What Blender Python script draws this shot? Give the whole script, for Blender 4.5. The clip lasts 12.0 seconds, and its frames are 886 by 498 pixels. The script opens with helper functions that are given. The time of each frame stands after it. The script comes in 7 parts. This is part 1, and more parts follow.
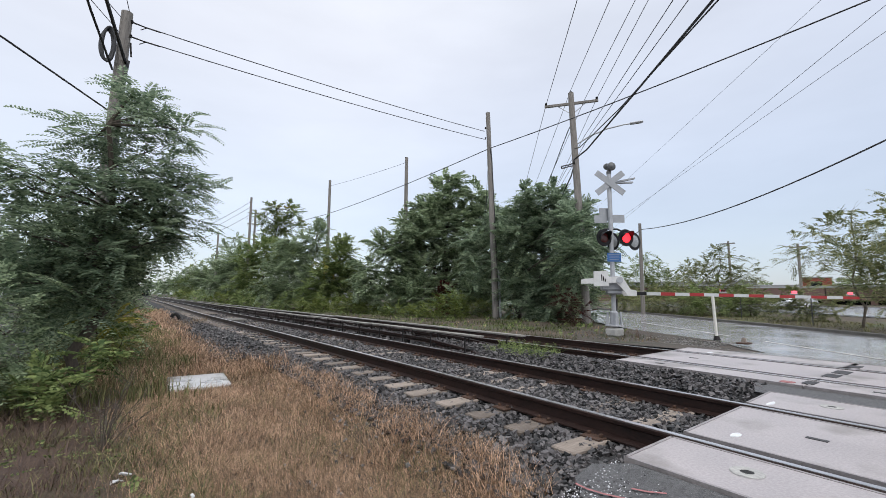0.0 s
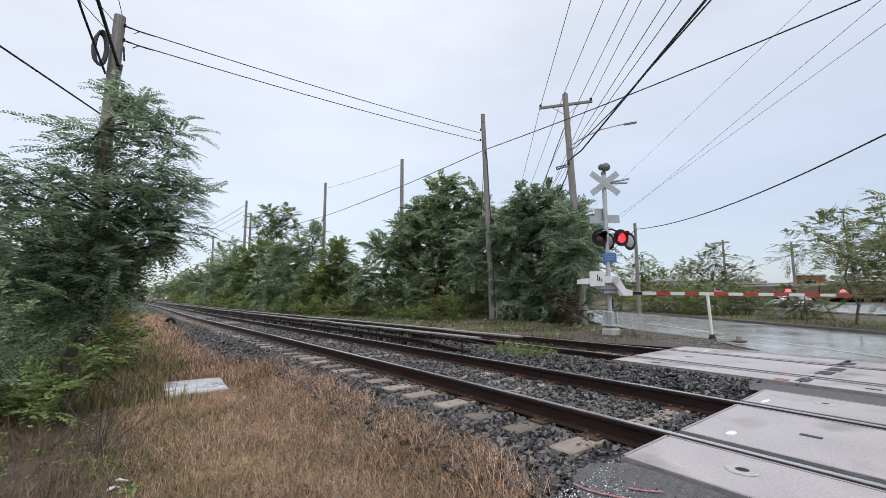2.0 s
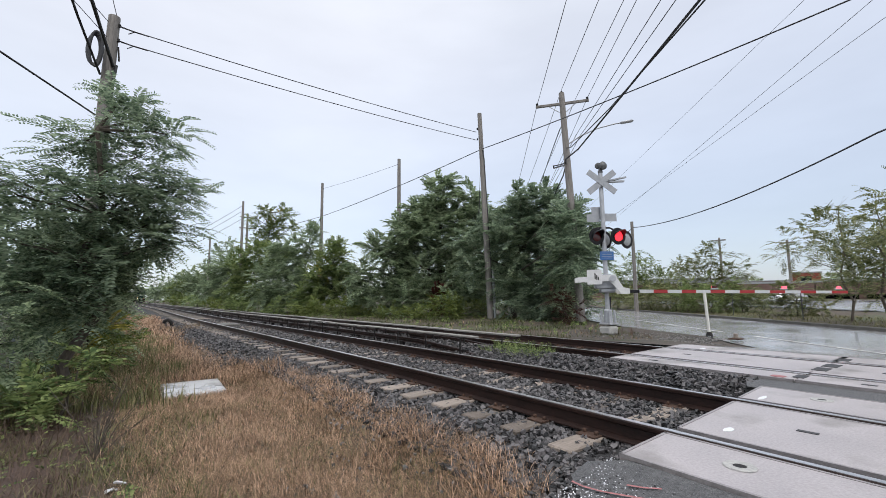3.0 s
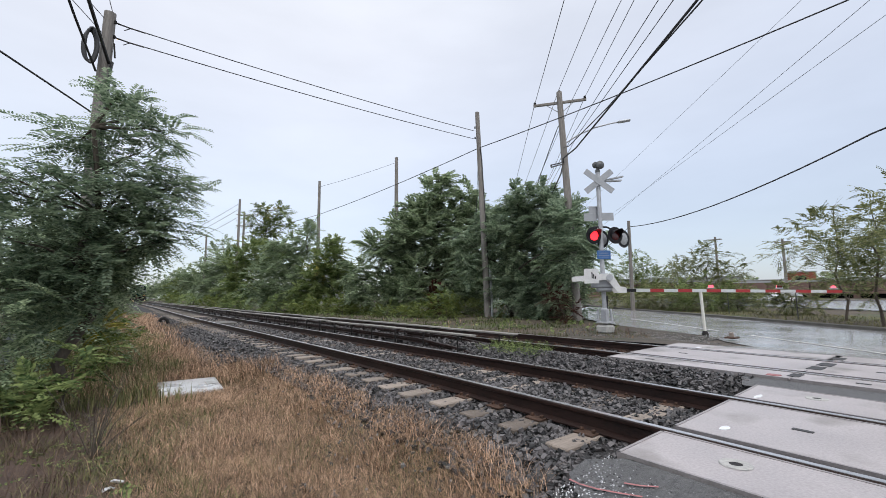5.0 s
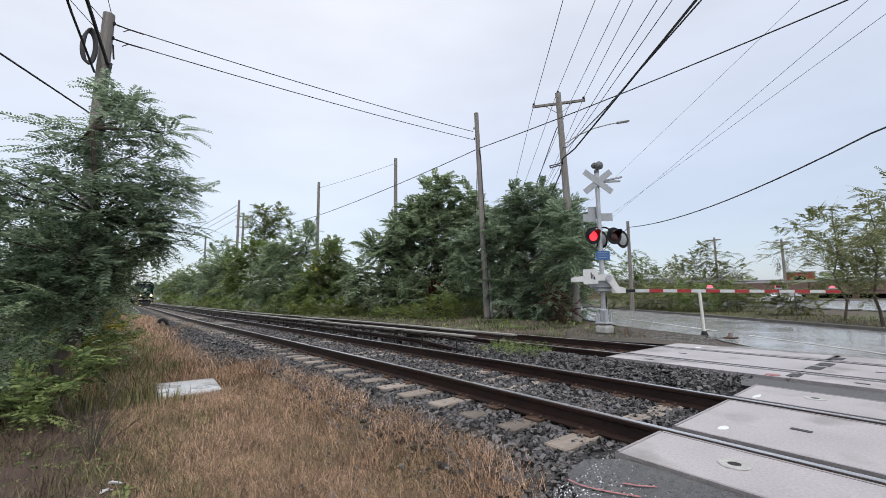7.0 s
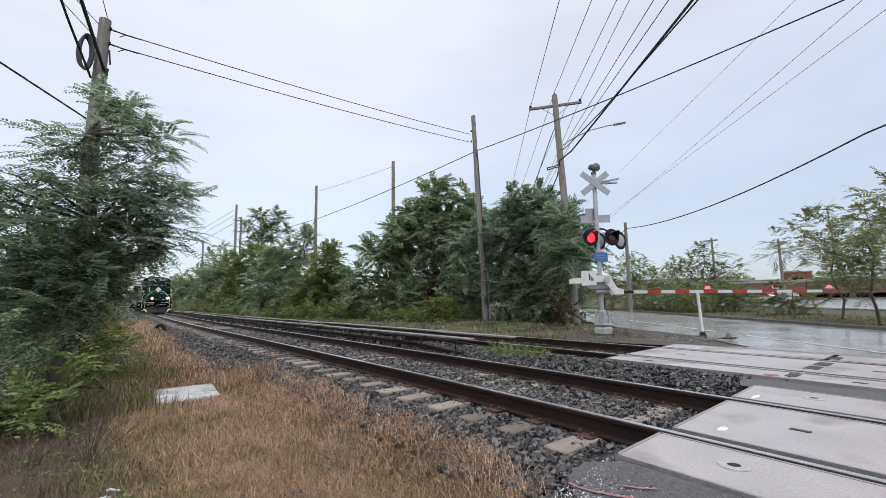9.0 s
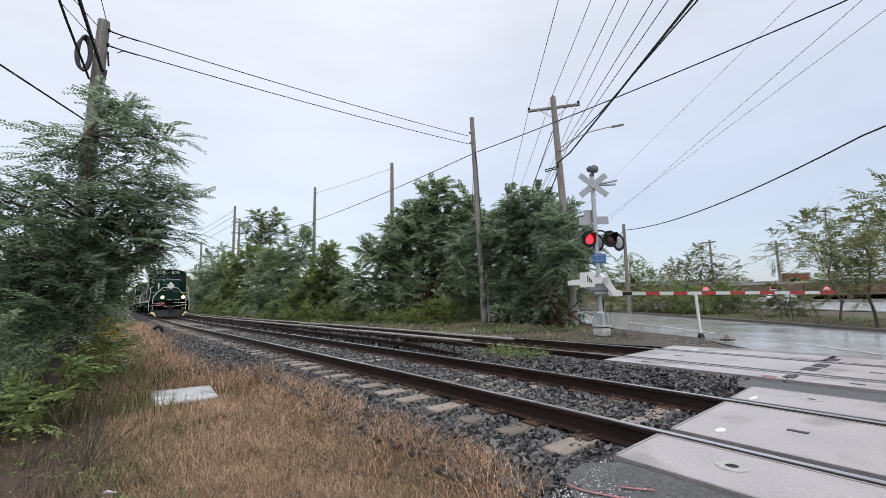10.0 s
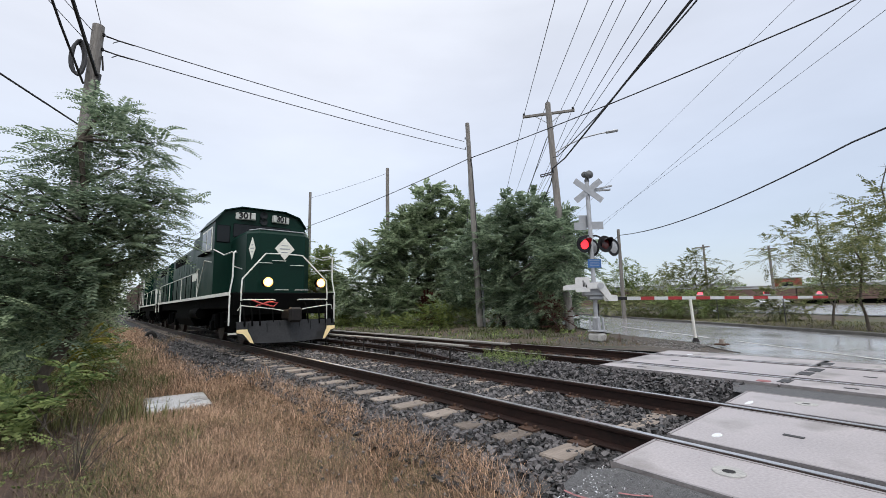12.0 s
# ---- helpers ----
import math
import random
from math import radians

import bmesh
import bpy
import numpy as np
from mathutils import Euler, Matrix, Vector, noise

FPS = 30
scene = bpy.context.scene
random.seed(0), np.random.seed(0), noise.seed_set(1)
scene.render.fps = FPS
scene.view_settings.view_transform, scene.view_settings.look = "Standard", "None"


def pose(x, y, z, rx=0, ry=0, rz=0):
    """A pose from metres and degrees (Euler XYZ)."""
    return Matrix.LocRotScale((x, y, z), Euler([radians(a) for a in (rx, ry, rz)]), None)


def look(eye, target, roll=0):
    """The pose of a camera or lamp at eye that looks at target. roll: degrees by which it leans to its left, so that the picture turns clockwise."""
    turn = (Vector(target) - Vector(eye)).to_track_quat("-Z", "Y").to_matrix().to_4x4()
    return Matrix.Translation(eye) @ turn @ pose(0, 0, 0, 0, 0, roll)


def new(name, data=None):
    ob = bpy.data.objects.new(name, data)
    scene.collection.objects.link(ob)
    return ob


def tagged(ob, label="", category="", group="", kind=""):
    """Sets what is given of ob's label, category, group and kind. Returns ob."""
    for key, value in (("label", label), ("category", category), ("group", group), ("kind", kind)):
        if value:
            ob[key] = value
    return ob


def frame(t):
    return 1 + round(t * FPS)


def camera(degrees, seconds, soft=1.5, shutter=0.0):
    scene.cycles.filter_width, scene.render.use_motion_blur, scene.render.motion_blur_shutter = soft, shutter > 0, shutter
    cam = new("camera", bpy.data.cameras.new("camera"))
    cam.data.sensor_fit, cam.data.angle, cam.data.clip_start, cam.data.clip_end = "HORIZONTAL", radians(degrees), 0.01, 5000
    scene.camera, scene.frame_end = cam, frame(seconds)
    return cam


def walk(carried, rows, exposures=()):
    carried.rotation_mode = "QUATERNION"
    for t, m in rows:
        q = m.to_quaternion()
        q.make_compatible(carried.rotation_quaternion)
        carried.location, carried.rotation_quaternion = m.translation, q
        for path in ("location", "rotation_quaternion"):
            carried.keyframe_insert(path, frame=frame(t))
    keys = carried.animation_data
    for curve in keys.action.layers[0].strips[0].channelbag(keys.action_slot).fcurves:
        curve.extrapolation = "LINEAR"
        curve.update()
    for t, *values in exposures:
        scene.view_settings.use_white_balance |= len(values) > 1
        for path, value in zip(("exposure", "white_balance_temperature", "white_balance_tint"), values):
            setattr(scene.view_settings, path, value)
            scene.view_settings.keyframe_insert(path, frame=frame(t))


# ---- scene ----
cam = camera(93.3, 12.0, 0.7)
PATH = [
    (0, (-3.368, 0.012, 1.032), (-2.22, 1.634, 1.256), 0.4),
    (0.5, (-3.362, 0.017, 1.03), (-2.21, 1.636, 1.258), 0.3),
    (1, (-3.375, 0.013, 1.04), (-2.218, 1.628, 1.268), 0.2),
    (1.5, (-3.371, 0.011, 1.031), (-2.212, 1.624, 1.263), 0.1),
    (2, (-3.375, 0.0, 1.037), (-2.213, 1.611, 1.268), -0.2),
    (2.5, (-3.378, 0.005, 1.035), (-2.21, 1.612, 1.264), -0.4),
    (3, (-3.375, 0.0, 1.035), (-2.203, 1.605, 1.264), -0.6),
    (5, (-3.387, 0.003, 1.038), (-2.204, 1.6, 1.26), -0.5),
    (5.5, (-3.38, 0.002, 1.034), (-2.197, 1.599, 1.254), -0.4),
    (6, (-3.374, 0.002, 1.033), (-2.189, 1.598, 1.254), -0.6),
    (6.5, (-3.384, 0.0, 1.037), (-2.198, 1.594, 1.259), -0.5),
    (7, (-3.38, -0.001, 1.034), (-2.195, 1.594, 1.26), -0.6),
    (9, (-3.381, -0.003, 1.04), (-2.19, 1.585, 1.278), -1.1),
    (9.5, (-3.371, 0.0, 1.031), (-2.178, 1.587, 1.275), -1.1),
    (10, (-3.38, -0.007, 1.036), (-2.184, 1.577, 1.282), -1.1),
    (10.5, (-3.384, -0.004, 1.04), (-2.182, 1.574, 1.292), -1.1),
    (11, (-3.386, -0.002, 1.039), (-2.18, 1.572, 1.298), -1.1),
    (11.5, (-3.387, -0.006, 1.044), (-2.178, 1.565, 1.308), -1.2),
    (12, (-3.386, 0.001, 1.041), (-2.174, 1.569, 1.31), -1.2),
]
walk(cam, [(t, look(eye, target, roll)) for t, eye, target, roll in PATH])

# ---- light ----
SUN_EL, SUN_AZ = 48.0, 205.0
world = bpy.data.worlds.new("overcast_sky")
scene.world = world
world.use_nodes = True
wn, wl = world.node_tree.nodes, world.node_tree.links
wn.clear()
w_out = wn.new("ShaderNodeOutputWorld")
w_add = wn.new("ShaderNodeAddShader")
w_bg_sky, w_bg_cloud = wn.new("ShaderNodeBackground"), wn.new("ShaderNodeBackground")
w_sky = wn.new("ShaderNodeTexSky")
w_sky.sky_type, w_sky.sun_disc = "NISHITA", False
w_sky.sun_elevation, w_sky.sun_rotation = radians(SUN_EL), radians(SUN_AZ)
w_bg_sky.inputs["Strength"].default_value = 0.05
wl.new(w_sky.outputs[0], w_bg_sky.inputs["Color"])
w_tc, w_sep, w_ramp = wn.new("ShaderNodeTexCoord"), wn.new("ShaderNodeSeparateXYZ"), wn.new("ShaderNodeValToRGB")
wl.new(w_tc.outputs["Generated"], w_sep.inputs[0])
wl.new(w_sep.outputs["Z"], w_ramp.inputs["Fac"])
w_ramp.color_ramp.elements[0].position, w_ramp.color_ramp.elements[0].color = 0.0, (0.50, 0.54, 0.61, 1)
w_ramp.color_ramp.elements[1].position, w_ramp.color_ramp.elements[1].color = 0.50, (0.79, 0.80, 0.85, 1)
e = w_ramp.color_ramp.elements.new(1.0)
e.color = (1.0, 1.0, 1.0, 1)
e = w_ramp.color_ramp.elements.new(0.22)
e.color = (0.66, 0.69, 0.76, 1)
w_map, w_noise, w_nr, w_mix = wn.new("ShaderNodeMapping"), wn.new("ShaderNodeTexNoise"), wn.new("ShaderNodeMapRange"), wn.new("ShaderNodeMix")
w_map.inputs["Scale"].default_value = (1.0, 1.0, 3.2)
wl.new(w_tc.outputs["Generated"], w_map.inputs[0])
wl.new(w_map.outputs[0], w_noise.inputs["Vector"])
w_noise.inputs["Scale"].default_value, w_noise.inputs["Detail"].default_value = 2.6, 5.0
w_nr.inputs["From Min"].default_value, w_nr.inputs["From Max"].default_value = 0.3, 0.7
w_nr.inputs["To Min"].default_value, w_nr.inputs["To Max"].default_value = 0.93, 1.06
wl.new(w_noise.outputs["Fac"], w_nr.inputs["Value"])
w_mix.data_type, w_mix.blend_type = "RGBA", "MULTIPLY"
w_mix.inputs["Factor"].default_value = 1.0
wl.new(w_ramp.outputs[0], w_mix.inputs["A"])
w_side, w_tint = wn.new("ShaderNodeMapRange"), wn.new("ShaderNodeMix")
w_side.inputs["From Min"].default_value, w_side.inputs["From Max"].default_value = 0.35, 1.0
wl.new(w_sep.outputs["X"], w_side.inputs["Value"])
w_tint.data_type, w_tint.blend_type = "RGBA", "MULTIPLY"
w_tint.inputs["B"].default_value = (0.78, 0.81, 0.86, 1)
wl.new(w_side.outputs[0], w_tint.inputs["Factor"])
wl.new(w_nr.outputs[0], w_tint.inputs["A"])
wl.new(w_tint.outputs["Result"], w_mix.inputs["B"])
wl.new(w_mix.outputs["Result"], w_bg_cloud.inputs["Color"])
w_zen = wn.new("ShaderNodeMapRange")
w_zen.inputs["From Min"].default_value, w_zen.inputs["From Max"].default_value = 0.6, 1.0
w_zen.inputs["To Min"].default_value, w_zen.inputs["To Max"].default_value = 1.0, 2.3
wl.new(w_sep.outputs["Z"], w_zen.inputs["Value"])
wl.new(w_zen.outputs[0], w_bg_cloud.inputs["Strength"])
wl.new(w_bg_sky.outputs[0], w_add.inputs[0])
wl.new(w_bg_cloud.outputs[0], w_add.inputs[1])
wl.new(w_add.outputs[0], w_out.inputs[0])

sun = new("sun", bpy.data.lights.new("sun", "SUN"))
sun.data.energy, sun.data.angle, sun.data.color = 1.1, radians(30), (1.0, 0.97, 0.92)
sun.matrix_world = look((0, 0, 50), (math.cos(radians(SUN_EL)) * -math.sin(radians(SUN_AZ)) * 30, math.cos(radians(SUN_EL)) * -math.cos(radians(SUN_AZ)) * 30, 50 - 30 * math.sin(radians(SUN_EL))))
scene.view_settings.exposure = 0.0


# ---- materials ----
def surface(name, low, high, scale=6.0, rough=0.8, bump=0.2, metal=0.0, fine=60.0, islands=0.0, per_object=0.0, rough_var=0.1, spec=0.5, stretch=(1, 1, 1), stain=None, stain_scale=0.7):
    """Two-scale noise between two colours, with grain, stains and fine relief."""
    m = bpy.data.materials.new(name)
    m.use_nodes = True
    n, l = m.node_tree.nodes, m.node_tree.links
    b = n["Principled BSDF"]
    tc, mp = n.new("ShaderNodeTexCoord"), n.new("ShaderNodeMapping")
    mp.inputs["Scale"].default_value = stretch
    l.new(tc.outputs["Object"], mp.inputs[0])
    big, small = n.new("ShaderNodeTexNoise"), n.new("ShaderNodeTexNoise")
    big.inputs["Scale"].default_value, big.inputs["Detail"].default_value = scale, 6
    small.inputs["Scale"].default_value, small.inputs["Detail"].default_value = fine, 4
    for t in (big, small):
        l.new(mp.outputs[0], t.inputs["Vector"])
    mean = n.new("ShaderNodeMath")
    mean.operation = "ADD"
    half = n.new("ShaderNodeMath")
    half.operation = "MULTIPLY"
    half.inputs[1].default_value = 0.5
    l.new(big.outputs["Fac"], mean.inputs[0])
    l.new(small.outputs["Fac"], mean.inputs[1])
    l.new(mean.outputs[0], half.inputs[0])
    value = half.outputs[0]
    if islands or per_object:
        r = n.new("ShaderNodeNewGeometry") if islands else n.new("ShaderNodeObjectInfo")
        sub, mul, add = n.new("ShaderNodeMath"), n.new("ShaderNodeMath"), n.new("ShaderNodeMath")
        sub.operation, mul.operation, add.operation = "SUBTRACT", "MULTIPLY", "ADD"
        sub.inputs[1].default_value, mul.inputs[1].default_value = 0.5, islands or per_object
        l.new(r.outputs["Random Per Island" if islands else "Random"], sub.inputs[0])
        l.new(sub.outputs[0], mul.inputs[0])
        l.new(mul.outputs[0], add.inputs[0])
        l.new(value, add.inputs[1])
        value = add.outputs[0]
    ramp = n.new("ShaderNodeValToRGB")
    ramp.color_ramp.elements[0].position, ramp.color_ramp.elements[0].color = 0.3, (*low, 1)
    ramp.color_ramp.elements[1].position, ramp.color_ramp.elements[1].color = 0.7, (*high, 1)
    l.new(value, ramp.inputs["Fac"])
    colour = ramp.outputs[0]
    if stain:
        st, sr, mx = n.new("ShaderNodeTexNoise"), n.new("ShaderNodeMapRange"), n.new("ShaderNodeMix")
        st.inputs["Scale"].default_value, st.inputs["Detail"].default_value = stain_scale, 8
        l.new(mp.outputs[0], st.inputs["Vector"])
        sr.inputs["From Min"].default_value, sr.inputs["From Max"].default_value = 0.52, 0.68
        l.new(st.outputs["Fac"], sr.inputs["Value"])
        mx.data_type = "RGBA"
        l.new(sr.outputs[0], mx.inputs["Factor"])
        l.new(colour, mx.inputs["A"])
        mx.inputs["B"].default_value = (*stain, 1)
        colour = mx.outputs["Result"]
    l.new(colour, b.inputs["Base Color"])
    rr = n.new("ShaderNodeMapRange")
    rr.inputs["To Min"].default_value, rr.inputs["To Max"].default_value = max(0.03, rough - rough_var), min(1, rough + rough_var)
    l.new(big.outputs["Fac"], rr.inputs["Value"])
    l.new(rr.outputs[0], b.inputs["Roughness"])
    b.inputs["Metallic"].default_value = metal
    b.inputs["Specular IOR Level"].default_value = spec
    if bump:
        bp = n.new("ShaderNodeBump")
        bp.inputs["Strength"].default_value, bp.inputs["Distance"].default_value = bump, 0.02
        l.new(small.outputs["Fac"], bp.inputs["Height"])
        l.new(bp.outputs[0], b.inputs["Normal"])
    return m


def leaf_material(name, low, high, translucent=0.25, scale=0.8):
    """Leaves: clump-scale and leaf-scale colour variation, some light passing through."""
    m = surface(name, low, high, scale=scale, rough=0.6, bump=0.0, fine=9.0, islands=0.5, spec=0.18)
    n, l = m.node_tree.nodes, m.node_tree.links
    b, out = n["Principled BSDF"], n["Material Output"]
    tr, mx = n.new("ShaderNodeBsdfTranslucent"), n.new("ShaderNodeMixShader")
    l.new(b.inputs["Base Color"].links[0].from_socket, tr.inputs["Color"])
    mx.inputs[0].default_value = translucent
    l.new(b.outputs[0], mx.inputs[1])
    l.new(tr.outputs[0], mx.inputs[2])
    l.new(mx.outputs[0], out.inputs[0])
    return m


def glowing(name, colour, strength):
    m = bpy.data.materials.new(name)
    m.use_nodes = True
    b = m.node_tree.nodes["Principled BSDF"]
    b.inputs["Base Color"].default_value = (*[min(1, c) for c in colour], 1)
    b.inputs["Emission Color"].default_value = (*colour, 1)
    b.inputs["Emission Strength"].default_value = strength
    return m


M = {
    "earth": surface("earth", (0.036, 0.027, 0.019), (0.10, 0.077, 0.052), 1.5, 0.95, 0.6, fine=35, stain=(0.06, 0.075, 0.03), stain_scale=0.35),
    "dirt": surface("dirt", (0.028, 0.023, 0.018), (0.095, 0.077, 0.062), 4, 0.9, 0.7, fine=28, stain=(0.035, 0.04, 0.02), stain_scale=0.8),
    # near black: the shade in gaps between loose stones is put into this colour
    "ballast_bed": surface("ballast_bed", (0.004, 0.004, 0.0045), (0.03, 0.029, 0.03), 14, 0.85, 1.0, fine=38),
    "stone": surface("stone", (0.003, 0.003, 0.0032), (0.098, 0.090, 0.091), 5, 0.5, 0.25, fine=80, islands=0.85, spec=0.6),
    "asphalt": surface("asphalt", (0.022, 0.022, 0.024), (0.15, 0.15, 0.152), 30, 0.6, 0.8, fine=120, rough_var=0.2),
    "road_asphalt": surface("road_asphalt", (0.24, 0.236, 0.24), (0.34, 0.336, 0.34), 0.9, 0.15, 0.05, fine=60, rough_var=0.16, stain=(0.17, 0.17, 0.17), stain_scale=0.5),
    "concrete": surface("concrete", (0.25, 0.226, 0.228), (0.44, 0.405, 0.41), 1.7, 0.42, 0.1, fine=55, rough_var=0.2, stain=(0.19, 0.175, 0.165), stain_scale=1.6),
    "gravel": surface("gravel", (0.06, 0.058, 0.055), (0.26, 0.25, 0.24), 5, 0.8, 0.3, fine=60, islands=0.7),
    "road_paint": surface("road_paint", (0.30, 0.30, 0.29), (0.62, 0.61, 0.58), 14, 0.45, 0.15, fine=70, stain=(0.22, 0.22, 0.22), stain_scale=3),
    "mulch": surface("mulch", (0.028, 0.017, 0.014), (0.085, 0.056, 0.045), 3, 0.95, 0.6, fine=40),
    "kerb_stone": surface("kerb_stone", (0.06, 0.057, 0.05), (0.14, 0.132, 0.12), 3, 0.7, 0.3, fine=40),
    "slab_wet": surface("slab_wet", (0.34, 0.345, 0.35), (0.58, 0.585, 0.59), 3, 0.3, 0.2, fine=40, rough_var=0.2, stain=(0.20, 0.195, 0.18), stain_scale=2.0),
    "concrete_rough": surface("concrete_rough", (0.26, 0.26, 0.25), (0.45, 0.44, 0.42), 5, 0.7, 0.4, fine=40),
    "steel_edge": surface("steel_edge", (0.18, 0.165, 0.162), (0.32, 0.295, 0.295), 8, 0.45, 0.1, metal=0.2),
    "rubber": surface("rubber", (0.012, 0.012, 0.013), (0.03, 0.03, 0.032), 8, 0.6, 0.2),
    "rail_rust": surface("rail_rust", (0.008, 0.004, 0.0035), (0.034, 0.016, 0.012), 9, 0.55, 0.25, metal=0.1, fine=60, stretch=(1, 0.3, 1), spec=0.3),
    "rail_head": surface("rail_head", (0.48, 0.47, 0.47), (0.78, 0.77, 0.77), 5, 0.34, 0.03, metal=1.0, stretch=(1, 0.1, 1)),
    "tie": surface("tie", (0.11, 0.089, 0.073), (0.27, 0.226, 0.19), 7, 0.8, 0.6, fine=30, per_object=0.35, stretch=(0.25, 2, 1)),
    "tie_far": surface("tie_far", (0.09, 0.078, 0.066), (0.20, 0.178, 0.155), 7, 0.8, 0.5, fine=30, islands=0.35, stretch=(0.25, 2, 1)),
    "tie_plate": surface("tie_plate", (0.03, 0.018, 0.012), (0.095, 0.048, 0.03), 14, 0.8, 0.4, metal=0.2),
    "wood_pole": surface("wood_pole", (0.10, 0.091, 0.083), (0.29, 0.27, 0.25), 3, 0.85, 0.5, fine=14, stretch=(5, 5, 0.25)),
    "wood_post": surface("wood_post", (0.5, 0.49, 0.44), (0.72, 0.71, 0.66), 4, 0.7, 0.2, fine=30),
    "cover_board": surface("cover_board", (0.085, 0.08, 0.07), (0.30, 0.285, 0.265), 3, 0.55, 0.3, fine=40, stretch=(4, 0.4, 1), islands=0.3),
    "dark_iron": surface("dark_iron", (0.008, 0.0075, 0.0075), (0.022, 0.019, 0.018), 8, 0.6, 0.2, metal=0.1, spec=0.25),
    "galvanised": surface("galvanised", (0.30, 0.31, 0.33), (0.48, 0.49, 0.51), 9, 0.5, 0.08, metal=0.35),
    "white_paint": surface("white_paint", (0.50, 0.50, 0.50), (0.68, 0.68, 0.67), 6, 0.45, 0.05),
    "sign_back": surface("sign_back", (0.26, 0.275, 0.29), (0.37, 0.38, 0.40), 6, 0.5, 0.04, metal=0.3),
    "red_sheet": surface("red_sheet", (0.24, 0.012, 0.015), (0.34, 0.025, 0.025), 10, 0.4, 0.03),
    "white_sheet": surface("white_sheet", (0.40, 0.42, 0.43), (0.52, 0.53, 0.53), 10, 0.4, 0.03),
    "black_paint": surface("black_paint", (0.006, 0.006, 0.007), (0.014, 0.014, 0.016), 6, 0.5, 0.06, spec=0.25),
    "blue_sign": surface("blue_sign", (0.02, 0.09, 0.26), (0.035, 0.13, 0.34), 8, 0.4, 0.02),
    "lens_dark": surface("lens_dark", (0.05, 0.006, 0.006), (0.08, 0.01, 0.01), 20, 0.15, 0.1),
    "lens_grey": surface("lens_grey", (0.22, 0.23, 0.24), (0.35, 0.36, 0.37), 20, 0.25, 0.1),
    "lamp_red": glowing("lamp_red", (1.0, 0.02, 0.03), 3.0),
    "lamp_pink": glowing("lamp_pink", (1.0, 0.10, 0.14), 1.5),
    "lamp_warm": glowing("lamp_warm", (1.0, 0.70, 0.36), 330),
    # orange emission that imitates lens glare around the ditch light bulbs
    "lamp_glare": glowing("lamp_glare", (1.0, 0.46, 0.12), 2.6),
    "loco_green": surface("loco_green", (0.0018, 0.0165, 0.011), (0.0035, 0.027, 0.0185), 1.2, 0.42, 0.03, fine=30, rough_var=0.14, spec=0.14),
    "loco_dark": surface("loco_dark", (0.0018, 0.002, 0.002), (0.004, 0.0042, 0.0042), 3, 0.8, 0.12, spec=0.03),
    "plow_grey": surface("plow_grey", (0.012, 0.013, 0.015), (0.033, 0.034, 0.037), 2.2, 0.6, 0.12, fine=24, spec=0.3, stain=(0.012, 0.011, 0.011), stain_scale=2.0),
    "cream": surface("cream", (0.66, 0.66, 0.58), (0.78, 0.78, 0.70), 9, 0.45, 0.02),
    "number_plate": surface("number_plate", (0.42, 0.43, 0.40), (0.52, 0.53, 0.50), 9, 0.4, 0.02),
    "bell_grey": surface("bell_grey", (0.06, 0.062, 0.065), (0.13, 0.135, 0.14), 7, 0.5, 0.06, metal=0.3),
    "stripe_yellow": surface("stripe_yellow", (0.72, 0.55, 0.27), (0.82, 0.66, 0.36), 9, 0.5, 0.02),
    "rail_white": surface("rail_white", (0.6, 0.6, 0.55), (0.78, 0.78, 0.72), 9, 0.45, 0.02),
    "glass_dark": surface("glass_dark", (0.006, 0.008, 0.009), (0.012, 0.014, 0.016), 2, 0.08, 0.0, spec=0.2),
    "wagon_brown": surface("wagon_brown", (0.06, 0.045, 0.038), (0.14, 0.105, 0.085), 1.2, 0.75, 0.15),
    "hose_red": surface("hose_red", (0.35, 0.03, 0.03), (0.5, 0.06, 0.05), 8, 0.5, 0.05),
    "wire": surface("wire", (0.035, 0.035, 0.04), (0.07, 0.07, 0.075), 3, 0.7, 0.0),
    "cable": surface("cable", (0.012, 0.012, 0.014), (0.03, 0.03, 0.034), 3, 0.6, 0.0),
    "bark": surface("bark", (0.045, 0.036, 0.028), (0.12, 0.10, 0.08), 6, 0.9, 0.6, fine=25, stretch=(2, 2, 0.4)),
    "leaf_blue": leaf_material("leaf_blue", (0.112, 0.166, 0.108), (0.37, 0.45, 0.31), 0.5),
    "leaf_dark": leaf_material("leaf_dark", (0.104, 0.15, 0.086), (0.43, 0.515, 0.325), 0.48),
    "leaf_mid": leaf_material("leaf_mid", (0.068, 0.112, 0.04), (0.31, 0.37, 0.145), 0.4),
    "leaf_light": leaf_material("leaf_light", (0.05, 0.085, 0.02), (0.22, 0.25, 0.075), 0.34),
    "leaf_olive": leaf_material("leaf_olive", (0.075, 0.10, 0.04), (0.26, 0.27, 0.12), 0.34),
    "leaf_red": leaf_material("leaf_red", (0.03, 0.012, 0.01), (0.09, 0.03, 0.022)),
    "leaf_yellow": leaf_material("leaf_yellow", (0.16, 0.15, 0.03), (0.34, 0.30, 0.06)),
    "grass_dry": leaf_material("grass_dry", (0.11, 0.064, 0.038), (0.70, 0.475, 0.325), 0.2, 1.6),
    "grass_green": leaf_material("grass_green", (0.07, 0.08, 0.03), (0.25, 0.24, 0.11), 0.2, 0.9),
    "grass_dull": leaf_material("grass_dull", (0.075, 0.05, 0.03), (0.33, 0.235, 0.145), 0.2, 1.2),
    "grass_verge": leaf_material("grass_verge", (0.022, 0.036, 0.010), (0.105, 0.125, 0.04), 0.2, 0.7),
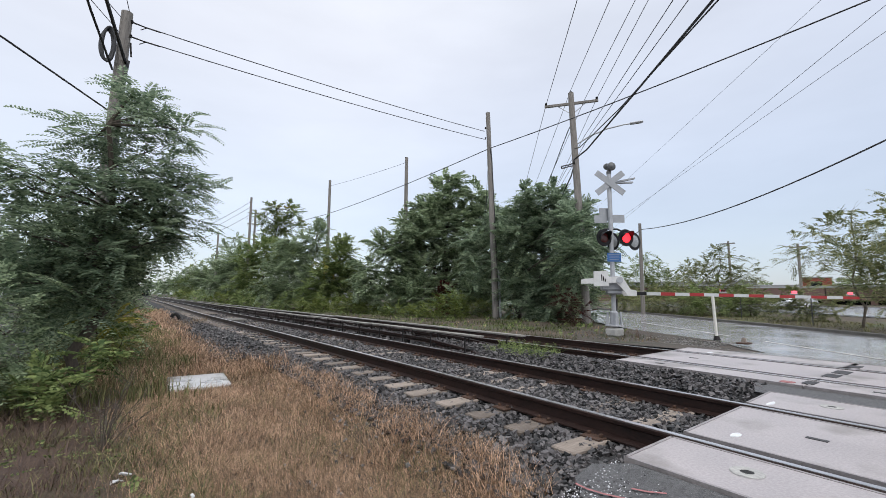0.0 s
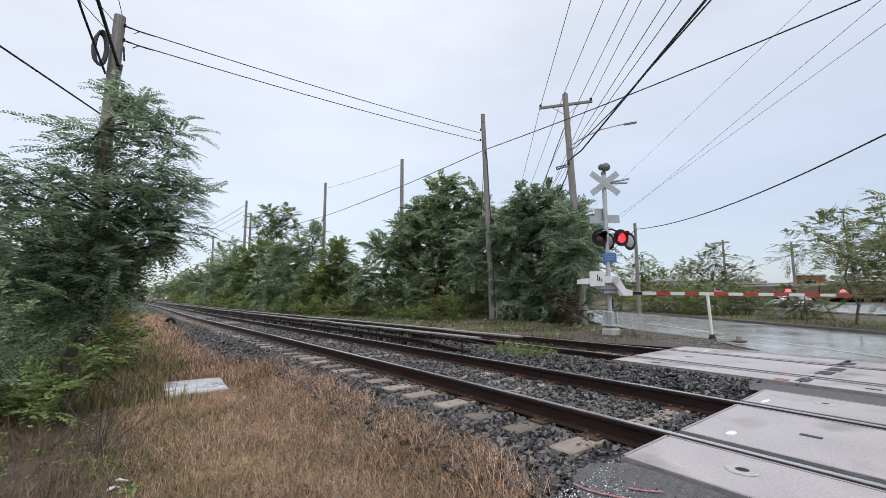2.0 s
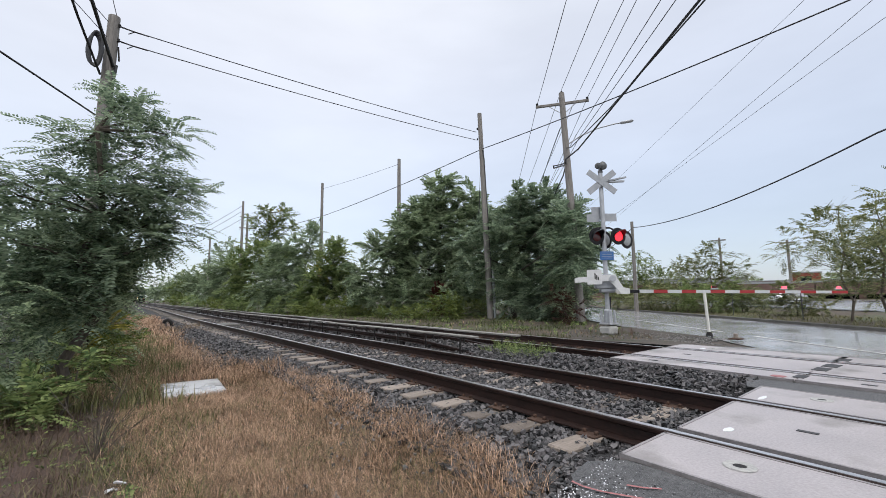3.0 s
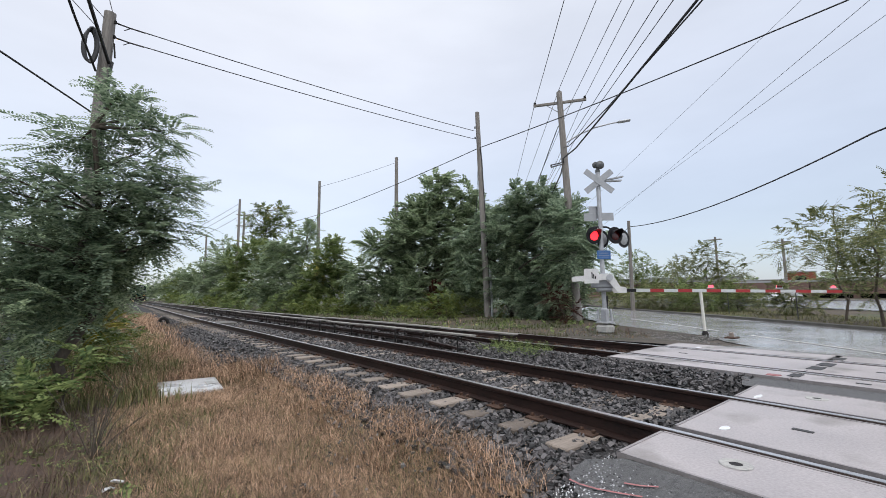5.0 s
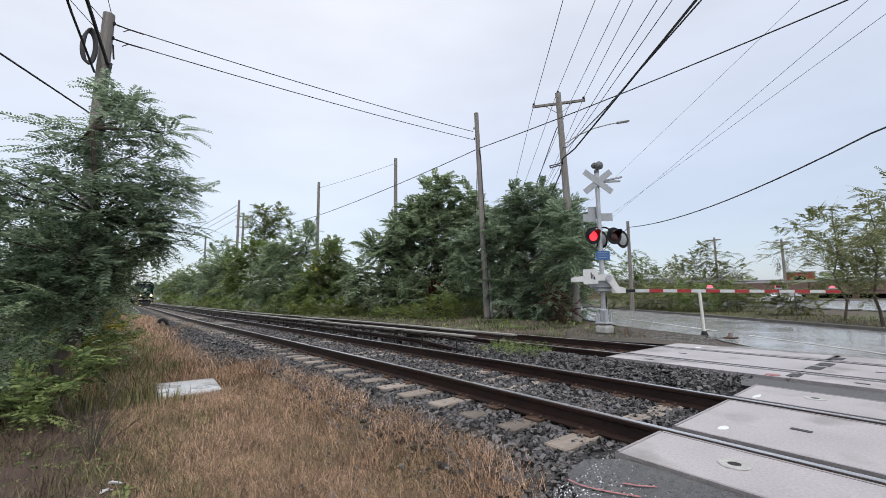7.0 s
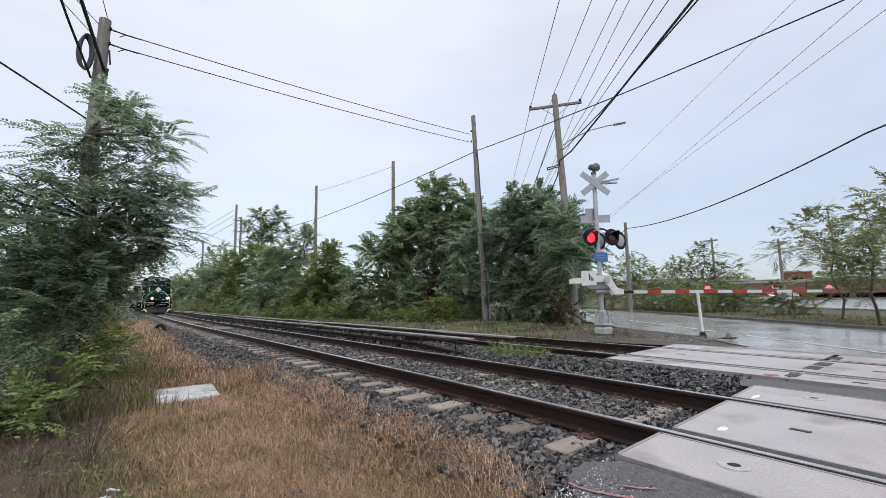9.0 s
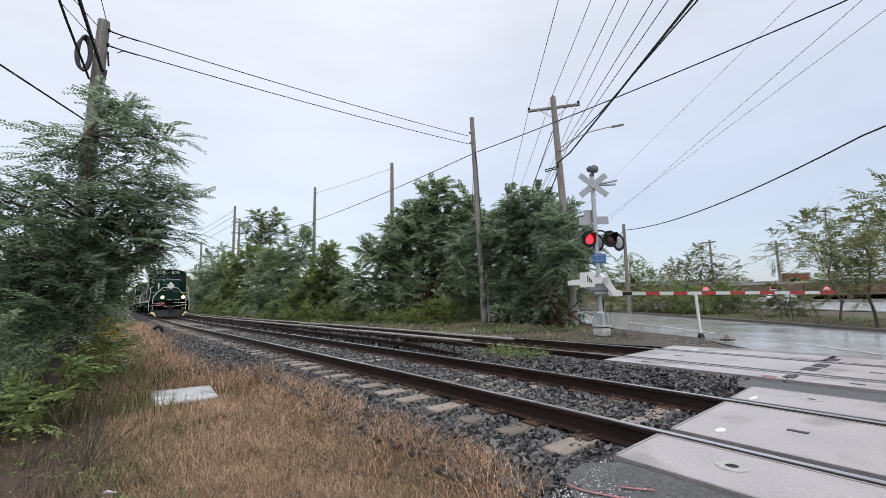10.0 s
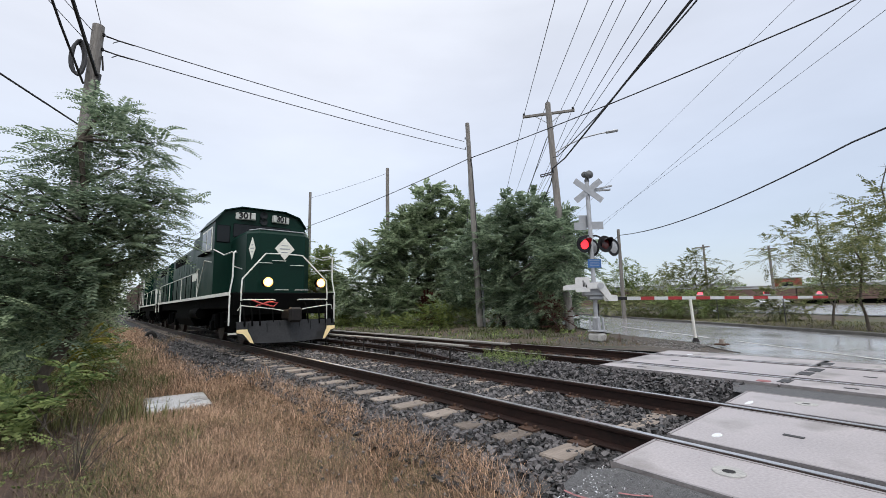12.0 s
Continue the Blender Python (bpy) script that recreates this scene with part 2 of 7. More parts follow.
    "twig": leaf_material("twig", (0.07, 0.045, 0.032), (0.16, 0.11, 0.08), 0.0, 0.9),
    "brick_red": surface("brick_red", (0.20, 0.045, 0.03), (0.32, 0.08, 0.055), 2, 0.85, 0.2),
    "far_brown": surface("far_brown", (0.10, 0.06, 0.05), (0.20, 0.13, 0.11), 0.5, 0.85, 0.1),
    "far_grey": surface("far_grey", (0.22, 0.23, 0.24), (0.38, 0.39, 0.40), 0.4, 0.8, 0.1),
    "car_white": surface("car_white", (0.62, 0.63, 0.64), (0.72, 0.73, 0.74), 2, 0.3, 0.0),
    "paint_pink": surface("paint_pink", (0.16, 0.075, 0.075), (0.42, 0.16, 0.16), 26, 0.7, 0.2),
    "litter": surface("litter", (0.55, 0.56, 0.58), (0.75, 0.76, 0.78), 20, 0.5, 0.1),
    "chain_dark": surface("chain_dark", (0.05, 0.052, 0.05), (0.11, 0.11, 0.105), 9, 0.6, 0.0, metal=0.2),
    "chain": surface("chain", (0.16, 0.20, 0.21), (0.28, 0.32, 0.33), 9, 0.5, 0.0, metal=0.4),
}


# ---- mesh helpers ----
class Shape:
    """Vertices and faces of one mesh."""

    def __init__(self):
        self.v, self.f = [], []

    def add(self, verts, faces, m=None):
        k = len(self.v)
        self.v += [tuple(m @ Vector(p)) for p in verts] if m is not None else [tuple(p) for p in verts]
        self.f += [tuple(i + k for i in f) for f in faces]
        return self

    def box(self, centre, size, bevel=0.0, m=None):
        bm = bmesh.new()
        bmesh.ops.create_cube(bm, size=1)
        for p in bm.verts:
            p.co = Vector((p.co.x * size[0], p.co.y * size[1], p.co.z * size[2]))
        if bevel:
            bmesh.ops.bevel(bm, geom=list(bm.edges), offset=bevel, segments=1, affect="EDGES")
        move = Matrix.Translation(centre) if m is None else m @ Matrix.Translation(centre)
        bm.verts.index_update()
        self.add([p.co for p in bm.verts], [[p.index for p in f.verts] for f in bm.faces], move)
        bm.free()
        return self

    def prism(self, profile, axis, a, b, m=None):
        """A closed profile swept along axis from a to b; the profile holds the other two coordinates."""
        put = {"x": lambda p, s: (s, p[0], p[1]), "y": lambda p, s: (p[0], s, p[1]), "z": lambda p, s: (p[0], p[1], s)}[axis]
        n = len(profile)
        return self.add([put(p, a) for p in profile] + [put(p, b) for p in profile],
                        [tuple(range(n))[::-1], tuple(range(n, 2 * n))] + [(i, (i + 1) % n, n + (i + 1) % n, n + i) for i in range(n)], m)

    def tube(self, path, radius, sides=8, end=None, caps=True):
        """A round bar along a path, tapering from radius to end."""
        path = [Vector(p) for p in path]
        end = radius if end is None else end
        rings, side = [], None
        for i, p in enumerate(path):
            d = (path[min(i + 1, len(path) - 1)] - path[max(i - 1, 0)]).normalized()
            if side is None:
                side = d.cross(Vector((0, 0, 1)) if abs(d.z) < 0.9 else Vector((1, 0, 0))).normalized()
            side = (side - d * side.dot(d)).normalized()
            up = d.cross(side)
            r = radius + (end - radius) * i / (len(path) - 1)
            rings.append([p + r * (math.cos(2 * math.pi * k / sides) * side + math.sin(2 * math.pi * k / sides) * up) for k in range(sides)])
        faces = [(i * sides + k, i * sides + (k + 1) % sides, (i + 1) * sides + (k + 1) % sides, (i + 1) * sides + k) for i in range(len(path) - 1) for k in range(sides)]
        if caps:
            faces += [tuple(range(sides))[::-1], tuple(range((len(path) - 1) * sides, len(path) * sides))]
        return self.add([p for ring in rings for p in ring], faces)

    def lathe(self, profile, sides=20, m=None):
        """A profile of (radius, height) turned round z."""
        n = len(profile)
        vs = [(r * math.cos(2 * math.pi * k / sides), r * math.sin(2 * math.pi * k / sides), z) for k in range(sides) for r, z in profile]
        fs = [(k * n + i, ((k + 1) % sides) * n + i, ((k + 1) % sides) * n + i + 1, k * n + i + 1) for k in range(sides) for i in range(n - 1)]
        return self.add(vs, fs, m)


def mesh_of(name, shape, material, smooth=False):
    data = bpy.data.meshes.new(name)
    data.from_pydata(shape.v, [], shape.f)
    data.materials.append(material)
    if smooth:
        data.polygons.foreach_set("use_smooth", [True] * len(data.polygons))
        data.set_sharp_from_angle(angle=radians(40))
    data.update()
    return data


def part(name, shape, material, parent, label="", smooth=False):
    ob = new(name, mesh_of(name, shape, material, smooth))
    ob.parent = parent
    if label:
        tagged(ob, label)
    return ob


def thing(name, label, category, group="", kind="", at=None):
    return_ob = new(name)
    return_ob.matrix_basis = at if at is not None else Matrix()
    return tagged(return_ob, label, category, group, kind)


def solid(name, shape, material, label="", category="", group="", kind="", smooth=False):
    return tagged(new(name, mesh_of(name, shape, material, smooth)), label, category, group, kind)


def quick_mesh(name, verts, faces, material):
    """A large mesh from arrays; all faces have the same number of corners."""
    data = bpy.data.meshes.new(name)
    nf, k = faces.shape
    data.vertices.add(len(verts))
    data.vertices.foreach_set("co", np.ascontiguousarray(verts, dtype=np.float32).ravel())
    data.loops.add(nf * k)
    data.loops.foreach_set("vertex_index", np.ascontiguousarray(faces, dtype=np.int32).ravel())
    data.polygons.add(nf)
    data.polygons.foreach_set("loop_start", np.arange(0, nf * k, k, dtype=np.int32))
    data.materials.append(material)
    data.update(calc_edges=True)
    return data


def bearing(deg, dist, z=0.0):
    """A place seen from the standpoint beside the track, by bearing from the track's direction."""
    return (-3.37 + dist * math.sin(radians(deg)), dist * math.cos(radians(deg)), z)


BEND_Y = (4, 5, 6, 8, 11, 14, 18, 21, 24, 27, 30, 34, 38, 60, 95, 420)
BEND_X = (0, -0.03, -0.065, -0.125, -0.21, -0.31, -0.47, -0.59, -0.70, -0.78, -0.84, -0.90, -0.96, -1.29, -2.1, -6.6)


def bend(y):
    """How far the line swings aside in the distance."""
    return float(np.interp(y, BEND_Y, BEND_X))


def ground_z(x, y):
    """Height of the earth: low grass beside the line, raised formation, level verge."""
    s = min(1, max(0, (x + 1.75) / 1.0))
    return -0.46 + 0.24 * s * s * (3 - 2 * s)


# ---- ground, ballast, road ----
def ground():
    xs = sorted(set([-3000, -800, -200, -80, -40, -25, -16] + [round(-12 + 0.4 * i, 2) for i in range(60)] + [14, 18, 25, 40, 80, 200, 800, 3000]))
    ys = sorted(set([-3000, -800, -200, -60, -25, -12] + [round(-6 + 0.6 * i, 2) for i in range(70)] + [40, 50, 65, 80, 110, 150, 220, 400, 1000, 3000]))
    s = Shape()
    for y in ys:
        for x in xs:
            rough = 0.035 * noise.noise(Vector((x * 0.5, y * 0.5, 0))) if x < -1.6 and abs(y) < 40 else 0
            s.v.append((x, y, ground_z(x, y) + rough - (0.22 if -1.1 < x < 6.6 else 0)))
    n = len(xs)
    s.f = [(j * n + i, j * n + i + 1, (j + 1) * n + i + 1, (j + 1) * n + i) for j in range(len(ys) - 1) for i in range(n - 1)]
    solid("ground", s, M["earth"], "bare brown earth under dry grass beside the railway", "ground", kind="structure", smooth=True)


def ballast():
    """The stone bed under both tracks, following the bend; its colour holds the gaps' shade."""
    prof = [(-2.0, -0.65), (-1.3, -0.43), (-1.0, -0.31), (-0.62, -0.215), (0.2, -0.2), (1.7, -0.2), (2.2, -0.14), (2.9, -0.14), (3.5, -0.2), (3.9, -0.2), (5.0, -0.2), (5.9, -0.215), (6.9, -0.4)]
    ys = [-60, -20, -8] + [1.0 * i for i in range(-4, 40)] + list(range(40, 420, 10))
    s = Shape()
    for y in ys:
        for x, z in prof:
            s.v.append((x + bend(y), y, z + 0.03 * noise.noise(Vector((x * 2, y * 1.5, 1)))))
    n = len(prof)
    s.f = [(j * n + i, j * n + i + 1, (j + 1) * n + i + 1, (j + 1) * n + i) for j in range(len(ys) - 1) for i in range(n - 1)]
    solid("ballast_bed", s, M["ballast_bed"], "crushed stone bed under the tracks, coloured near black as shade between the stones", "ballast", kind="structure", smooth=True)


ROAD_DIR, ROAD_SIDE = Vector((0.632, 0.775, 0)), Vector((0.775, -0.632, 0))


def road_point(along, side, z=-0.17):
    p = ROAD_DIR * along + ROAD_SIDE * side
    return (p.x, p.y, z)


def road():
    s = Shape()
    left = [(8.0, 3.6, -0.17), (8.6, 4.3, -0.17), (9.95, 5.35, -0.17)] + [road_point(a, 3.45) for a in (14.5, 20, 40, 90, 200)]
    right = [(8.3, -5.96, -0.17)] + [road_point(a, 10.2) for a in (2, 6, 13.5, 20, 40, 90, 200)]
    n = len(left)
    s.v = left + right + [(6.03, 4.5, -0.03), (6.03, -20, -0.03), (8.3, -20, -0.17)]
    s.f = [(i, n + i, n + i + 1, i + 1) for i in range(n - 1)] + [(2 * n, 2 * n + 1, 2 * n + 2, n, 0)]
    solid("road", s, M["road_asphalt"], "wide wet grey asphalt road crossing the railway", "road", kind="structure")
    s = Shape()
    rim = [(6.04, 4.55), (7.96, 3.62), (8.58, 4.36), (9.2, 4.82), (9.92, 5.42), (11.2, 6.9), (11.9, 9.1), (9.4, 9.8), (6.6, 7.6)]
    s.v = [(x, y, -0.05 if x < 6.1 else -0.178) for x, y in rim] + [(8.3, 6.2, -0.17)]
    s.f = [(i, (i + 1) % 9, 9) for i in range(9)]
    solid("shoulder", s, M["dirt"], "brown gravelly dirt shoulder beside the road", "dirt shoulder", kind="structure", smooth=True)
    s = Shape()
    s.v = [(2.42, 1.98, -0.03), (3.08, 2.2, -0.03), (3.08, -20, -0.03), (2.42, -20, -0.03)]
    s.f = [(0, 3, 2, 1)]
    solid("road_between_tracks", s, M["asphalt"], "strip of asphalt between the two tracks", "road", kind="structure")
    s = Shape()
    rim = [(-0.76, 1.60), (-0.92, 1.78), (-1.12, 1.76), (-1.3, 1.55), (-1.5, 1.2), (-2.2, 0.7), (-3.6, 0.2), (-6, -1), (-9, -20)]
    s.v = [(x, y, -0.02 - 0.15 * min(1.2, abs(x + 0.76))) for x, y in rim] + [(-0.76, y, -0.014) for y in (1.55, 1.4, 1.2, 1.0, 0.8, 0.5, 0, -2, -20)]
    n = len(rim)
    s.f = [(i, i + 1, n + i + 1, n + i) for i in range(n - 1)]
    solid("road_apron", s, M["asphalt"], "worn dark asphalt apron beside the crossing panels", "road", kind="structure")
    k = Shape()
    for a0, a1 in zip((-20, 0, 20, 60), (0, 20, 60, 200)):
        p, q = Vector(road_point(a0, 10.28, -0.15)), Vector(road_point(a1, 10.28, -0.15))
        mid, d = (p + q) / 2, (q - p)
        k.box((0, 0, 0), (0.16, d.length, 0.2), 0.02, Matrix.Translation(mid) @ Matrix.Rotation(-math.atan2(d.x, d.y), 4, "Z"))
    solid("kerb", k, M["kerb_stone"], "low worn concrete kerb along the road", "kerb", kind="structure")
    for i, (side, a0, a1) in enumerate([(5.55, 3.3, 10.5), (5.55, 12.0, 19.0), (5.55, 22, 60)]):
        k = Shape()
        k.v = [road_point(a0, side, -0.163), road_point(a1, side, -0.163), road_point(a1, side + 0.11, -0.163), road_point(a0, side + 0.11, -0.163)]
        k.f = [(0, 1, 2, 3)]
        solid("road_line", k, M["road_paint"], "worn white painted line on the wet road", "road marking", kind="structure")
    for line in ([(-1.19, 1.70), (-1.195, 1.62), (-1.175, 1.52), (-1.14, 1.42), (-1.09, 1.30)], [(-1.03, 1.44), (-1.0, 1.36), (-0.95, 1.28)]):
        k = Shape()
        for x, y in line:
            z = -0.008 - 0.15 * abs(x + 0.76)
            k.v += [(x - 0.007, y, z - 0.001), (x + 0.007, y + 0.004, z + 0.001)]
        k.f = [(2 * i, 2 * i + 1, 2 * i + 3, 2 * i + 2) for i in range(len(line) - 1)]
        solid("paint_mark", k, M["paint_pink"], "faded pink sprayed mark on the asphalt", "paint mark", kind="structure")


def rail_line(name, x0, y0, y1, parent):
    prof = [(-0.07, -0.168), (0.07, -0.168), (0.07, -0.156), (0.012, -0.135), (0.009, -0.05), (0.034, -0.036), (0.036, -0.008), (0.03, 0.0), (-0.03, 0.0), (-0.036, -0.008), (-0.034, -0.036), (-0.009, -0.05), (-0.012, -0.135), (-0.07, -0.156)]
    ys = [y for y in [y0] + [2.5 * i for i in range(-3, 16)] + [10.0 * i for i in range(4, 42)] if y0 <= y <= y1] + [y1]
    ys = sorted(set(ys))
    s = Shape()
    for y in ys:
        s.v += [(x0 + bend(y) + x, y, z) for x, z in prof]
    n = len(prof)
    s.f = [(j * n + i, j * n + (i + 1) % n, (j + 1) * n + (i + 1) % n, (j + 1) * n + i) for j in range(len(ys) - 1) for i in range(n)] + [tuple(range(n))[::-1]]
    ob = part(name, s, M["rail_rust"], parent, "dark rusted steel rail")
    h = Shape()
    for y in ys:
        h.v += [(x0 + bend(y) + x, y, z) for x, z in ((-0.024, 0.0), (-0.024, 0.0035), (0.027, 0.0035), (0.027, 0.0))]
    h.f = [(j * 4 + i, j * 4 + (i + 1) % 4, (j + 1) * 4 + (i + 1) % 4, (j + 1) * 4 + i) for j in range(len(ys) - 1) for i in range(4)]
    part("running_surface", h, M["rail_head"], ob, "polished steel running surface")
    return ob


TIE_STEP, TIE_FIRST = 0.572, 2.33


def tracks():
    made = []
    for x0, label in ((0.0, "railway track with weathered wooden ties and rusty rails"), (3.7, "second railway track behind the third rails")):
        t = thing("track", label, "railway track", "railway tracks", "structure")
        rail_line("rail", x0, -60, 400, t)
        rail_line("rail", x0 + 1.505, -60, 400, t)
        made.append(t)
    rng = random.Random(9)
    # near ties one by one, with plates and spikes
    tie = Shape().box((0, 0, 0), (2.62, 0.225, 0.17), 0.012)
    tie_mesh = mesh_of("tie", tie, M["tie"])
    plate = Shape()
    plate.box((0, 0, 0), (0.36, 0.19, 0.018), 0.004)
    for sx in (-0.10, 0.10):
        for sy in (-0.06, 0.06):
            plate.box((sx, sy, 0.02), (0.035, 0.03, 0.035), 0.006)
    plate_mesh = mesh_of("tie_plate", plate, M["tie_plate"])
    far = Shape()
    for k, t in enumerate(made):
        x0 = 3.7 * k
        y = TIE_FIRST + (0 if k == 0 else 2.1)
        i = 0
        while y < 200:
            jog, turn = rng.uniform(-0.05, 0.05), rng.uniform(-1.2, 1.2)
            if y < (32 if k == 0 else 16):
                ob = new("tie", tie_mesh)
                ob.parent = t
                ob.matrix_basis = pose(x0 + 0.75 + jog + bend(y), y + rng.uniform(-0.03, 0.03), -0.258 + rng.uniform(-0.012, 0.008), 0, rng.uniform(-0.3, 0.3), turn)
                for dx in (0, 1.505):
                    if y < 14:
                        pl = new("tie_plate", plate_mesh)
                        pl.parent = t
                        pl.matrix_basis = pose(x0 + dx + bend(y), y, -0.166, 0, 0, turn)
            else:
                far.box((0.75 + x0 + jog + bend(y), y, -0.258), (2.62, 0.225, 0.17))
            y += TIE_STEP + rng.uniform(-0.015, 0.015)
    tagged(part("far_ties", far, M["tie_far"], made[0], "distant weathered wooden ties"), kind="stuff")


def stones(zones, size_near, name, label, category, material, seed, level=None):
    """Loose angular stones, densest near the crossing."""
    rng = np.random.default_rng(seed)
    pts, size = [], []
    for x0, x1, y0, y1, dens in zones:
        n = int((x1 - x0) * (y1 - y0) * dens)
        p = np.stack([rng.uniform(x0, x1, n), rng.uniform(y0, y1, n)], 1)
        pts.append(p)
        size.append(rng.uniform(0.45, 1.0, n) ** 1.4 * (size_near if y0 < 9 else 0.095))
    p, size = np.concatenate(pts), np.concatenate(size)
    x = p[:, 0]
    prof_x = np.array([-2.6, -2.0, -1.25, -0.62, 0.08, 0.3, 1.2, 1.42, 1.7, 2.2, 2.95, 3.5, 3.9, 5.0, 5.9, 6.9, 9.0])
    prof_z = np.array([-0.46, -0.455, -0.33, -0.228, -0.2, -0.19, -0.19, -0.2, -0.2, -0.11, -0.035, -0.12, -0.2, -0.205, -0.215, -0.25, -0.19])
    z = np.interp(x, prof_x, prof_z) + size * rng.uniform(0.0, 0.38, len(size))
    if level:
        z = level(x)
    cube = np.array([[-1, -1, -1], [1, -1, -1], [1, 1, -1], [-1, 1, -1], [-1, -1, 1], [1, -1, 1], [1, 1, 1], [-1, 1, 1]]) * 0.5
    quads = np.array([[0, 3, 2, 1], [4, 5, 6, 7], [0, 1, 5, 4], [1, 2, 6, 5], [2, 3, 7, 6], [3, 0, 4, 7]])
    n = len(size)
    v = cube[None] * rng.uniform(0.38, 1.12, (n, 8, 3)) * size[:, None, None] * (np.array([1.2, 0.85, 0.65]) * rng.uniform(0.75, 1.25, (n, 3)))[:, None, :]
    axis = rng.normal(size=(n, 3)) * np.array([0.6, 0.6, 1])
    axis /= np.linalg.norm(axis, axis=1, keepdims=True)
    ang = rng.uniform(0, 6.28, n)
    c, s = np.cos(ang)[:, None, None], np.sin(ang)[:, None, None]
    k = axis[:, None, :]
    v = v * c + np.cross(k, v) * s + k * (np.sum(k * v, 2, keepdims=True)) * (1 - c)
    v += np.stack([x + np.interp(p[:, 1], BEND_Y, BEND_X), p[:, 1], z], 1)[:, None, :]
    f = (np.arange(n) * 8)[:, None, None] + quads[None]
    data = quick_mesh(name, v.reshape(-1, 3), f.reshape(-1, 4), M[material])
    data.shade_flat()
    ob = new(name, data)
    tagged(ob, label, category, kind="stuff")


def crossing_panels():
    def panel(x0, x1, y0, y1, skew, label):
        t = thing("crossing_panel", label, "crossing panel", "concrete crossing panels", "structure")
        s = Shape()
        rim = [(x0, y1), (x1, y1 + skew), (x1, y0), (x0, y0)]
        e = 0.02
        s.v = [(x, y, -0.16) for x, y in rim] + [(x, y, -0.012) for x, y in rim]
        cx, cy = (x0 + x1) / 2, (y0 + y1) / 2
        s.v += [(x + (e if x < cx else -e), y + (e if y < cy else -e), 0.0) for x, y in rim]
        s.f = [(0, 1, 2, 3)] + [(i, i + 4, (i + 1) % 4 + 4, (i + 1) % 4) for i in range(4)] + [(i + 4, i + 8, (i + 1) % 4 + 8, (i + 1) % 4 + 4) for i in range(4)] + [(8, 11, 10, 9)]
        part("slab", s, M["concrete"], t)
        b = Shape()
        w = 0.02
        for (xa, ya), (xb, yb) in ((rim[0], rim[1]), (rim[0], rim[3]), (rim[1], rim[2])):
            d = Vector((xb - xa, yb - ya, 0)).normalized()
            nrm = Vector((-d.y, d.x, 0)) * w
            if nrm.dot(Vector((cx - (xa + xb) / 2, cy - (ya + yb) / 2, 0))) < 0:
                nrm = -nrm
            k = len(b.v)
            o = -nrm * 0.08
            pts = [(xa + o.x, ya + o.y), (xb + o.x, yb + o.y), (xb + nrm.x, yb + nrm.y), (xa + nrm.x, ya + nrm.y)]
            b.v += [(px, py, 0.004) for px, py in pts] + [(px, py, -0.05) for px, py in pts]
            b.f += [(k, k + 1, k + 2, k + 3), (k, k + 4, k + 5, k + 1), (k + 1, k + 5, k + 6, k + 2), (k + 3, k + 2, k + 6, k + 7), (k, k + 3, k + 7, k + 4)]
        part("steel_edging", b, M["steel_edge"], t, "worn steel angle edging")
        return t

    def ring(t, x, y):
        part("lifting_socket", Shape().lathe([(0.035, 0.003), (0.04, 0.007), (0.085, 0.007), (0.09, 0.002)], 24, pose(x, y, 0)), M["concrete_rough"], t, "pale round lifting socket rim")
        part("socket_hole", Shape().lathe([(0.0, 0.0045), (0.036, 0.0045)], 20, pose(x, y, 0)), M["dark_iron"], t, "dark socket hole")

    def slot(t, x, y):
        part("lifting_slot", Shape().box((x, y, 0.002), (0.05, 0.13, 0.006), 0.002), M["rubber"], t, "dark recessed lifting slot")

    # track one: field, gauge, field
    for k, (y1, y0) in enumerate(((1.66, -0.78), (-0.80, -3.24), (-3.26, -5.7), (-5.72, -8.2))):
        a = panel(-0.74, -0.075, y0, y1, 0.03 if k == 0 else 0, "pale wet concrete crossing panel beside the rail")
        ring(a, -0.37, y1 - 0.56)
        ring(a, -0.37, y0 + 0.56)
        g = panel(0.115, 1.39, y0, y1 + 0.03, 0.06 if k == 0 else 0, "pale wet concrete crossing panel between the rails")
        slot(g, 0.75, y1 - 0.62)
        slot(g, 0.75, y0 + 0.62)
        f = panel(1.585, 2.40, y0, y1 + 0.12, 0.05 if k == 0 else 0, "pale wet concrete crossing panel beside the rail")
        ring(f, 2.08, y1 - 0.42)
        slot(f, 2.0, y0 + 0.5)
    for k, (y1, y0) in enumerate(((4.15, 1.72), (1.70, -0.74), (-0.76, -3.2), (-3.22, -5.7))):
        a = panel(3.1, 3.625, y0, y1, 0.03 if k == 0 else 0, "pale wet concrete crossing panel beside the second track")
        g = panel(3.815, 5.09, y0, y1 + 0.05, 0.05 if k == 0 else 0, "pale wet concrete crossing panel inside the second track")
        f = panel(5.285, 6.02, y0, y1 + 0.12, 0.05 if k == 0 else 0, "pale wet concrete crossing panel beside the second track")
        slot(a, 3.35, y1 - 0.6)
        slot(g, 4.45, y1 - 0.62)
        ring(f, 5.65, y1 - 0.56)
    for x, y, w, d in ((0.36, 1.42, 0.13, 0.05), (1.75, 1.62, 0.2, 0.04), (5.5, 3.7, 0.2, 0.06)):
        solid("paint_patch", Shape().prism([(x + w * 0.5 * math.cos(a) * (1 + 0.15 * math.sin(3 * a)), y + d * 0.6 * math.sin(a)) for a in [math.pi * k / 8 for k in range(16)]], "z", -0.002, 0.005), M["litter"], "small worn white paint patch on the panel", "paint patch", kind="structure")
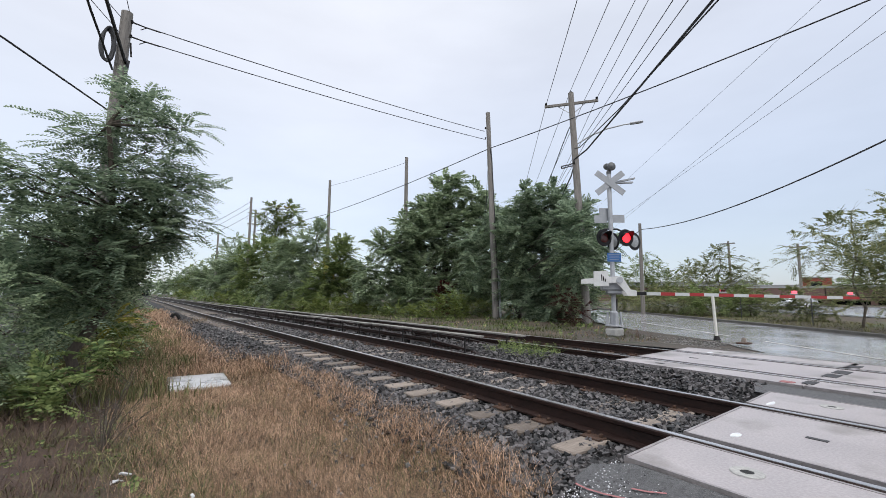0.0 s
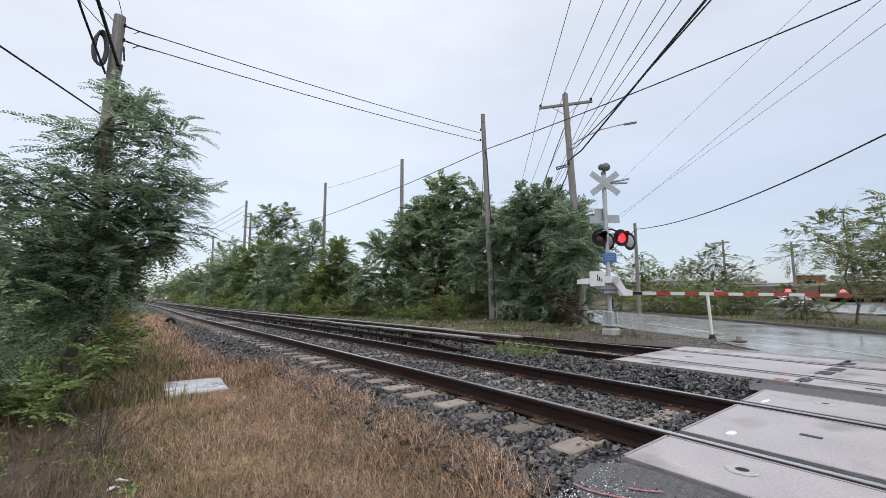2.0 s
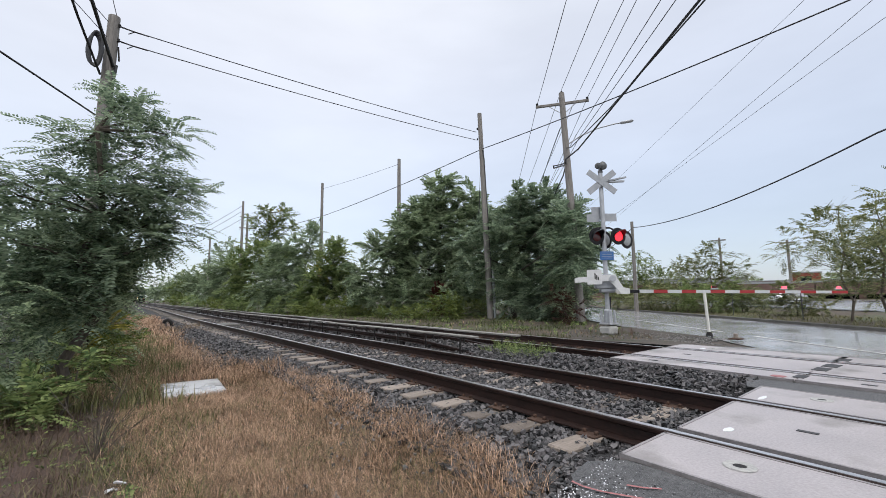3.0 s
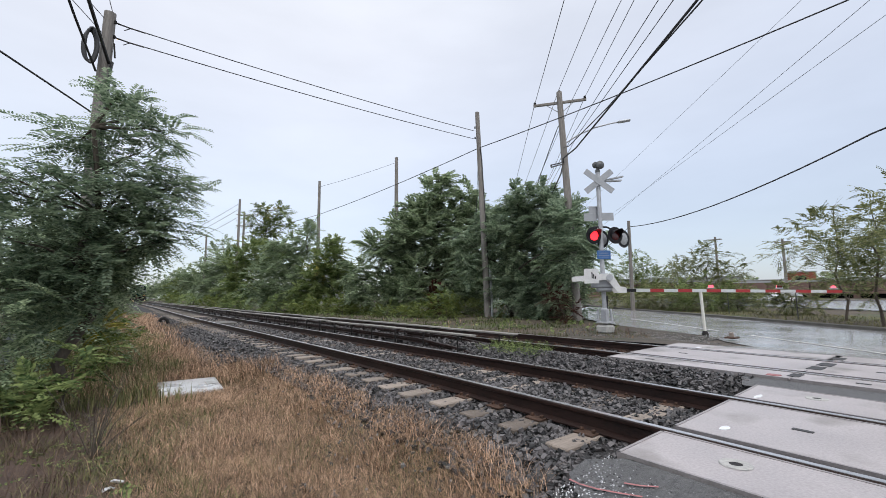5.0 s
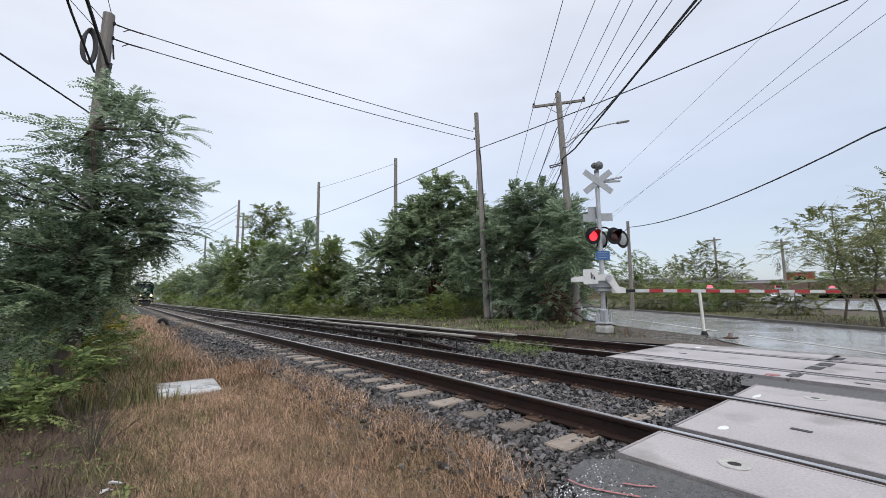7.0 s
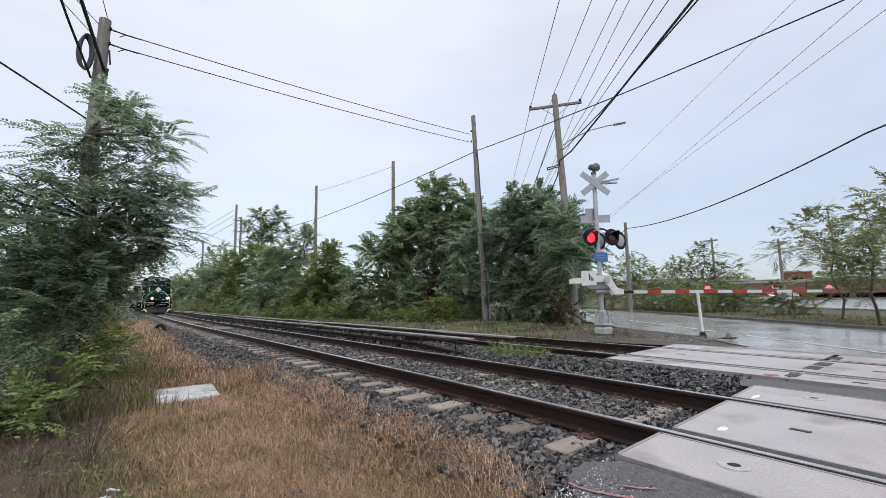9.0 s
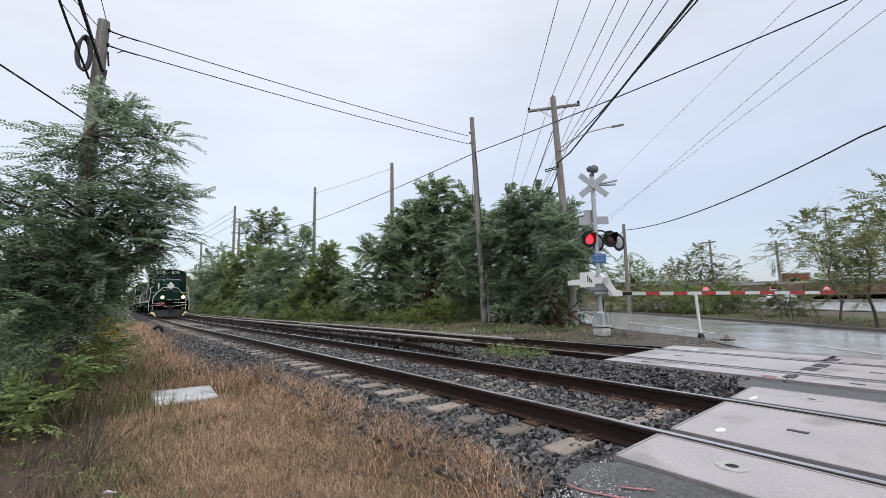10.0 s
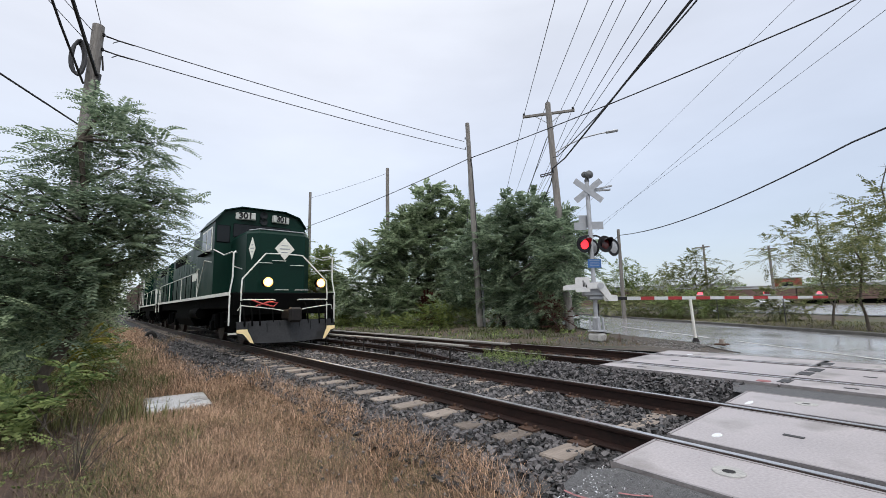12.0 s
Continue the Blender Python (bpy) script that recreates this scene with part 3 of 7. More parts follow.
    for x, y, w, d in ((4.25, 1.70, 0.32, 0.16), (4.72, 1.69, 0.34, 0.17), (5.55, 1.71, 0.30, 0.15), (3.4, 1.72, 0.26, 0.12)):
        solid("joint_patch", Shape().box((x, y, 0.001), (w, d, 0.012), 0.004), M["rubber"], "dark worn rubber patch at a panel joint", "rubber patch", "rubber patches", "structure")
    solid("paint_patch", Shape().prism([(3.23 + 0.07 * math.cos(a), 1.9 + 0.10 * math.sin(a) * (1 + 0.3 * math.cos(2 * a))) for a in [math.pi * k / 6 for k in range(12)]], "z", -0.002, 0.006), M["paint_pink"], "small pink sprayed spot on the panel", "paint patch", kind="structure")
    for x in (0.0, 1.505, 3.7, 5.205):
        s = Shape().box((x + 0.066, -3.2, -0.12), (0.05, 9.6 if x < 2 else 14.6, 0.06))
        solid("flangeway_filler", s, M["rubber"], "black rubber flangeway filler along the rail", "rubber filler", "flangeway fillers", "structure")


def third_rails():
    rng = random.Random(3)
    for x, y_end, label in ((2.22, 6.45, "electrified third rail under a weathered pale cover board"), (3.04, 6.1, "third rail with grey wooden cover board")):
        t = thing("third_rail", label, "third rail", "third rails", "structure")
        ys = [y_end - 0.1, y_end + 0.5, y_end + 2.0] + [y_end + 4 + 4.0 * i for i in range(14)] + [70, 90, 120, 160, 220, 300]
        s = Shape()
        zz = [-0.12, -0.03, 0.06] + [0.07] * (len(ys) - 3)
        for y, z in zip(ys, zz):
            s.v += [(x + bend(y) + px, y, z + pz) for px, pz in ((-0.04, 0), (-0.04, -0.04), (-0.012, -0.05), (-0.012, -0.09), (-0.05, -0.1), (0.05, -0.1), (0.012, -0.09), (0.012, -0.05), (0.04, -0.04), (0.04, 0))]
        n = 10
        s.f = [(j * n + i, j * n + (i + 1) % n, (j + 1) * n + (i + 1) % n, (j + 1) * n + i) for j in range(len(ys) - 1) for i in range(n)] + [tuple(range(n))[::-1]]
        part("conductor_rail", s, M["rail_rust"], t, "dark steel conductor rail")
        y = y_end
        while y < 60:
            b = Shape().box((0, 0, 0), (0.16, 2.38, 0.035), 0.006, pose(x + bend(y + 1.2) + rng.uniform(-0.01, 0.01), y + 1.2, 0.235 + rng.uniform(-0.012, 0.012), 0, 0, math.degrees((bend(y) - bend(y + 2.4)) / 2.4)))
            part("cover_board", b, M["cover_board"], t)
            y += 2.4
        b = Shape()
        while y < 300:
            b.box((x + bend(y), y + 4.0, 0.235), (0.16, 7.97, 0.035))
            y += 8
        tagged(part("far_cover_boards", b, M["cover_board"], t), kind="stuff")
        y = y_end + 0.35
        while y < 45:
            b, c = Shape(), bend(y)
            b.tube([(x + c - 0.13, y, -0.2), (x + c - 0.14, y, 0.1), (x + c - 0.11, y, 0.215)], 0.018, 6)
            b.box((x + c, y, -0.11), (0.12, 0.12, 0.17), 0.015)
            b.box((x + c - 0.04, y, 0.205), (0.2, 0.05, 0.02))
            part("bracket", b, M["dark_iron"], t, "black iron bracket on insulator")
            y += 1.2 if y < 20 else 2.4


ground()
ballast()
road()
tracks()
stones([(-1.15, -0.55, 1.78, 6, 1150), (-1.3, -1.1, 1.9, 6, 330), (-0.58, 2.1, 1.8, 6, 900), (-1.2, -0.55, 6, 11, 950), (-0.55, 2.1, 6, 10, 620), (2.0, 3.3, 2.0, 9, 420), (3.0, 6.9, 4.3, 9, 300), (-1.9, 6.0, 10, 18, 170), (-2.0, -0.5, 18, 30, 90), (-0.5, 2.2, 18, 30, 60)],
       0.066, "ballast_stones", "loose angular dark grey ballast stones, slightly wet", "ballast stones", "stone", 5)
stones([(7.5, 11.0, 5.0, 9.0, 60), (-1.5, -1.0, 1.9, 5.0, 90), (-2.4, -1.6, 3.0, 4.2, 50), (-4.0, -1.2, 5.0, 8.0, 12)],
       0.035, "gravel", "scattered pale grey gravel beside the crossing", "gravel", "gravel", 6)
stones([(6.3, 8.2, 4.3, 6.2, 420), (8.2, 9.6, 4.7, 6.0, 330), (7.5, 10.0, 6.0, 7.6, 90)], 0.04, "shoulder_gravel", "loose grey and brown gravel on the road shoulder", "gravel", "gravel", 9, lambda x: -0.165 + 0 * x)
stones([(-1.4, -0.78, 0.6, 1.7, 2600)], 0.011, "asphalt_chips", "pale stone chips worn out of the asphalt", "stone chips", "litter", 7, lambda x: -0.021 - 0.15 * np.abs(x + 0.76))
stones([(-1.4, -0.78, 0.6, 1.72, 900)], 0.024, "asphalt_chips", "dark stone chips worn out of the asphalt", "stone chips", "stone", 8, lambda x: -0.024 - 0.15 * np.abs(x + 0.76))
crossing_panels()
third_rails()

# ---- poles and wires ----
def pole(base, top, radius, label):
    t = thing("utility_pole", label, "utility pole", "utility poles")
    b, p = Vector(base), Vector(top)
    path = [b.lerp(p, i / 6) for i in range(7)]
    part("shaft", Shape().tube(path, radius * 1.25, 14, radius * 0.85), M["wood_pole"], t, smooth=True)
    return t


def wire(points, radius, label, sag=0.0, material="wire", group="overhead wires"):
    a, pts = [Vector(p) for p in points], []
    for p, q in zip(a, a[1:]):
        n = 14 if sag else 6
        for i in range(n):
            u = i / n
            r = p.lerp(q, u)
            r.z -= sag * 4 * u * (1 - u) * (q - p).length / 30
            pts.append(r)
    pts.append(a[-1])
    return solid("overhead_wire" if radius < 0.023 else "overhead_cable", Shape().tube(pts, radius, 6), M[material], label, "overhead wire", group, smooth=True)


def insulator(parent, p, r=0.05):
    part("insulator", Shape().lathe([(0, 0), (r * 0.6, 0), (r, 0.03), (r * 0.6, 0.06), (r, 0.09), (r * 0.5, 0.13), (0, 0.14)], 10, Matrix.Translation(p)), M["black_paint"], parent, "dark insulator")


def poles_and_wires():
    pl = pole((-4.75, 17.0, -0.5), (-4.52, 17.0, 10.5), 0.195, "tall weathered wooden utility pole behind the leafy tree")
    pc = pole((13.1, 18.0, -0.25), (12.84, 18.3, 12.1), 0.15, "tall grey wooden utility pole beside the tracks")
    pb = pole((12.95, 28.2, -0.25), (12.9, 28.1, 12.0), 0.15, "grey wooden utility pole rising above the trees")
    p2 = pole((11.5, 41.4, -0.25), (11.5, 41.4, 12.9), 0.15, "grey wooden utility pole among roadside trees")
    pa = pole((6.9, 57.0, -0.25), (6.9, 57.0, 13.4), 0.15, "distant grey wooden utility pole beside the line")
    ps = pole((13.62, 12.3, -0.2), (14.2, 13.28, 11.7), 0.17, "leaning wooden utility pole with a crossarm and street lamp")
    pr = pole((26.0, 16.5, -0.2), (26.0, 16.45, 6.45), 0.12, "short wooden pole on the far side of the road")
    for x, y, h in ((2.2, 75.0, 11.0),):
        pole((x + bend(y) + 5, y, -0.2), (x + bend(y) + 5, y, h), 0.14, "distant thin utility pole")
    pg = pole((9.2, 66.0, -0.2), (9.2, 66.0, 13.6), 0.15, "distant wooden pole with two crossarms in front of a tree")
    for z in (13.0, 11.4):
        part("crossarm", Shape().box((9.2, 65.8, z), (2.2, 0.12, 0.14), 0.01), M["wood_pole"], pg)
    # street pole fittings
    arm = Shape()
    a, b = Vector((13.39, 14.26, 11.1)), Vector((14.93, 12.24, 11.1))
    d = b - a
    arm.box((0, 0, 0), (0.11, d.length + 0.15, 0.13), 0.01, Matrix.Translation((a + b) / 2) @ Matrix.Rotation(-math.atan2(d.x, d.y), 4, "Z"))
    part("crossarm", arm, M["wood_pole"], ps)
    brace = Shape().tube([(13.75, 13.8, 11.05), (14.12, 13.2, 10.5)], 0.02, 6).tube([(14.6, 12.7, 11.05), (14.15, 13.15, 10.5)], 0.02, 6)
    part("brace", brace, M["galvanised"], ps, "flat steel crossarm brace")
    for p in (a, b, Vector((14.2, 13.28, 11.62))):
        insulator(ps, p + Vector((0, 0, 0.07)), 0.07)
    lamp = Shape().tube([(14.1, 13.05, 8.75), (14.5, 12.45, 9.15), (15.0, 11.8, 9.45), (15.5, 11.15, 9.58), (15.7, 10.9, 9.6)], 0.035, 8)
    part("lamp_arm", lamp, M["galvanised"], ps, "curved grey steel lamp arm", smooth=True)
    part("lamp_head", Shape().box((0, 0, 0), (0.2, 0.62, 0.12), 0.05, Matrix.Translation((15.85, 10.7, 9.62)) @ Matrix.Rotation(radians(-142), 4, "Z") @ Matrix.Rotation(radians(4), 4, "X")), M["galvanised"], ps, "cobra-head lamp housing")
    # pole beside the tree: spool of spare cable, riser, pins
    coil = Shape()
    for k in range(4):
        ring = [(-4.95 + 0.16 * math.cos(u) + 0.02 * k, 16.72 - 0.03 * k, 9.05 + (0.50 + 0.03 * k) * math.sin(u)) for u in [2 * math.pi * i / 20 for i in range(21)]]
        coil.tube(ring, 0.042, 8)
    part("cable_coil", coil, M["cable"], pl, "hanging coil of black cable", smooth=True)
    riser = Shape().tube([(-4.36, 16.85, 8.75), (-4.4, 16.8, 8.3), (-4.48, 16.8, 6.0), (-4.55, 16.8, 3.0)], 0.045, 8)
    part("riser", riser, M["cable"], pl, "black cable riser")
    for p in ((-4.36, 16.9, 10.12), (-4.36, 16.9, 9.6)):
        insulator(pl, p, 0.04)
    for z in (10.17, 9.65):
        part("dead_end_clamp", Shape().tube([(-4.34, 16.9, z), (-4.05, 16.95, z - 0.01), (-3.95, 16.95, z - 0.02), (-3.55, 16.99, z - 0.01)], 0.022, 6).tube([(-3.95, 16.95, z - 0.02), (-4.12, 16.95, z - 0.16)], 0.014, 6), M["dark_iron"], pl, "grey wire grip at the pole")
    part("guy_strap", Shape().tube([(-4.35, 16.85, 9.4), (-4.3, 16.8, 8.9)], 0.03, 6), M["dark_iron"], pl, "small hanging iron fitting")
    # pole beside the tracks: riser conduit
    part("riser", Shape().tube([(12.86, 18.1, 9.75), (12.94, 18.1, 9.2), (13.23, 17.9, 0.3), (13.25, 17.88, -0.2)], 0.045, 8), M["cable"], pc, "dark riser cable")
    part("riser_guard", Shape().tube([(13.22, 17.86, 2.6), (13.29, 17.82, -0.2)], 0.07, 8), M["galvanised"], pc, "grey riser guard")
    for p in ((12.6, 18.25, 11.0), (12.6, 18.25, 10.36)):
        insulator(pc, p, 0.05)
    # two thin lines from pole to pole
    wire([(-4.3, 16.95, 10.17), (12.6, 18.35, 10.9)], 0.017, "thin wire strung between wooden poles", 0.22)
    wire([(-4.3, 16.95, 9.65), (12.6, 18.35, 10.4)], 0.017, "thin wire strung between wooden poles", 0.22)
    wire([(-4.6, 17, 10.2), (-9.0, 11.5, 12.2)], 0.012, "thin wire leaving the wooden pole")
    wire([(-4.6, 17, 9.65), (-9.0, 11.0, 11.6)], 0.012, "thin wire leaving the wooden pole")
    wire([(-4.45, 17, 10.5), (-4.9, 15.0, 11.6)], 0.012, "thin wire leaving the wooden pole")
    wire([(-4.45, 16.85, 8.7), (-4.9, 14.0, 9.35), (-5.9, 6.0, 11.3)], 0.05, "thick black cable leaving the wooden pole", material="cable")
    wire([(-4.75, 16.8, 8.3), (-5.2, 15.0, 9.1), (-6.6, 8.0, 11.8)], 0.035, "thick black cable leaving the wooden pole", material="cable")
    wire([(-4.8, 17, 7.0), (-6.48, 13.6, 7.0), (-14, 2, 7.6)], 0.025, "black cable crossing above the tree", material="cable")
    # messenger cable along the line
    wire([(6.9, 57, 8.9), (11.5, 41.4, 9.4), (12.87, 18.2, 9.85), (12.5, 1.87, 9.3), (11.5, -22, 11.0)], 0.0232, "black messenger cable along the railway", 0.22, "cable")
    wire([(6.9, 57, 12.2), (2.0, 90, 11.0)], 0.022, "thin far wire between distant poles", 0.3)
    wire([(6.9, 57, 11.2), (2.0, 90, 10.0)], 0.022, "thin far wire between distant poles", 0.3)
    wire([(6.9, 57, 12.9), (2.0, 90, 11.9)], 0.022, "thin far wire between distant poles", 0.3)
    wire([(12.9, 28.1, 11.6), (11.5, 41.4, 12.3)], 0.012, "thin wire strung between wooden poles", 0.2)
    wire([(12.85, 18.2, 10.9), (14.5, 20.5, 5.0)], 0.01, "guy wire of the pole")
    wire([(12.85, 18.2, 10.2), (14.0, 20.0, 5.0)], 0.01, "guy wire of the pole")
    # street line over the crossing
    for p, q in ((a, (8.14, 8.31, 11.3)), ((14.2, 13.28, 11.75), (9.79, 8.1, 11.9)), (b, (10.14, 6.87, 11.3)), ((14.58, 12.71, 11.13), (9.85, 7.18, 11.35)), ((14.56, 12.75, 9.2), (8.04, 5.13, 9.27)), ((14.69, 12.56, 9.17), (7.99, 4.72, 8.99))):
        p, q = Vector(p) + Vector((0, 0, 0.12)), Vector(q)
        far = p + (q - p) * 6.0
        wire([p, far], 0.014, "overhead wire of the street line", 0.0)
        back = p - (q - p) * 5.0
        back.z = p.z - 2.0
        wire([p, back], 0.014, "overhead wire of the street line", 0.25)
    p, q = Vector((13.95, 13.0, 7.7)), Vector((6.26, 3.48, 7.5))
    wire([p, (13.4, 12.6, 7.75), (12.2, 11.0, 7.55), p + (q - p) * 0.6, q, p + (q - p) * 4.0], 0.034, "thick bundle of black cables over the crossing", 0.0, "cable")
    wire([(14.05, 13.1, 8.6), (13.6, 12.4, 8.35), p + (q - p) * 0.5 + Vector((0.1, -0.1, 0.25)), q + Vector((0.35, -0.1, 0.25)), p + (q - p) * 4.0 + Vector((0.3, -0.3, 0.4))], 0.022, "black cable over the crossing", 0.0, "cable")
    wire([(14.15, 12.95, 7.95), (13.5, 12.9, 7.6), (12.82, 12.9, 7.38), (12.9, 12.95, 7.3), (13.7, 13.1, 7.6), (14.38, 13.3, 7.82), (14.45, 13.5, 7.6), (14.5, 13.6, 7.4), (15.27, 14.8, 6.76), (15.78, 16.0, 5.72)], 0.032, "black cable looping behind the pole", 0.0, "cable")
    wire([(14.25, 13.25, 10.05), (14.5, 13.7, 9.95), (15.02, 14.6, 9.34), (17.18, 17.5, 8.15)], 0.026, "twisted black cable running behind the pole", 0.0, "cable")
    # far lines over the road
    wire([(26.0, 16.4, 6.0), (13.38, 1.94, 5.55), (2, -9, 6.6)], 0.026, "black service cable over the road", 0.83, "cable")
    wire([(26.0, 16.4, 6.0), (22.5, 17.6, 3.2)], 0.02, "short black cable beside the road pole", 0.0, "cable")
    wire([(107.59, 101.19, 12.0), (16.21, 3.63, 12.0), (4.03, -9.38, 12.0)], 0.008, "thin far wire over the road", 0.0)
    wire([(126.0, 107.77, 9.0), (12.42, 1.57, 9.0), (-2.72, -12.59, 9.0)], 0.008, "thin far wire over the road", 0.0)
    wire([(105.97, 96.42, 9.0), (14.05, 1.8, 9.0), (1.79, -10.82, 9.0)], 0.008, "thin far wire over the road", 0.0)
    # small far poles beyond the road
    for deg, dist, h in ((69.8, 75, 9.5), (75.8, 70, 8.0)):
        p = bearing(deg, dist, -0.2)
        t = pole(p, (p[0], p[1], h), 0.16, "far wooden pole beyond the road")
        part("crossarm", Shape().box((p[0], p[1], h - 0.4), (0.6, 1.6, 0.14)), M["wood_pole"], t)


# ---- plants ----
def fronds(rng, roots, dirs, length, pairs, leaf, width, droop=0.35):
    """Feathered leaves: pairs of leaflets along drooping stalks. Returns vertices and quad faces."""
    n = len(roots)
    d = dirs / np.linalg.norm(dirs, axis=1, keepdims=True)
    up = np.array([0, 0, 1.0])
    side = np.cross(d, up) + rng.normal(0, 0.16, (n, 3))
    side /= np.linalg.norm(side, axis=1, keepdims=True) + 1e-9
    L = length * rng.uniform(0.6, 1.25, n)
    sag = rng.uniform(0.0, 0.45, (n, 1))
    face = np.cross(side, d) + rng.normal(0, 0.12, (n, 3))
    face *= np.sign(face[:, 2:3] + 1e-6)
    out = []
    for k in range(pairs):
        u = (k + 0.7) / pairs
        base = roots + d * (L * u)[:, None] - up * (droop * L * u * u)[:, None]
        taper = 1.0 - 0.45 * abs(u - 0.45)
        for sgn in (-1, 1):
            tip = side * sgn + d * rng.uniform(0.25, 0.55, (n, 1)) - up * sag
            tip /= np.linalg.norm(tip, axis=1, keepdims=True)
            ll = leaf * taper * rng.uniform(0.7, 1.2, (n, 1))
            cross = np.cross(tip, face + rng.normal(0, 0.15, (n, 3)))
            cross /= np.linalg.norm(cross, axis=1, keepdims=True) + 1e-9
            mid = base + tip * ll * 0.5
            out.append(np.stack([base, mid + cross * width * 0.5 * taper, base + tip * ll, mid - cross * width * 0.5 * taper], 1))
    v = np.concatenate(out).reshape(-1, 3)
    return v, np.arange(len(v)).reshape(-1, 4)


def sprays(rng, roots, dirs, count, reach):
    """Branchlets: each root becomes a row of frond roots along a twig, pointing alternately to both sides."""
    d = dirs / np.linalg.norm(dirs, axis=1, keepdims=True)
    side = np.cross(d, np.array([0, 0, 1.0])) + rng.normal(0, 0.15, d.shape)
    side /= np.linalg.norm(side, axis=1, keepdims=True) + 1e-9
    p, q = [], []
    L = reach * rng.uniform(0.6, 1.3, (len(roots), 1))
    for k in range(count):
        u = k / max(1, count - 1)
        p.append(roots + d * L * (u - 0.5) - np.array([0, 0, 0.25]) * L * (u * u))
        w = (1 - u) * 1.1 * (1 if k % 2 else -1)
        q.append(d * (0.45 + u) + side * w + rng.normal(0, 0.18, d.shape))
    return np.concatenate(p), np.concatenate(q)


def blob_points(rng, blobs, n, shell=0.3):
    """Points in overlapping ellipsoids, more of them towards the outside, with outward directions."""
    c = np.array([b[:3] for b in blobs], float)
    r = np.array([b[3:6] for b in blobs], float)
    vol = np.prod(r, axis=1) ** 0.75
    idx = rng.choice(len(blobs), n, p=vol / vol.sum())
    d = rng.normal(size=(n, 3))
    d /= np.linalg.norm(d, axis=1, keepdims=True)
    # lumpy outline: radius varies by direction
    lump = 1.0 + 0.22 * np.sin(d[:, 0] * 7 + idx * 1.7) * np.sin(d[:, 1] * 6 + idx) + 0.16 * np.sin(d[:, 2] * 9 + idx * 2.3)
    rad = (shell + (1 - shell) * rng.uniform(0, 1, n) ** 0.6) * lump
    return c[idx] + d * r[idx] * rad[:, None], d


def limb(rng, a, b, r0, r1, kinks=4):
    a, b = Vector(a), Vector(b)
    pts = [a]
    for i in range(1, kinks):
        q = a.lerp(b, i / kinks)
        pts.append(q + Vector((rng.uniform(-1, 1), rng.uniform(-1, 1), rng.uniform(-0.5, 0.8))) * (b - a).length * 0.05)
    return pts + [b], r0, r1


def tree(name, label, base, blobs, n, material, seed, length=0.45, pairs=5, leaf=0.14, width=0.06, trunk=0.12, category="tree", up_bias=0.25, twigs=24, droop=0.35, accents=(), flat=0.8, spray=(8, 1.6)):
    rng, pr = np.random.default_rng(seed), random.Random(seed)
    t = thing(name, label, category, at=pose(*base))
    b0 = Vector(base)
    s = Shape()
    local = [(b[0] - b0.x, b[1] - b0.y, b[2] - b0.z, *b[3:]) for b in blobs]
    top = max(local, key=lambda b: b[2])
    stem = [Vector(q) for q in limb(pr, (0, 0, -0.1), (top[0] * 0.8, top[1] * 0.8, top[2]), trunk, trunk, 7)[0]]
    s.tube(stem, trunk, 9, trunk * 0.25)
    for b in local:
        want = max(0.22 * top[2], b[2] - 0.55 * math.hypot(b[0], b[1]))
        fork = min(stem, key=lambda q: abs(q.z - want))
        path, r0, r1 = limb(pr, fork, (b[0], b[1], b[2]), trunk * 0.36, trunk * 0.1)
        s.tube(path, r0, 6, r1)
        for k in range(max(2, twigs // len(local))):
            d = Vector((pr.gauss(0, 1), pr.gauss(0, 1), pr.gauss(0.3, 0.8))).normalized()
            end = (b[0] + d.x * b[3] * 0.95, b[1] + d.y * b[4] * 0.95, b[2] + d.z * b[5] * 0.95)
            start = Vector(path[-1]).lerp(Vector(path[-2]), pr.random())
            p2, q0, q1 = limb(pr, start, end, trunk * 0.075, trunk * 0.02, 3)
            s.tube(p2, q0, 4, q1, caps=False)
    part("trunk", s, M["bark"], t, "dark forked trunk and limbs", smooth=True)
    pts, d = blob_points(rng, local, n)
    dirs = (d + rng.normal(0, 0.5, d.shape)) * np.array([1, 1, flat]) + np.array([0, 0, up_bias])
    pts, dirs = sprays(rng, pts[::spray[0]], dirs[::spray[0]], spray[0], length * spray[1])
    v, f = fronds(rng, pts, dirs, length, pairs, leaf, width, droop)
    ob = new("crown", quick_mesh("crown", v, f, M[material]))
    ob.parent = t
    for mat_name, lab, blob, cnt in accents:
        pts, d = blob_points(rng, [(blob[0] - b0.x, blob[1] - b0.y, blob[2] - b0.z, *blob[3:])], cnt)
        v, f = fronds(rng, pts, d + rng.normal(0, 0.5, d.shape), length, pairs, leaf, width, droop)
        ob = new("branch_leaves", quick_mesh("branch_leaves", v, f, M[mat_name]))
        ob.parent = t
        tagged(ob, lab)
    return t


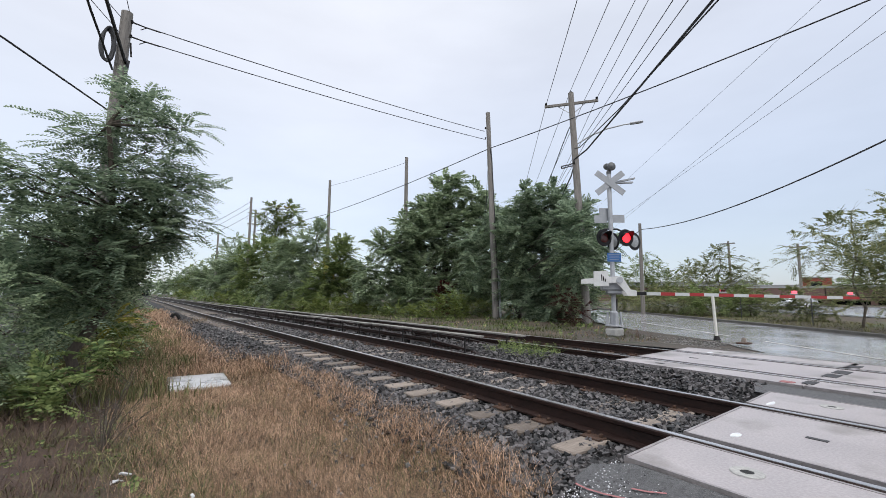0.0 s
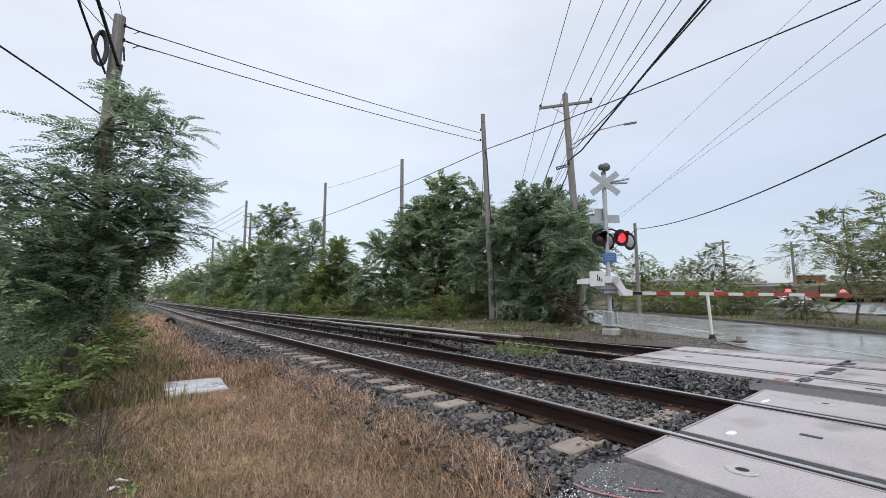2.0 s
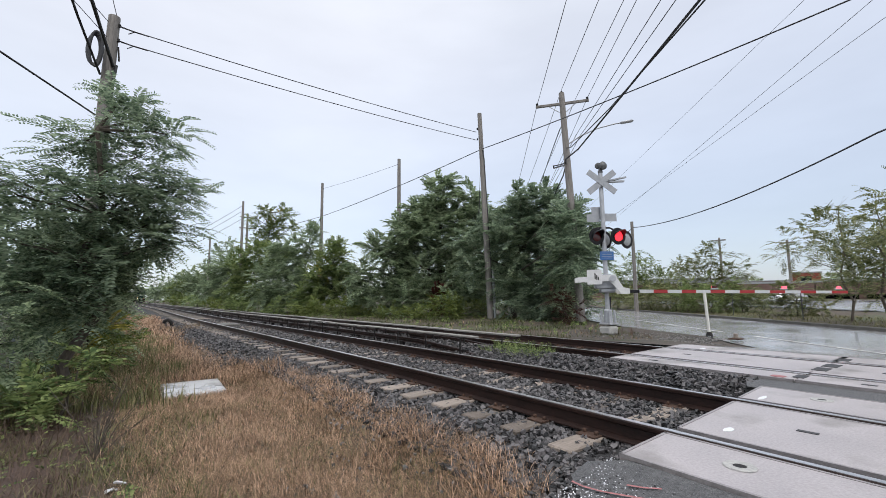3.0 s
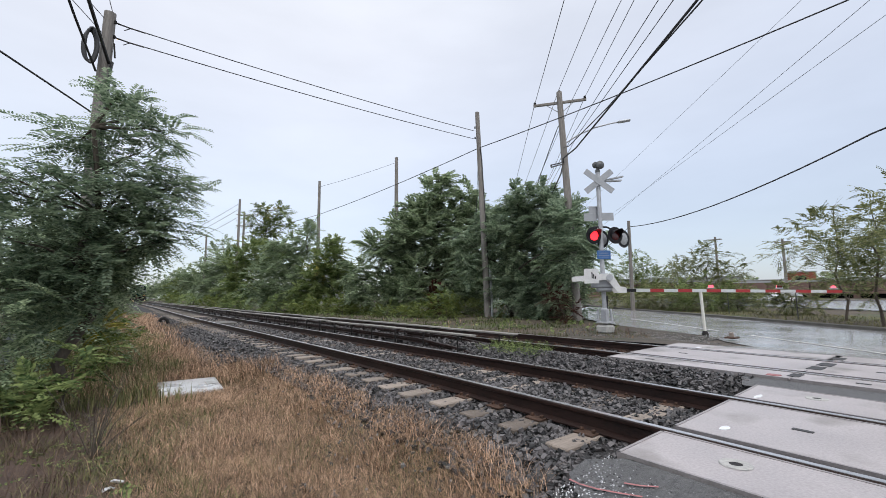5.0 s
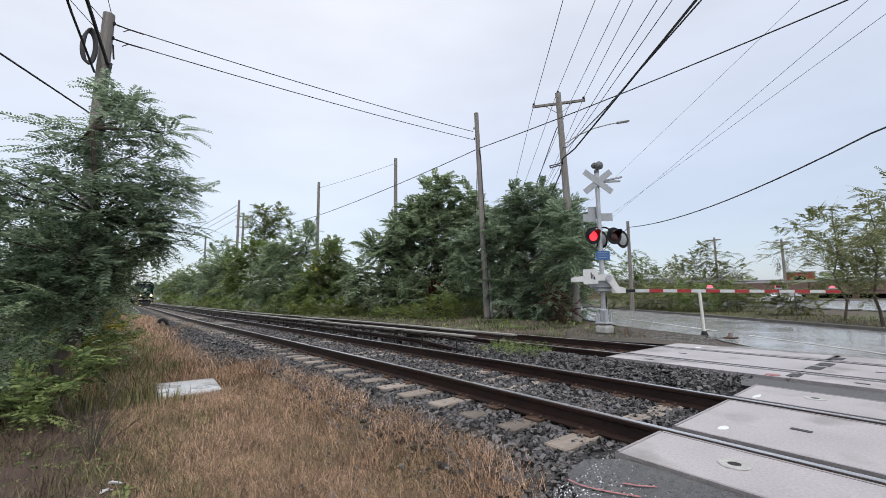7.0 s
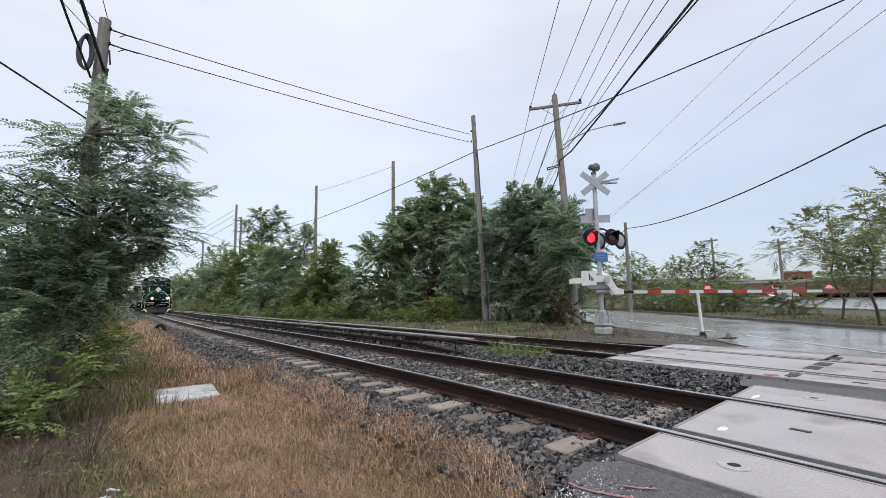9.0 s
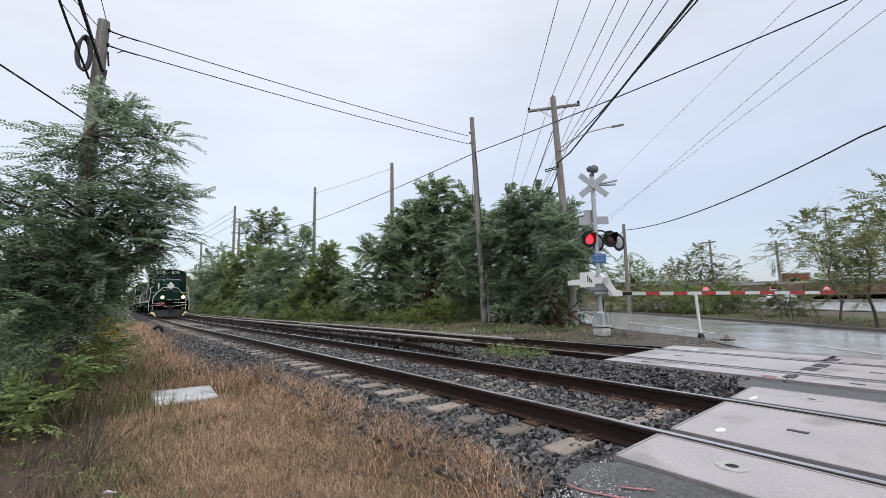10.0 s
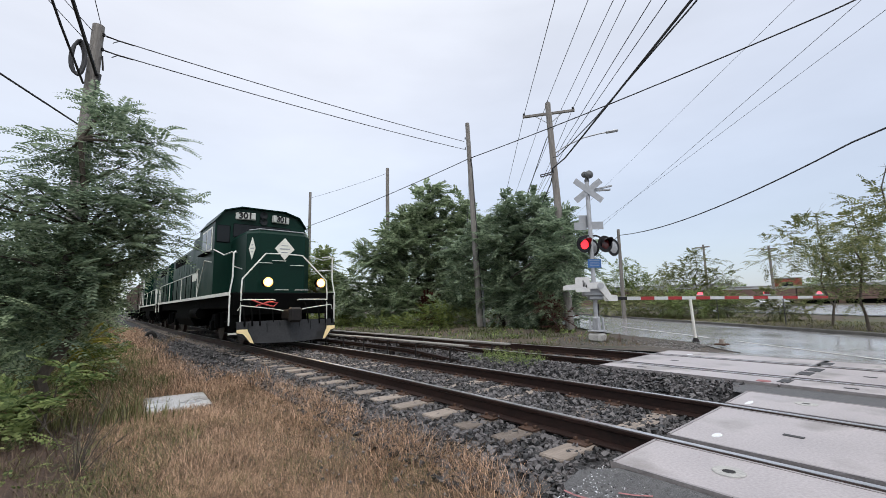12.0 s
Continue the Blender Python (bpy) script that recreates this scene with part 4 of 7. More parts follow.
def blades(name, label, rng, pts, height, width, lean, material, category="grass"):
    """Grass blades, each bent once."""
    n = len(pts)
    a = rng.uniform(0, 2 * math.pi, n)
    h = height * rng.uniform(0.45, 1.25, n)
    side = np.stack([np.cos(a), np.sin(a), np.zeros(n)], 1) * (width * rng.uniform(0.6, 1.3, n))[:, None]
    bend_dir = np.stack([np.cos(a + 1.57), np.sin(a + 1.57), np.zeros(n)], 1) * (lean * h * rng.uniform(0.2, 1.4, n))[:, None]
    up = np.array([0, 0, 1.0])
    b = pts
    m = pts + bend_dir * 0.35 + up * (h * 0.6)[:, None]
    t = pts + bend_dir + up * h[:, None]
    v = np.stack([b - side, b + side, m + side * 0.7, m - side * 0.7, t + side * 0.15, t - side * 0.15], 1)
    k = (np.arange(n) * 6)[:, None, None]
    f = k + np.array([[0, 1, 2, 3], [3, 2, 4, 5]])[None]
    return tagged(new(name, quick_mesh(name, v.reshape(-1, 3), f.reshape(-1, 4), M[material])), label, category, kind="stuff")


def scatter(rng, x0, x1, y0, y1, n, keep=None):
    p = np.stack([rng.uniform(x0, x1, n), rng.uniform(y0, y1, n)], 1)
    if keep is not None:
        p = p[keep(p[:, 0], p[:, 1])]
    z = np.array([ground_z(x, y) + (0.035 * noise.noise(Vector((x * 0.5, y * 0.5, 0))) if x < -1.6 else 0) for x, y in p]) - 0.01
    return np.column_stack([p, z])


def clumpy(rng, x, y, scale=1.1, cut=0.0):
    v = np.sin(x * 2.1 * scale + 1.3 * np.sin(y * 1.7 * scale)) + np.sin(y * 2.6 * scale + 1.1 * np.sin(x * 1.9 * scale + 2))
    return v + rng.normal(0, 0.8, len(x)) > cut


def grass():
    rng = np.random.default_rng(21)
    edge = lambda x, y: x < -1.03 - 0.8 * np.clip((y - 7.5) / 6, 0, 1) + 0.05 * np.sin(y * 2.3) + 0.05 * np.sin(y * 5.1) + rng.normal(0, 0.12, len(x))
    slab = lambda x, y: ~((x > -2.98) & (x < -2.05) & (y > 7.72) & (y < 8.95))
    apron = lambda x, y: y > 2.05 - 0.42 * np.clip(-(x + 1.0), 0, 6)
    keep = lambda x, y: edge(x, y) & slab(x, y) & apron(x, y) & clumpy(rng, x, y, 1.1, -1.9)
    verge = lambda x, y: keep(x, y) & (x > -3.2 - 0.07 * (y - 3) + rng.normal(0, 0.13, len(x)))
    blades("dry_grass", "dry straw-coloured grass on the railway verge", rng, scatter(rng, -4.4, -0.6, 1.2, 4.5, 92000, verge), 0.06, 0.0015, 1.7, "grass_dry")
    blades("dull_grass", "matted greenish-brown grass under the dry stalks", rng, scatter(rng, -4.4, -0.6, 1.2, 9, 62000, verge), 0.07, 0.0024, 1.8, "grass_dull")
    blades("dry_grass", "dry straw-coloured grass on the railway verge", rng, scatter(rng, -4.4, -0.6, 4.5, 8, 44000, verge), 0.085, 0.0021, 1.6, "grass_dry")
    blades("dry_grass", "dry straw-coloured grass on the railway verge", rng, scatter(rng, -4.6, -0.9, 8, 15, 22000, keep), 0.19, 0.0042, 1.0, "grass_dry")
    blades("dull_grass", "greenish-brown grass along the line", rng, scatter(rng, -4.6, -1.0, 8, 24, 16000, lambda x, y: keep(x, y)), 0.17, 0.006, 1.0, "grass_dull")
    blades("dry_grass", "tall dry golden grass along the line", rng, scatter(rng, -4.6, -1.2, 15, 45, 16000, lambda x, y: x < -1.9 + 0.2 * np.sin(y)), 0.28, 0.008, 0.7, "grass_dry")
    blades("dry_grass", "tufts of dry orange-brown grass along the ballast", rng, scatter(rng, -1.75, -0.85, 2.0, 12, 15000, lambda x, y: edge(x, y) & clumpy(rng, x, y, 2.2, 0.1)), 0.14, 0.0023, 1.2, "grass_dry")
    blades("dry_grass", "tongue of dry grass growing into the ballast", rng, scatter(rng, -2.2, -0.75, 21.0, 24.5, 1600, lambda x, y: x < -0.9 - 0.35 * np.abs(y - 22.6) + rng.normal(0, 0.1, len(x))), 0.26, 0.008, 0.9, "grass_dull")
    blades("seed_stalks", "taller straw stalks among the dry grass", rng, scatter(rng, -3.6, -1.2, 2.2, 9, 900, keep), 0.24, 0.0018, 0.5, "grass_dry")
    blades("green_grass", "sparse green grass and weeds on the verge", rng, scatter(rng, -5.5, -1.6, 1.5, 7, 16000, lambda x, y: slab(x, y) & (x < -2.7 - 0.3 * np.sin(y * 1.7)) & clumpy(rng, x, y, 1.7, 0.2)), 0.10, 0.004, 1.1, "grass_green")
    blades("green_grass", "sparse green grass and weeds on the verge", rng, scatter(rng, -5.5, -2.2, 7, 20, 12000, lambda x, y: slab(x, y) & (x < -2.7 - 0.3 * np.sin(y * 1.7))), 0.3, 0.006, 0.6, "grass_green")
    blades("dead_weeds", "dead brown weed stalks under the bushes", rng, scatter(rng, -5.5, -3.0, 2.5, 8, 3600, lambda x, y: (x < -3.65 - 0.02 * (y - 4)) & clumpy(rng, x, y, 1.3, 0.5)), 0.26, 0.0025, 1.4, "twig", "weeds")
    blades("green_grass", "thin green shoots among the dry grass", rng, scatter(rng, -4.0, -1.2, 1.6, 9, 24000, lambda x, y: verge(x, y) & clumpy(rng, x + 2, y, 1.9, 0.1)), 0.08, 0.0022, 1.2, "grass_green")
    blades("dead_twigs", "matted brown dead stems on the dark soil", rng, scatter(rng, -5.5, -3.1, 2.2, 8, 9000, lambda x, y: x < -3.3 - 0.04 * (y - 3) + rng.normal(0, 0.15, len(x))), 0.12, 0.0022, 2.4, "twig", "dead stems")
    blades("green_grass", "tufts of green grass at the edge of the soil", rng, scatter(rng, -4.4, -2.9, 2.6, 6.2, 5000, lambda x, y: clumpy(rng, x, y, 1.6, 1.0)), 0.08, 0.0028, 1.5, "grass_green")
    ivy = scatter(rng, -5.4, -2.9, 2.6, 7.0, 900, lambda x, y: (x < -3.1 - 0.12 * (y - 3)) & clumpy(rng, x, y, 1.5, 0.4))
    v, f = fronds(rng, ivy + np.array([0, 0, 0.04]), rng.normal(0, 1, ivy.shape) * np.array([1, 1, 0.3]) + np.array([0, 0, 0.5]), 0.12, 4, 0.04, 0.025, 0.4)
    tagged(new("ground_plants", quick_mesh("ground_plants", v, f, M["leaf_mid"])), "low green seedlings on the dark soil", "plants", kind="stuff")
    away = lambda x, y: x * 0.775 - y * 0.632 < 2.7
    blades("verge_grass", "rough dark green grass beside the second track", rng, scatter(rng, 5.6, 14, 6.0, 40, 24000, lambda x, y: away(x, y) & clumpy(rng, x, y, 0.7, 0.0)), 0.13, 0.010, 0.9, "grass_verge")
    pts = scatter(rng, 6.4, 13.5, 7.5, 32, 800, lambda x, y: away(x, y) & clumpy(rng, x, y, 0.9, 0.3))
    v, f = fronds(rng, pts + np.array([0, 0, 0.03]), rng.normal(0, 0.7, pts.shape) + np.array([0, 0, 0.8]), 0.34, 6, 0.085, 0.04, 0.3)
    tagged(new("verge_weeds", quick_mesh("verge_weeds", v, f, M["leaf_mid"])), "low green weeds beside the second track", "weeds", kind="stuff")
    blades("verge_grass", "dry straw grass beside the second track", rng, scatter(rng, 6.5, 13, 6.0, 24, 700, lambda x, y: away(x, y) & clumpy(rng, x + 3, y, 0.8, 0.4)), 0.12, 0.007, 0.9, "grass_dry")
    blades("verge_grass", "dry straw grass at the foot of the crossing signal", rng, scatter(rng, 6.8, 11, 5.6, 9.5, 1500, lambda x, y: away(x, y) & clumpy(rng, x, y, 1.2, 0.8)), 0.15, 0.007, 0.8, "grass_dull")
    a, s = rng.uniform(-8, 40, 16000), rng.uniform(10.4, 18, 16000)
    far = np.column_stack([0.632 * a + 0.775 * s, 0.775 * a - 0.632 * s, np.full(16000, -0.22)])
    blades("roadside_grass", "rough grass on the far side of the road", rng, far[(far[:, 0] > 8)], 0.085, 0.012, 1.4, "grass_green")
    pts = scatter(rng, 2.4, 3.05, 5.2, 6.6, 130)
    v, f = fronds(rng, pts + np.array([0, 0, 0.14]), rng.normal(0, 0.5, pts.shape) + np.array([0, 0, 1.0]), 0.32, 7, 0.045, 0.02, 0.2)
    tagged(new("weeds", quick_mesh("weeds", v, f, M["leaf_mid"])), "green weeds growing between the third rails", "weeds", kind="stuff")
    pts = scatter(rng, 8.4, 9.9, 6.0, 7.4, 34, away)
    blades("dry_weeds", "dry seed-headed weeds beside the crossing signal", rng, np.repeat(pts, 6, 0) + rng.normal(0, 0.06, (len(pts) * 6, 3)) * np.array([1, 1, 0]), 0.42, 0.0032, 0.7, "twig", "weeds")


def plants():
    # leafy locust in front of the tall pole
    tree("locust_tree", "feathery blue-green locust tree beside a wooden pole", (-4.05, 8.6, -0.45),
         [(-3.8, 8.5, 3.75, 0.42, 0.4, 0.55), (-3.45, 8.5, 4.1, 0.33, 0.35, 0.38), (-4.2, 8.5, 3.5, 0.38, 0.4, 0.35), (-3.75, 8.5, 4.3, 0.26, 0.3, 0.25), (-3.4, 8.5, 3.5, 0.42, 0.4, 0.5), (-3.5, 8.5, 3.0, 0.6, 0.5, 0.5), (-3.1, 8.5, 2.75, 0.55, 0.5, 0.42), (-2.95, 8.5, 2.5, 0.32, 0.4, 0.35), (-3.1, 8.5, 3.9, 0.24, 0.3, 0.38), (-2.85, 8.5, 3.0, 0.26, 0.35, 0.22), (-3.9, 8.5, 2.6, 0.65, 0.55, 0.6), (-4.5, 8.4, 2.95, 0.5, 0.5, 0.35), (-4.85, 8.3, 2.55, 0.6, 0.5, 0.4), (-5.2, 8.3, 2.9, 0.4, 0.4, 0.25), (-4.9, 8.3, 1.9, 0.7, 0.6, 0.6), (-3.3, 8.5, 2.25, 0.55, 0.5, 0.4), (-4.2, 8.5, 1.7, 0.75, 0.6, 0.6), (-4.9, 8.4, 1.2, 0.75, 0.6, 0.5), (-3.85, 8.4, 1.6, 0.35, 0.4, 0.34), (-4.35, 8.5, 1.0, 0.55, 0.5, 0.4), (-3.05, 8.5, 1.98, 0.28, 0.3, 0.22)],
         2550, "leaf_blue", 32, 0.40, 9, 0.088, 0.036, 0.085, twigs=70, droop=0.3, up_bias=0.12, flat=0.4, spray=(6, 1.3), accents=(("leaf_yellow", "few yellow leaves", (-3.8, 8.2, 0.62, 0.2, 0.2, 0.1), 10), ("leaf_dark", "dense shaded leaves inside the crown", (-4.25, 9.0, 1.6, 0.85, 0.35, 0.7), 520), ("leaf_dark", "dense shaded leaves inside the crown", (-3.85, 8.9, 1.6, 0.32, 0.3, 0.45), 240), ("leaf_dark", "dense shaded leaves inside the crown", (-3.75, 8.8, 1.3, 0.26, 0.3, 0.3), 190), ("leaf_dark", "dense shaded leaves inside the crown", (-3.43, 8.75, 2.1, 0.44, 0.3, 0.38), 290)))
    tree("locust_sapling", "dense green locust shoots beside the fence", (-4.75, 7.6, -0.45),
         [(-4.75, 7.6, 0.5, 0.45, 0.5, 0.6), (-5.0, 7.3, 0.9, 0.5, 0.5, 0.5), (-4.45, 7.8, 0.25, 0.38, 0.4, 0.45), (-4.9, 7.2, 0.1, 0.5, 0.5, 0.4)],
         480, "leaf_dark", 33, 0.28, 7, 0.075, 0.036, 0.04, "shrub", twigs=30)
    tree("shrub", "low green shrub with large leaflets beside the grass", (-4.1, 7.2, -0.45),
         [(-4.1, 7.2, 0.05, 0.28, 0.3, 0.32), (-3.85, 7.35, 0.3, 0.22, 0.25, 0.18), (-4.3, 6.9, -0.1, 0.3, 0.3, 0.25)], 200, "leaf_mid", 35, 0.24, 6, 0.085, 0.045, 0.02, "shrub", twigs=12)
    tree("shrub", "low yellow-green shrub behind the locust", (-3.7, 10.5, -0.45), [(-3.7, 10.5, 0.2, 0.45, 0.5, 0.4)], 220, "leaf_light", 36, 0.28, 6, 0.07, 0.03, 0.03, "shrub", twigs=10)
    for i, (x, y, h) in enumerate([(-5.2, 12.5, 2.6), (-5.6, 16.5, 3.2), (-5.4, 21.0, 3.0), (-6.6, 26, 4.5)]):
        tree("hedge_bush", "dark green bush along the fence", (x, y, -0.45), [(x, y, h * 0.4, 1.2, 1.5, h * 0.5), (x + 0.3, y + 1.5, h * 0.25, 1.0, 1.3, h * 0.4)], 900, "leaf_dark", 38 + 100 * i, 0.35, 6, 0.09, 0.04, 0.05, "shrub", twigs=16)
    tree("shrub", "tall dark green bush behind the locust", (-4.1, 11.5, -0.45), [(-4.05, 11.5, 1.3, 0.5, 0.5, 1.1), (-3.95, 11.5, 0.4, 0.45, 0.5, 0.7), (-4.5, 11.4, 1.9, 0.6, 0.5, 0.9), (-4.7, 11.4, 0.8, 0.6, 0.5, 0.9)], 1500, "leaf_dark", 37, 0.32, 7, 0.09, 0.04, 0.05, "shrub", twigs=18)
    dead = thing("dead_shrub", "leafless twiggy dead shrub in the dry grass", "shrub", at=pose(-3.6, 5.3, -0.46))
    pr = random.Random(17)
    for k in range(11):
        a, lean, h = pr.uniform(0, 6.28), pr.uniform(0.1, 0.45), pr.uniform(0.35, 0.75)
        s = Shape()
        tip = (math.cos(a) * lean, math.sin(a) * lean, h)
        s.tube([(0, 0, -0.03), (tip[0] * 0.4, tip[1] * 0.4, h * 0.5), tip], 0.006, 5, 0.002)
        for j in range(4):
            u, b = pr.uniform(0.35, 0.9), pr.uniform(0, 6.28)
            root = (tip[0] * u * 0.9, tip[1] * u * 0.9, h * u)
            s.tube([root, (root[0] + math.cos(b) * 0.14, root[1] + math.sin(b) * 0.14, root[2] + pr.uniform(0.04, 0.16))], 0.003, 4, 0.0012)
        part("twig", s, M["bark"], dead)
    # trees beyond the second track
    tree("tree_of_heaven", "large dense dark green tree beside the tracks", (14.5, 25.5, -0.25),
         [(14.5, 25.5, 5.66, 2.3, 2.1, 2.43), (14.7, 25.3, 8.45, 1.3, 1.2, 1.46), (15.0, 25.2, 9.72, 0.7, 0.7, 0.97), (12.6, 26.2, 5.02, 1.6, 1.5, 1.82), (11.4, 26.4, 3.88, 1.1, 1.0, 1.34), (16.2, 24.3, 5.4, 1.7, 1.6, 2.31), (13.0, 25.5, 1.97, 1.8, 1.3, 1.7), (15.5, 24.2, 2.1, 1.6, 1.3, 1.7), (16.4, 24.0, 8.07, 1.0, 1.0, 1.34), (11.0, 26.5, 1.59, 1.4, 1.2, 1.58), (9.9, 27.0, 1.08, 0.9, 1.0, 1.09), (13.4, 25.8, 7.18, 1.0, 1.0, 1.09), (10.6, 26.8, 4.6, 1.2, 1.2, 1.1), (12.0, 26.0, 6.0, 1.1, 1.0, 1.0), (14.4, 22.8, 0.8, 1.4, 1.0, 1.0), (16.0, 22.0, 1.6, 1.3, 1.0, 1.6), (11.8, 24.6, 0.9, 1.3, 1.0, 1.1), (17.2, 22.8, 5.2, 1.4, 1.2, 1.6), (17.4, 22.2, 2.8, 1.4, 1.2, 1.7), (16.6, 23.6, 7.6, 1.0, 1.0, 1.0), (17.8, 22.4, 6.6, 1.0, 1.0, 1.0), (9.4, 27.6, 2.6, 1.1, 1.1, 1.2)],
         7400, "leaf_dark", 41, 0.74, 8, 0.25, 0.115, 0.2, twigs=60, accents=(("leaf_dark", "dense shaded leaves inside the crown", (14.0, 26.4, 3.6, 3.2, 0.8, 3.0), 600), ("leaf_dark", "dense shaded leaves inside the crown", (17.0, 23.4, 4.2, 1.4, 0.8, 3.6), 360), ("leaf_red", "reddish brown leaves low in the crown", (13.6, 23.6, 0.7, 0.8, 0.5, 0.8), 180),))
    tree("tree_of_heaven", "broad feathery green tree beside the crossing", (14.6, 17.5, -0.25),
         [(14.6, 17.3, 4.34, 1.7, 1.6, 2.02), (13.9, 18.9, 5.4, 0.7, 0.7, 1.01), (15.8, 16.6, 5.27, 1.3, 1.2, 1.64), (14.5, 17.0, 1.81, 1.2, 1.1, 1.64), (15.0, 15.2, 1.81, 1.3, 1.1, 1.77), (14.3, 16.4, 6.33, 1.0, 1.0, 1.01), (13.0, 19.3, 3.27, 0.8, 0.7, 1.52), (15.2, 14.6, 4.34, 1.0, 1.0, 1.39), (15.0, 13.6, 3.01, 0.8, 0.8, 1.26), (15.3, 15.4, 6.33, 0.8, 0.8, 1.01), (15.2, 13.2, 1.01, 0.7, 0.7, 1.01), (15.4, 13.0, 3.8, 0.9, 0.9, 1.3), (12.5, 19.6, 4.4, 0.6, 0.6, 0.8), (12.6, 12.0, 3.0, 0.85, 0.8, 1.2), (13.2, 12.6, 4.5, 0.8, 0.8, 1.0), (14.0, 14.2, 1.0, 0.9, 0.9, 1.1), (14.0, 16.0, 0.6, 0.8, 0.8, 0.8), (15.6, 13.9, 5.4, 0.9, 0.9, 0.8), (14.4, 13.6, 5.6, 0.7, 0.7, 0.7)],
         8200, "leaf_blue", 43, 0.62, 8, 0.19, 0.085, 0.16, twigs=60, accents=(("leaf_dark", "dense shaded leaves inside the crown", (14.9, 17.2, 3.2, 1.5, 1.4, 2.9), 700), ("leaf_dark", "dense shaded leaves inside the crown", (13.6, 13.0, 2.2, 1.2, 0.7, 2.0), 350)))
    tree("shrub", "reddish-brown shrub near the crossing signal", (12.1, 11.7, -0.2), [(12.1, 11.7, 0.45, 0.6, 0.6, 0.65), (11.8, 12.2, 0.9, 0.4, 0.4, 0.5)], 250, "leaf_red", 44, 0.35, 6, 0.09, 0.045, 0.04, "shrub", twigs=14)
    tree("shrub", "light green bush at the foot of the trees", (11.3, 19.6, -0.25), [(11.3, 19.6, 0.5, 1.3, 1.1, 0.75), (12.0, 19.6, 0.3, 0.8, 0.6, 0.6), (13.6, 19.6, 0.4, 1.0, 0.7, 0.7), (14.6, 18.4, 0.4, 0.8, 0.8, 0.8), (10.3, 20.6, 0.2, 1.0, 0.9, 0.5)], 1800, "leaf_light", 45, 0.36, 6, 0.09, 0.04, 0.05, "shrub", twigs=20)
    for i, (x, y) in enumerate([(9.6, 23.5), (8.9, 28.0), (14.2, 15.0), (9.0, 33.0)]):
        tree("shrub", "low scrub along the second track", (x, y, -0.25), [(x, y, 0.15, 1.1, 1.6, 0.5), (x + 0.5, y - 1.2, 0.05, 0.8, 0.8, 0.4)], 500, "leaf_light" if i != 2 else "leaf_dark", 50 + i, 0.34, 6, 0.09, 0.04, 0.04, "shrub", twigs=10)
    # the row along the line, farther on: overlapping bushes, lower towards the gap, and tall open trees behind
    row = [
        ((10.6, 35.6), "leaf_mid", [(10.5, 35, 4.4, 1.3, 1.2, 1.5), (11.3, 35, 2.8, 1.0, 1.0, 1.5), (9.5, 35, 2.6, 1.6, 1.4, 1.7), (8.3, 35, 1.4, 1.2, 1.1, 1.4), (11.7, 35, 1.5, 0.7, 0.6, 1.0), (10.3, 35, 5.6, 0.6, 0.6, 0.7)], 2600, 1.4, "rounded green tree beside a wooden pole"),
        ((8.6, 39.0), "leaf_dark", [(9.5, 39, 6.1, 1.3, 1.2, 1.6), (7.6, 39, 4.5, 1.6, 1.4, 1.7), (8.1, 39, 2.2, 2.1, 1.8, 2.1), (10.0, 39, 7.4, 0.6, 0.5, 0.8), (5.9, 39, 2.2, 1.4, 1.3, 2.1), (6.6, 39, 5.6, 0.8, 0.8, 0.7)], 3000, 1.5, "dense dark green tree in the row along the railway"),
        ((6.2, 47.0), "leaf_mid", [(6.9, 47, 5.4, 1.9, 1.7, 1.6), (6.2, 47, 3.0, 1.9, 1.7, 2.5), (4.8, 47, 4.1, 0.9, 0.8, 1.9), (5.0, 47, 1.9, 1.4, 1.2, 1.7), (9.5, 48, 4.8, 1.6, 1.5, 2.0)], 2400, 1.6, "rounded light green tree in the row along the railway"),
        ((5.4, 62.0), "leaf_dark", [(5.8, 62, 5.1, 1.6, 1.4, 2.5), (4.3, 62, 3.6, 1.5, 1.3, 2.4), (5.6, 62, 2.2, 1.8, 1.6, 2.0), (8.0, 62, 5.5, 1.8, 1.5, 2.4)], 1700, 1.9, "dark green tree in the row along the railway"),
        ((5.2, 85.0), "leaf_dark", [(5.8, 85, 5.4, 1.9, 1.7, 2.3), (4.5, 85, 3.4, 1.7, 1.5, 2.3), (8.0, 85, 6.0, 2.2, 1.7, 2.6), (6.0, 85, 2.2, 2.2, 1.7, 2.0)], 1300, 2.3, "dark green tree in the row along the railway"),
        ((5.8, 130.0), "leaf_mid", [(6.4, 130, 4.9, 2.2, 1.8, 2.9), (4.6, 130, 4.0, 1.6, 1.2, 2.6), (9.0, 130, 5.6, 2.6, 2.0, 3.0), (6.0, 130, 2.0, 2.6, 2.0, 2.0)], 900, 3.0, "distant green tree in the row along the railway"),
        ((5.0, 190.0), "leaf_dark", [(5.5, 190, 5.4, 4.0, 2.0, 3.4), (2.6, 190, 4.0, 2.2, 2.0, 2.8), (10.0, 190, 6.0, 4.0, 2.0, 3.6)], 700, 4.0, "distant green tree in the row along the railway"),
    ]
    for i, ((x, y), mat_name, blobs, n, k, lab) in enumerate(row):
        tree("roadside_tree", lab, (x, y, -0.25), blobs, n, mat_name, 60 + i, 0.5 * k, 6, 0.15 * k, 0.075 * k, 0.14, twigs=16, accents=(("leaf_yellow", "few yellowing leaves", (9.3, 34.6, 3.4, 0.9, 0.5, 0.9), 36),) if i == 0 else ())
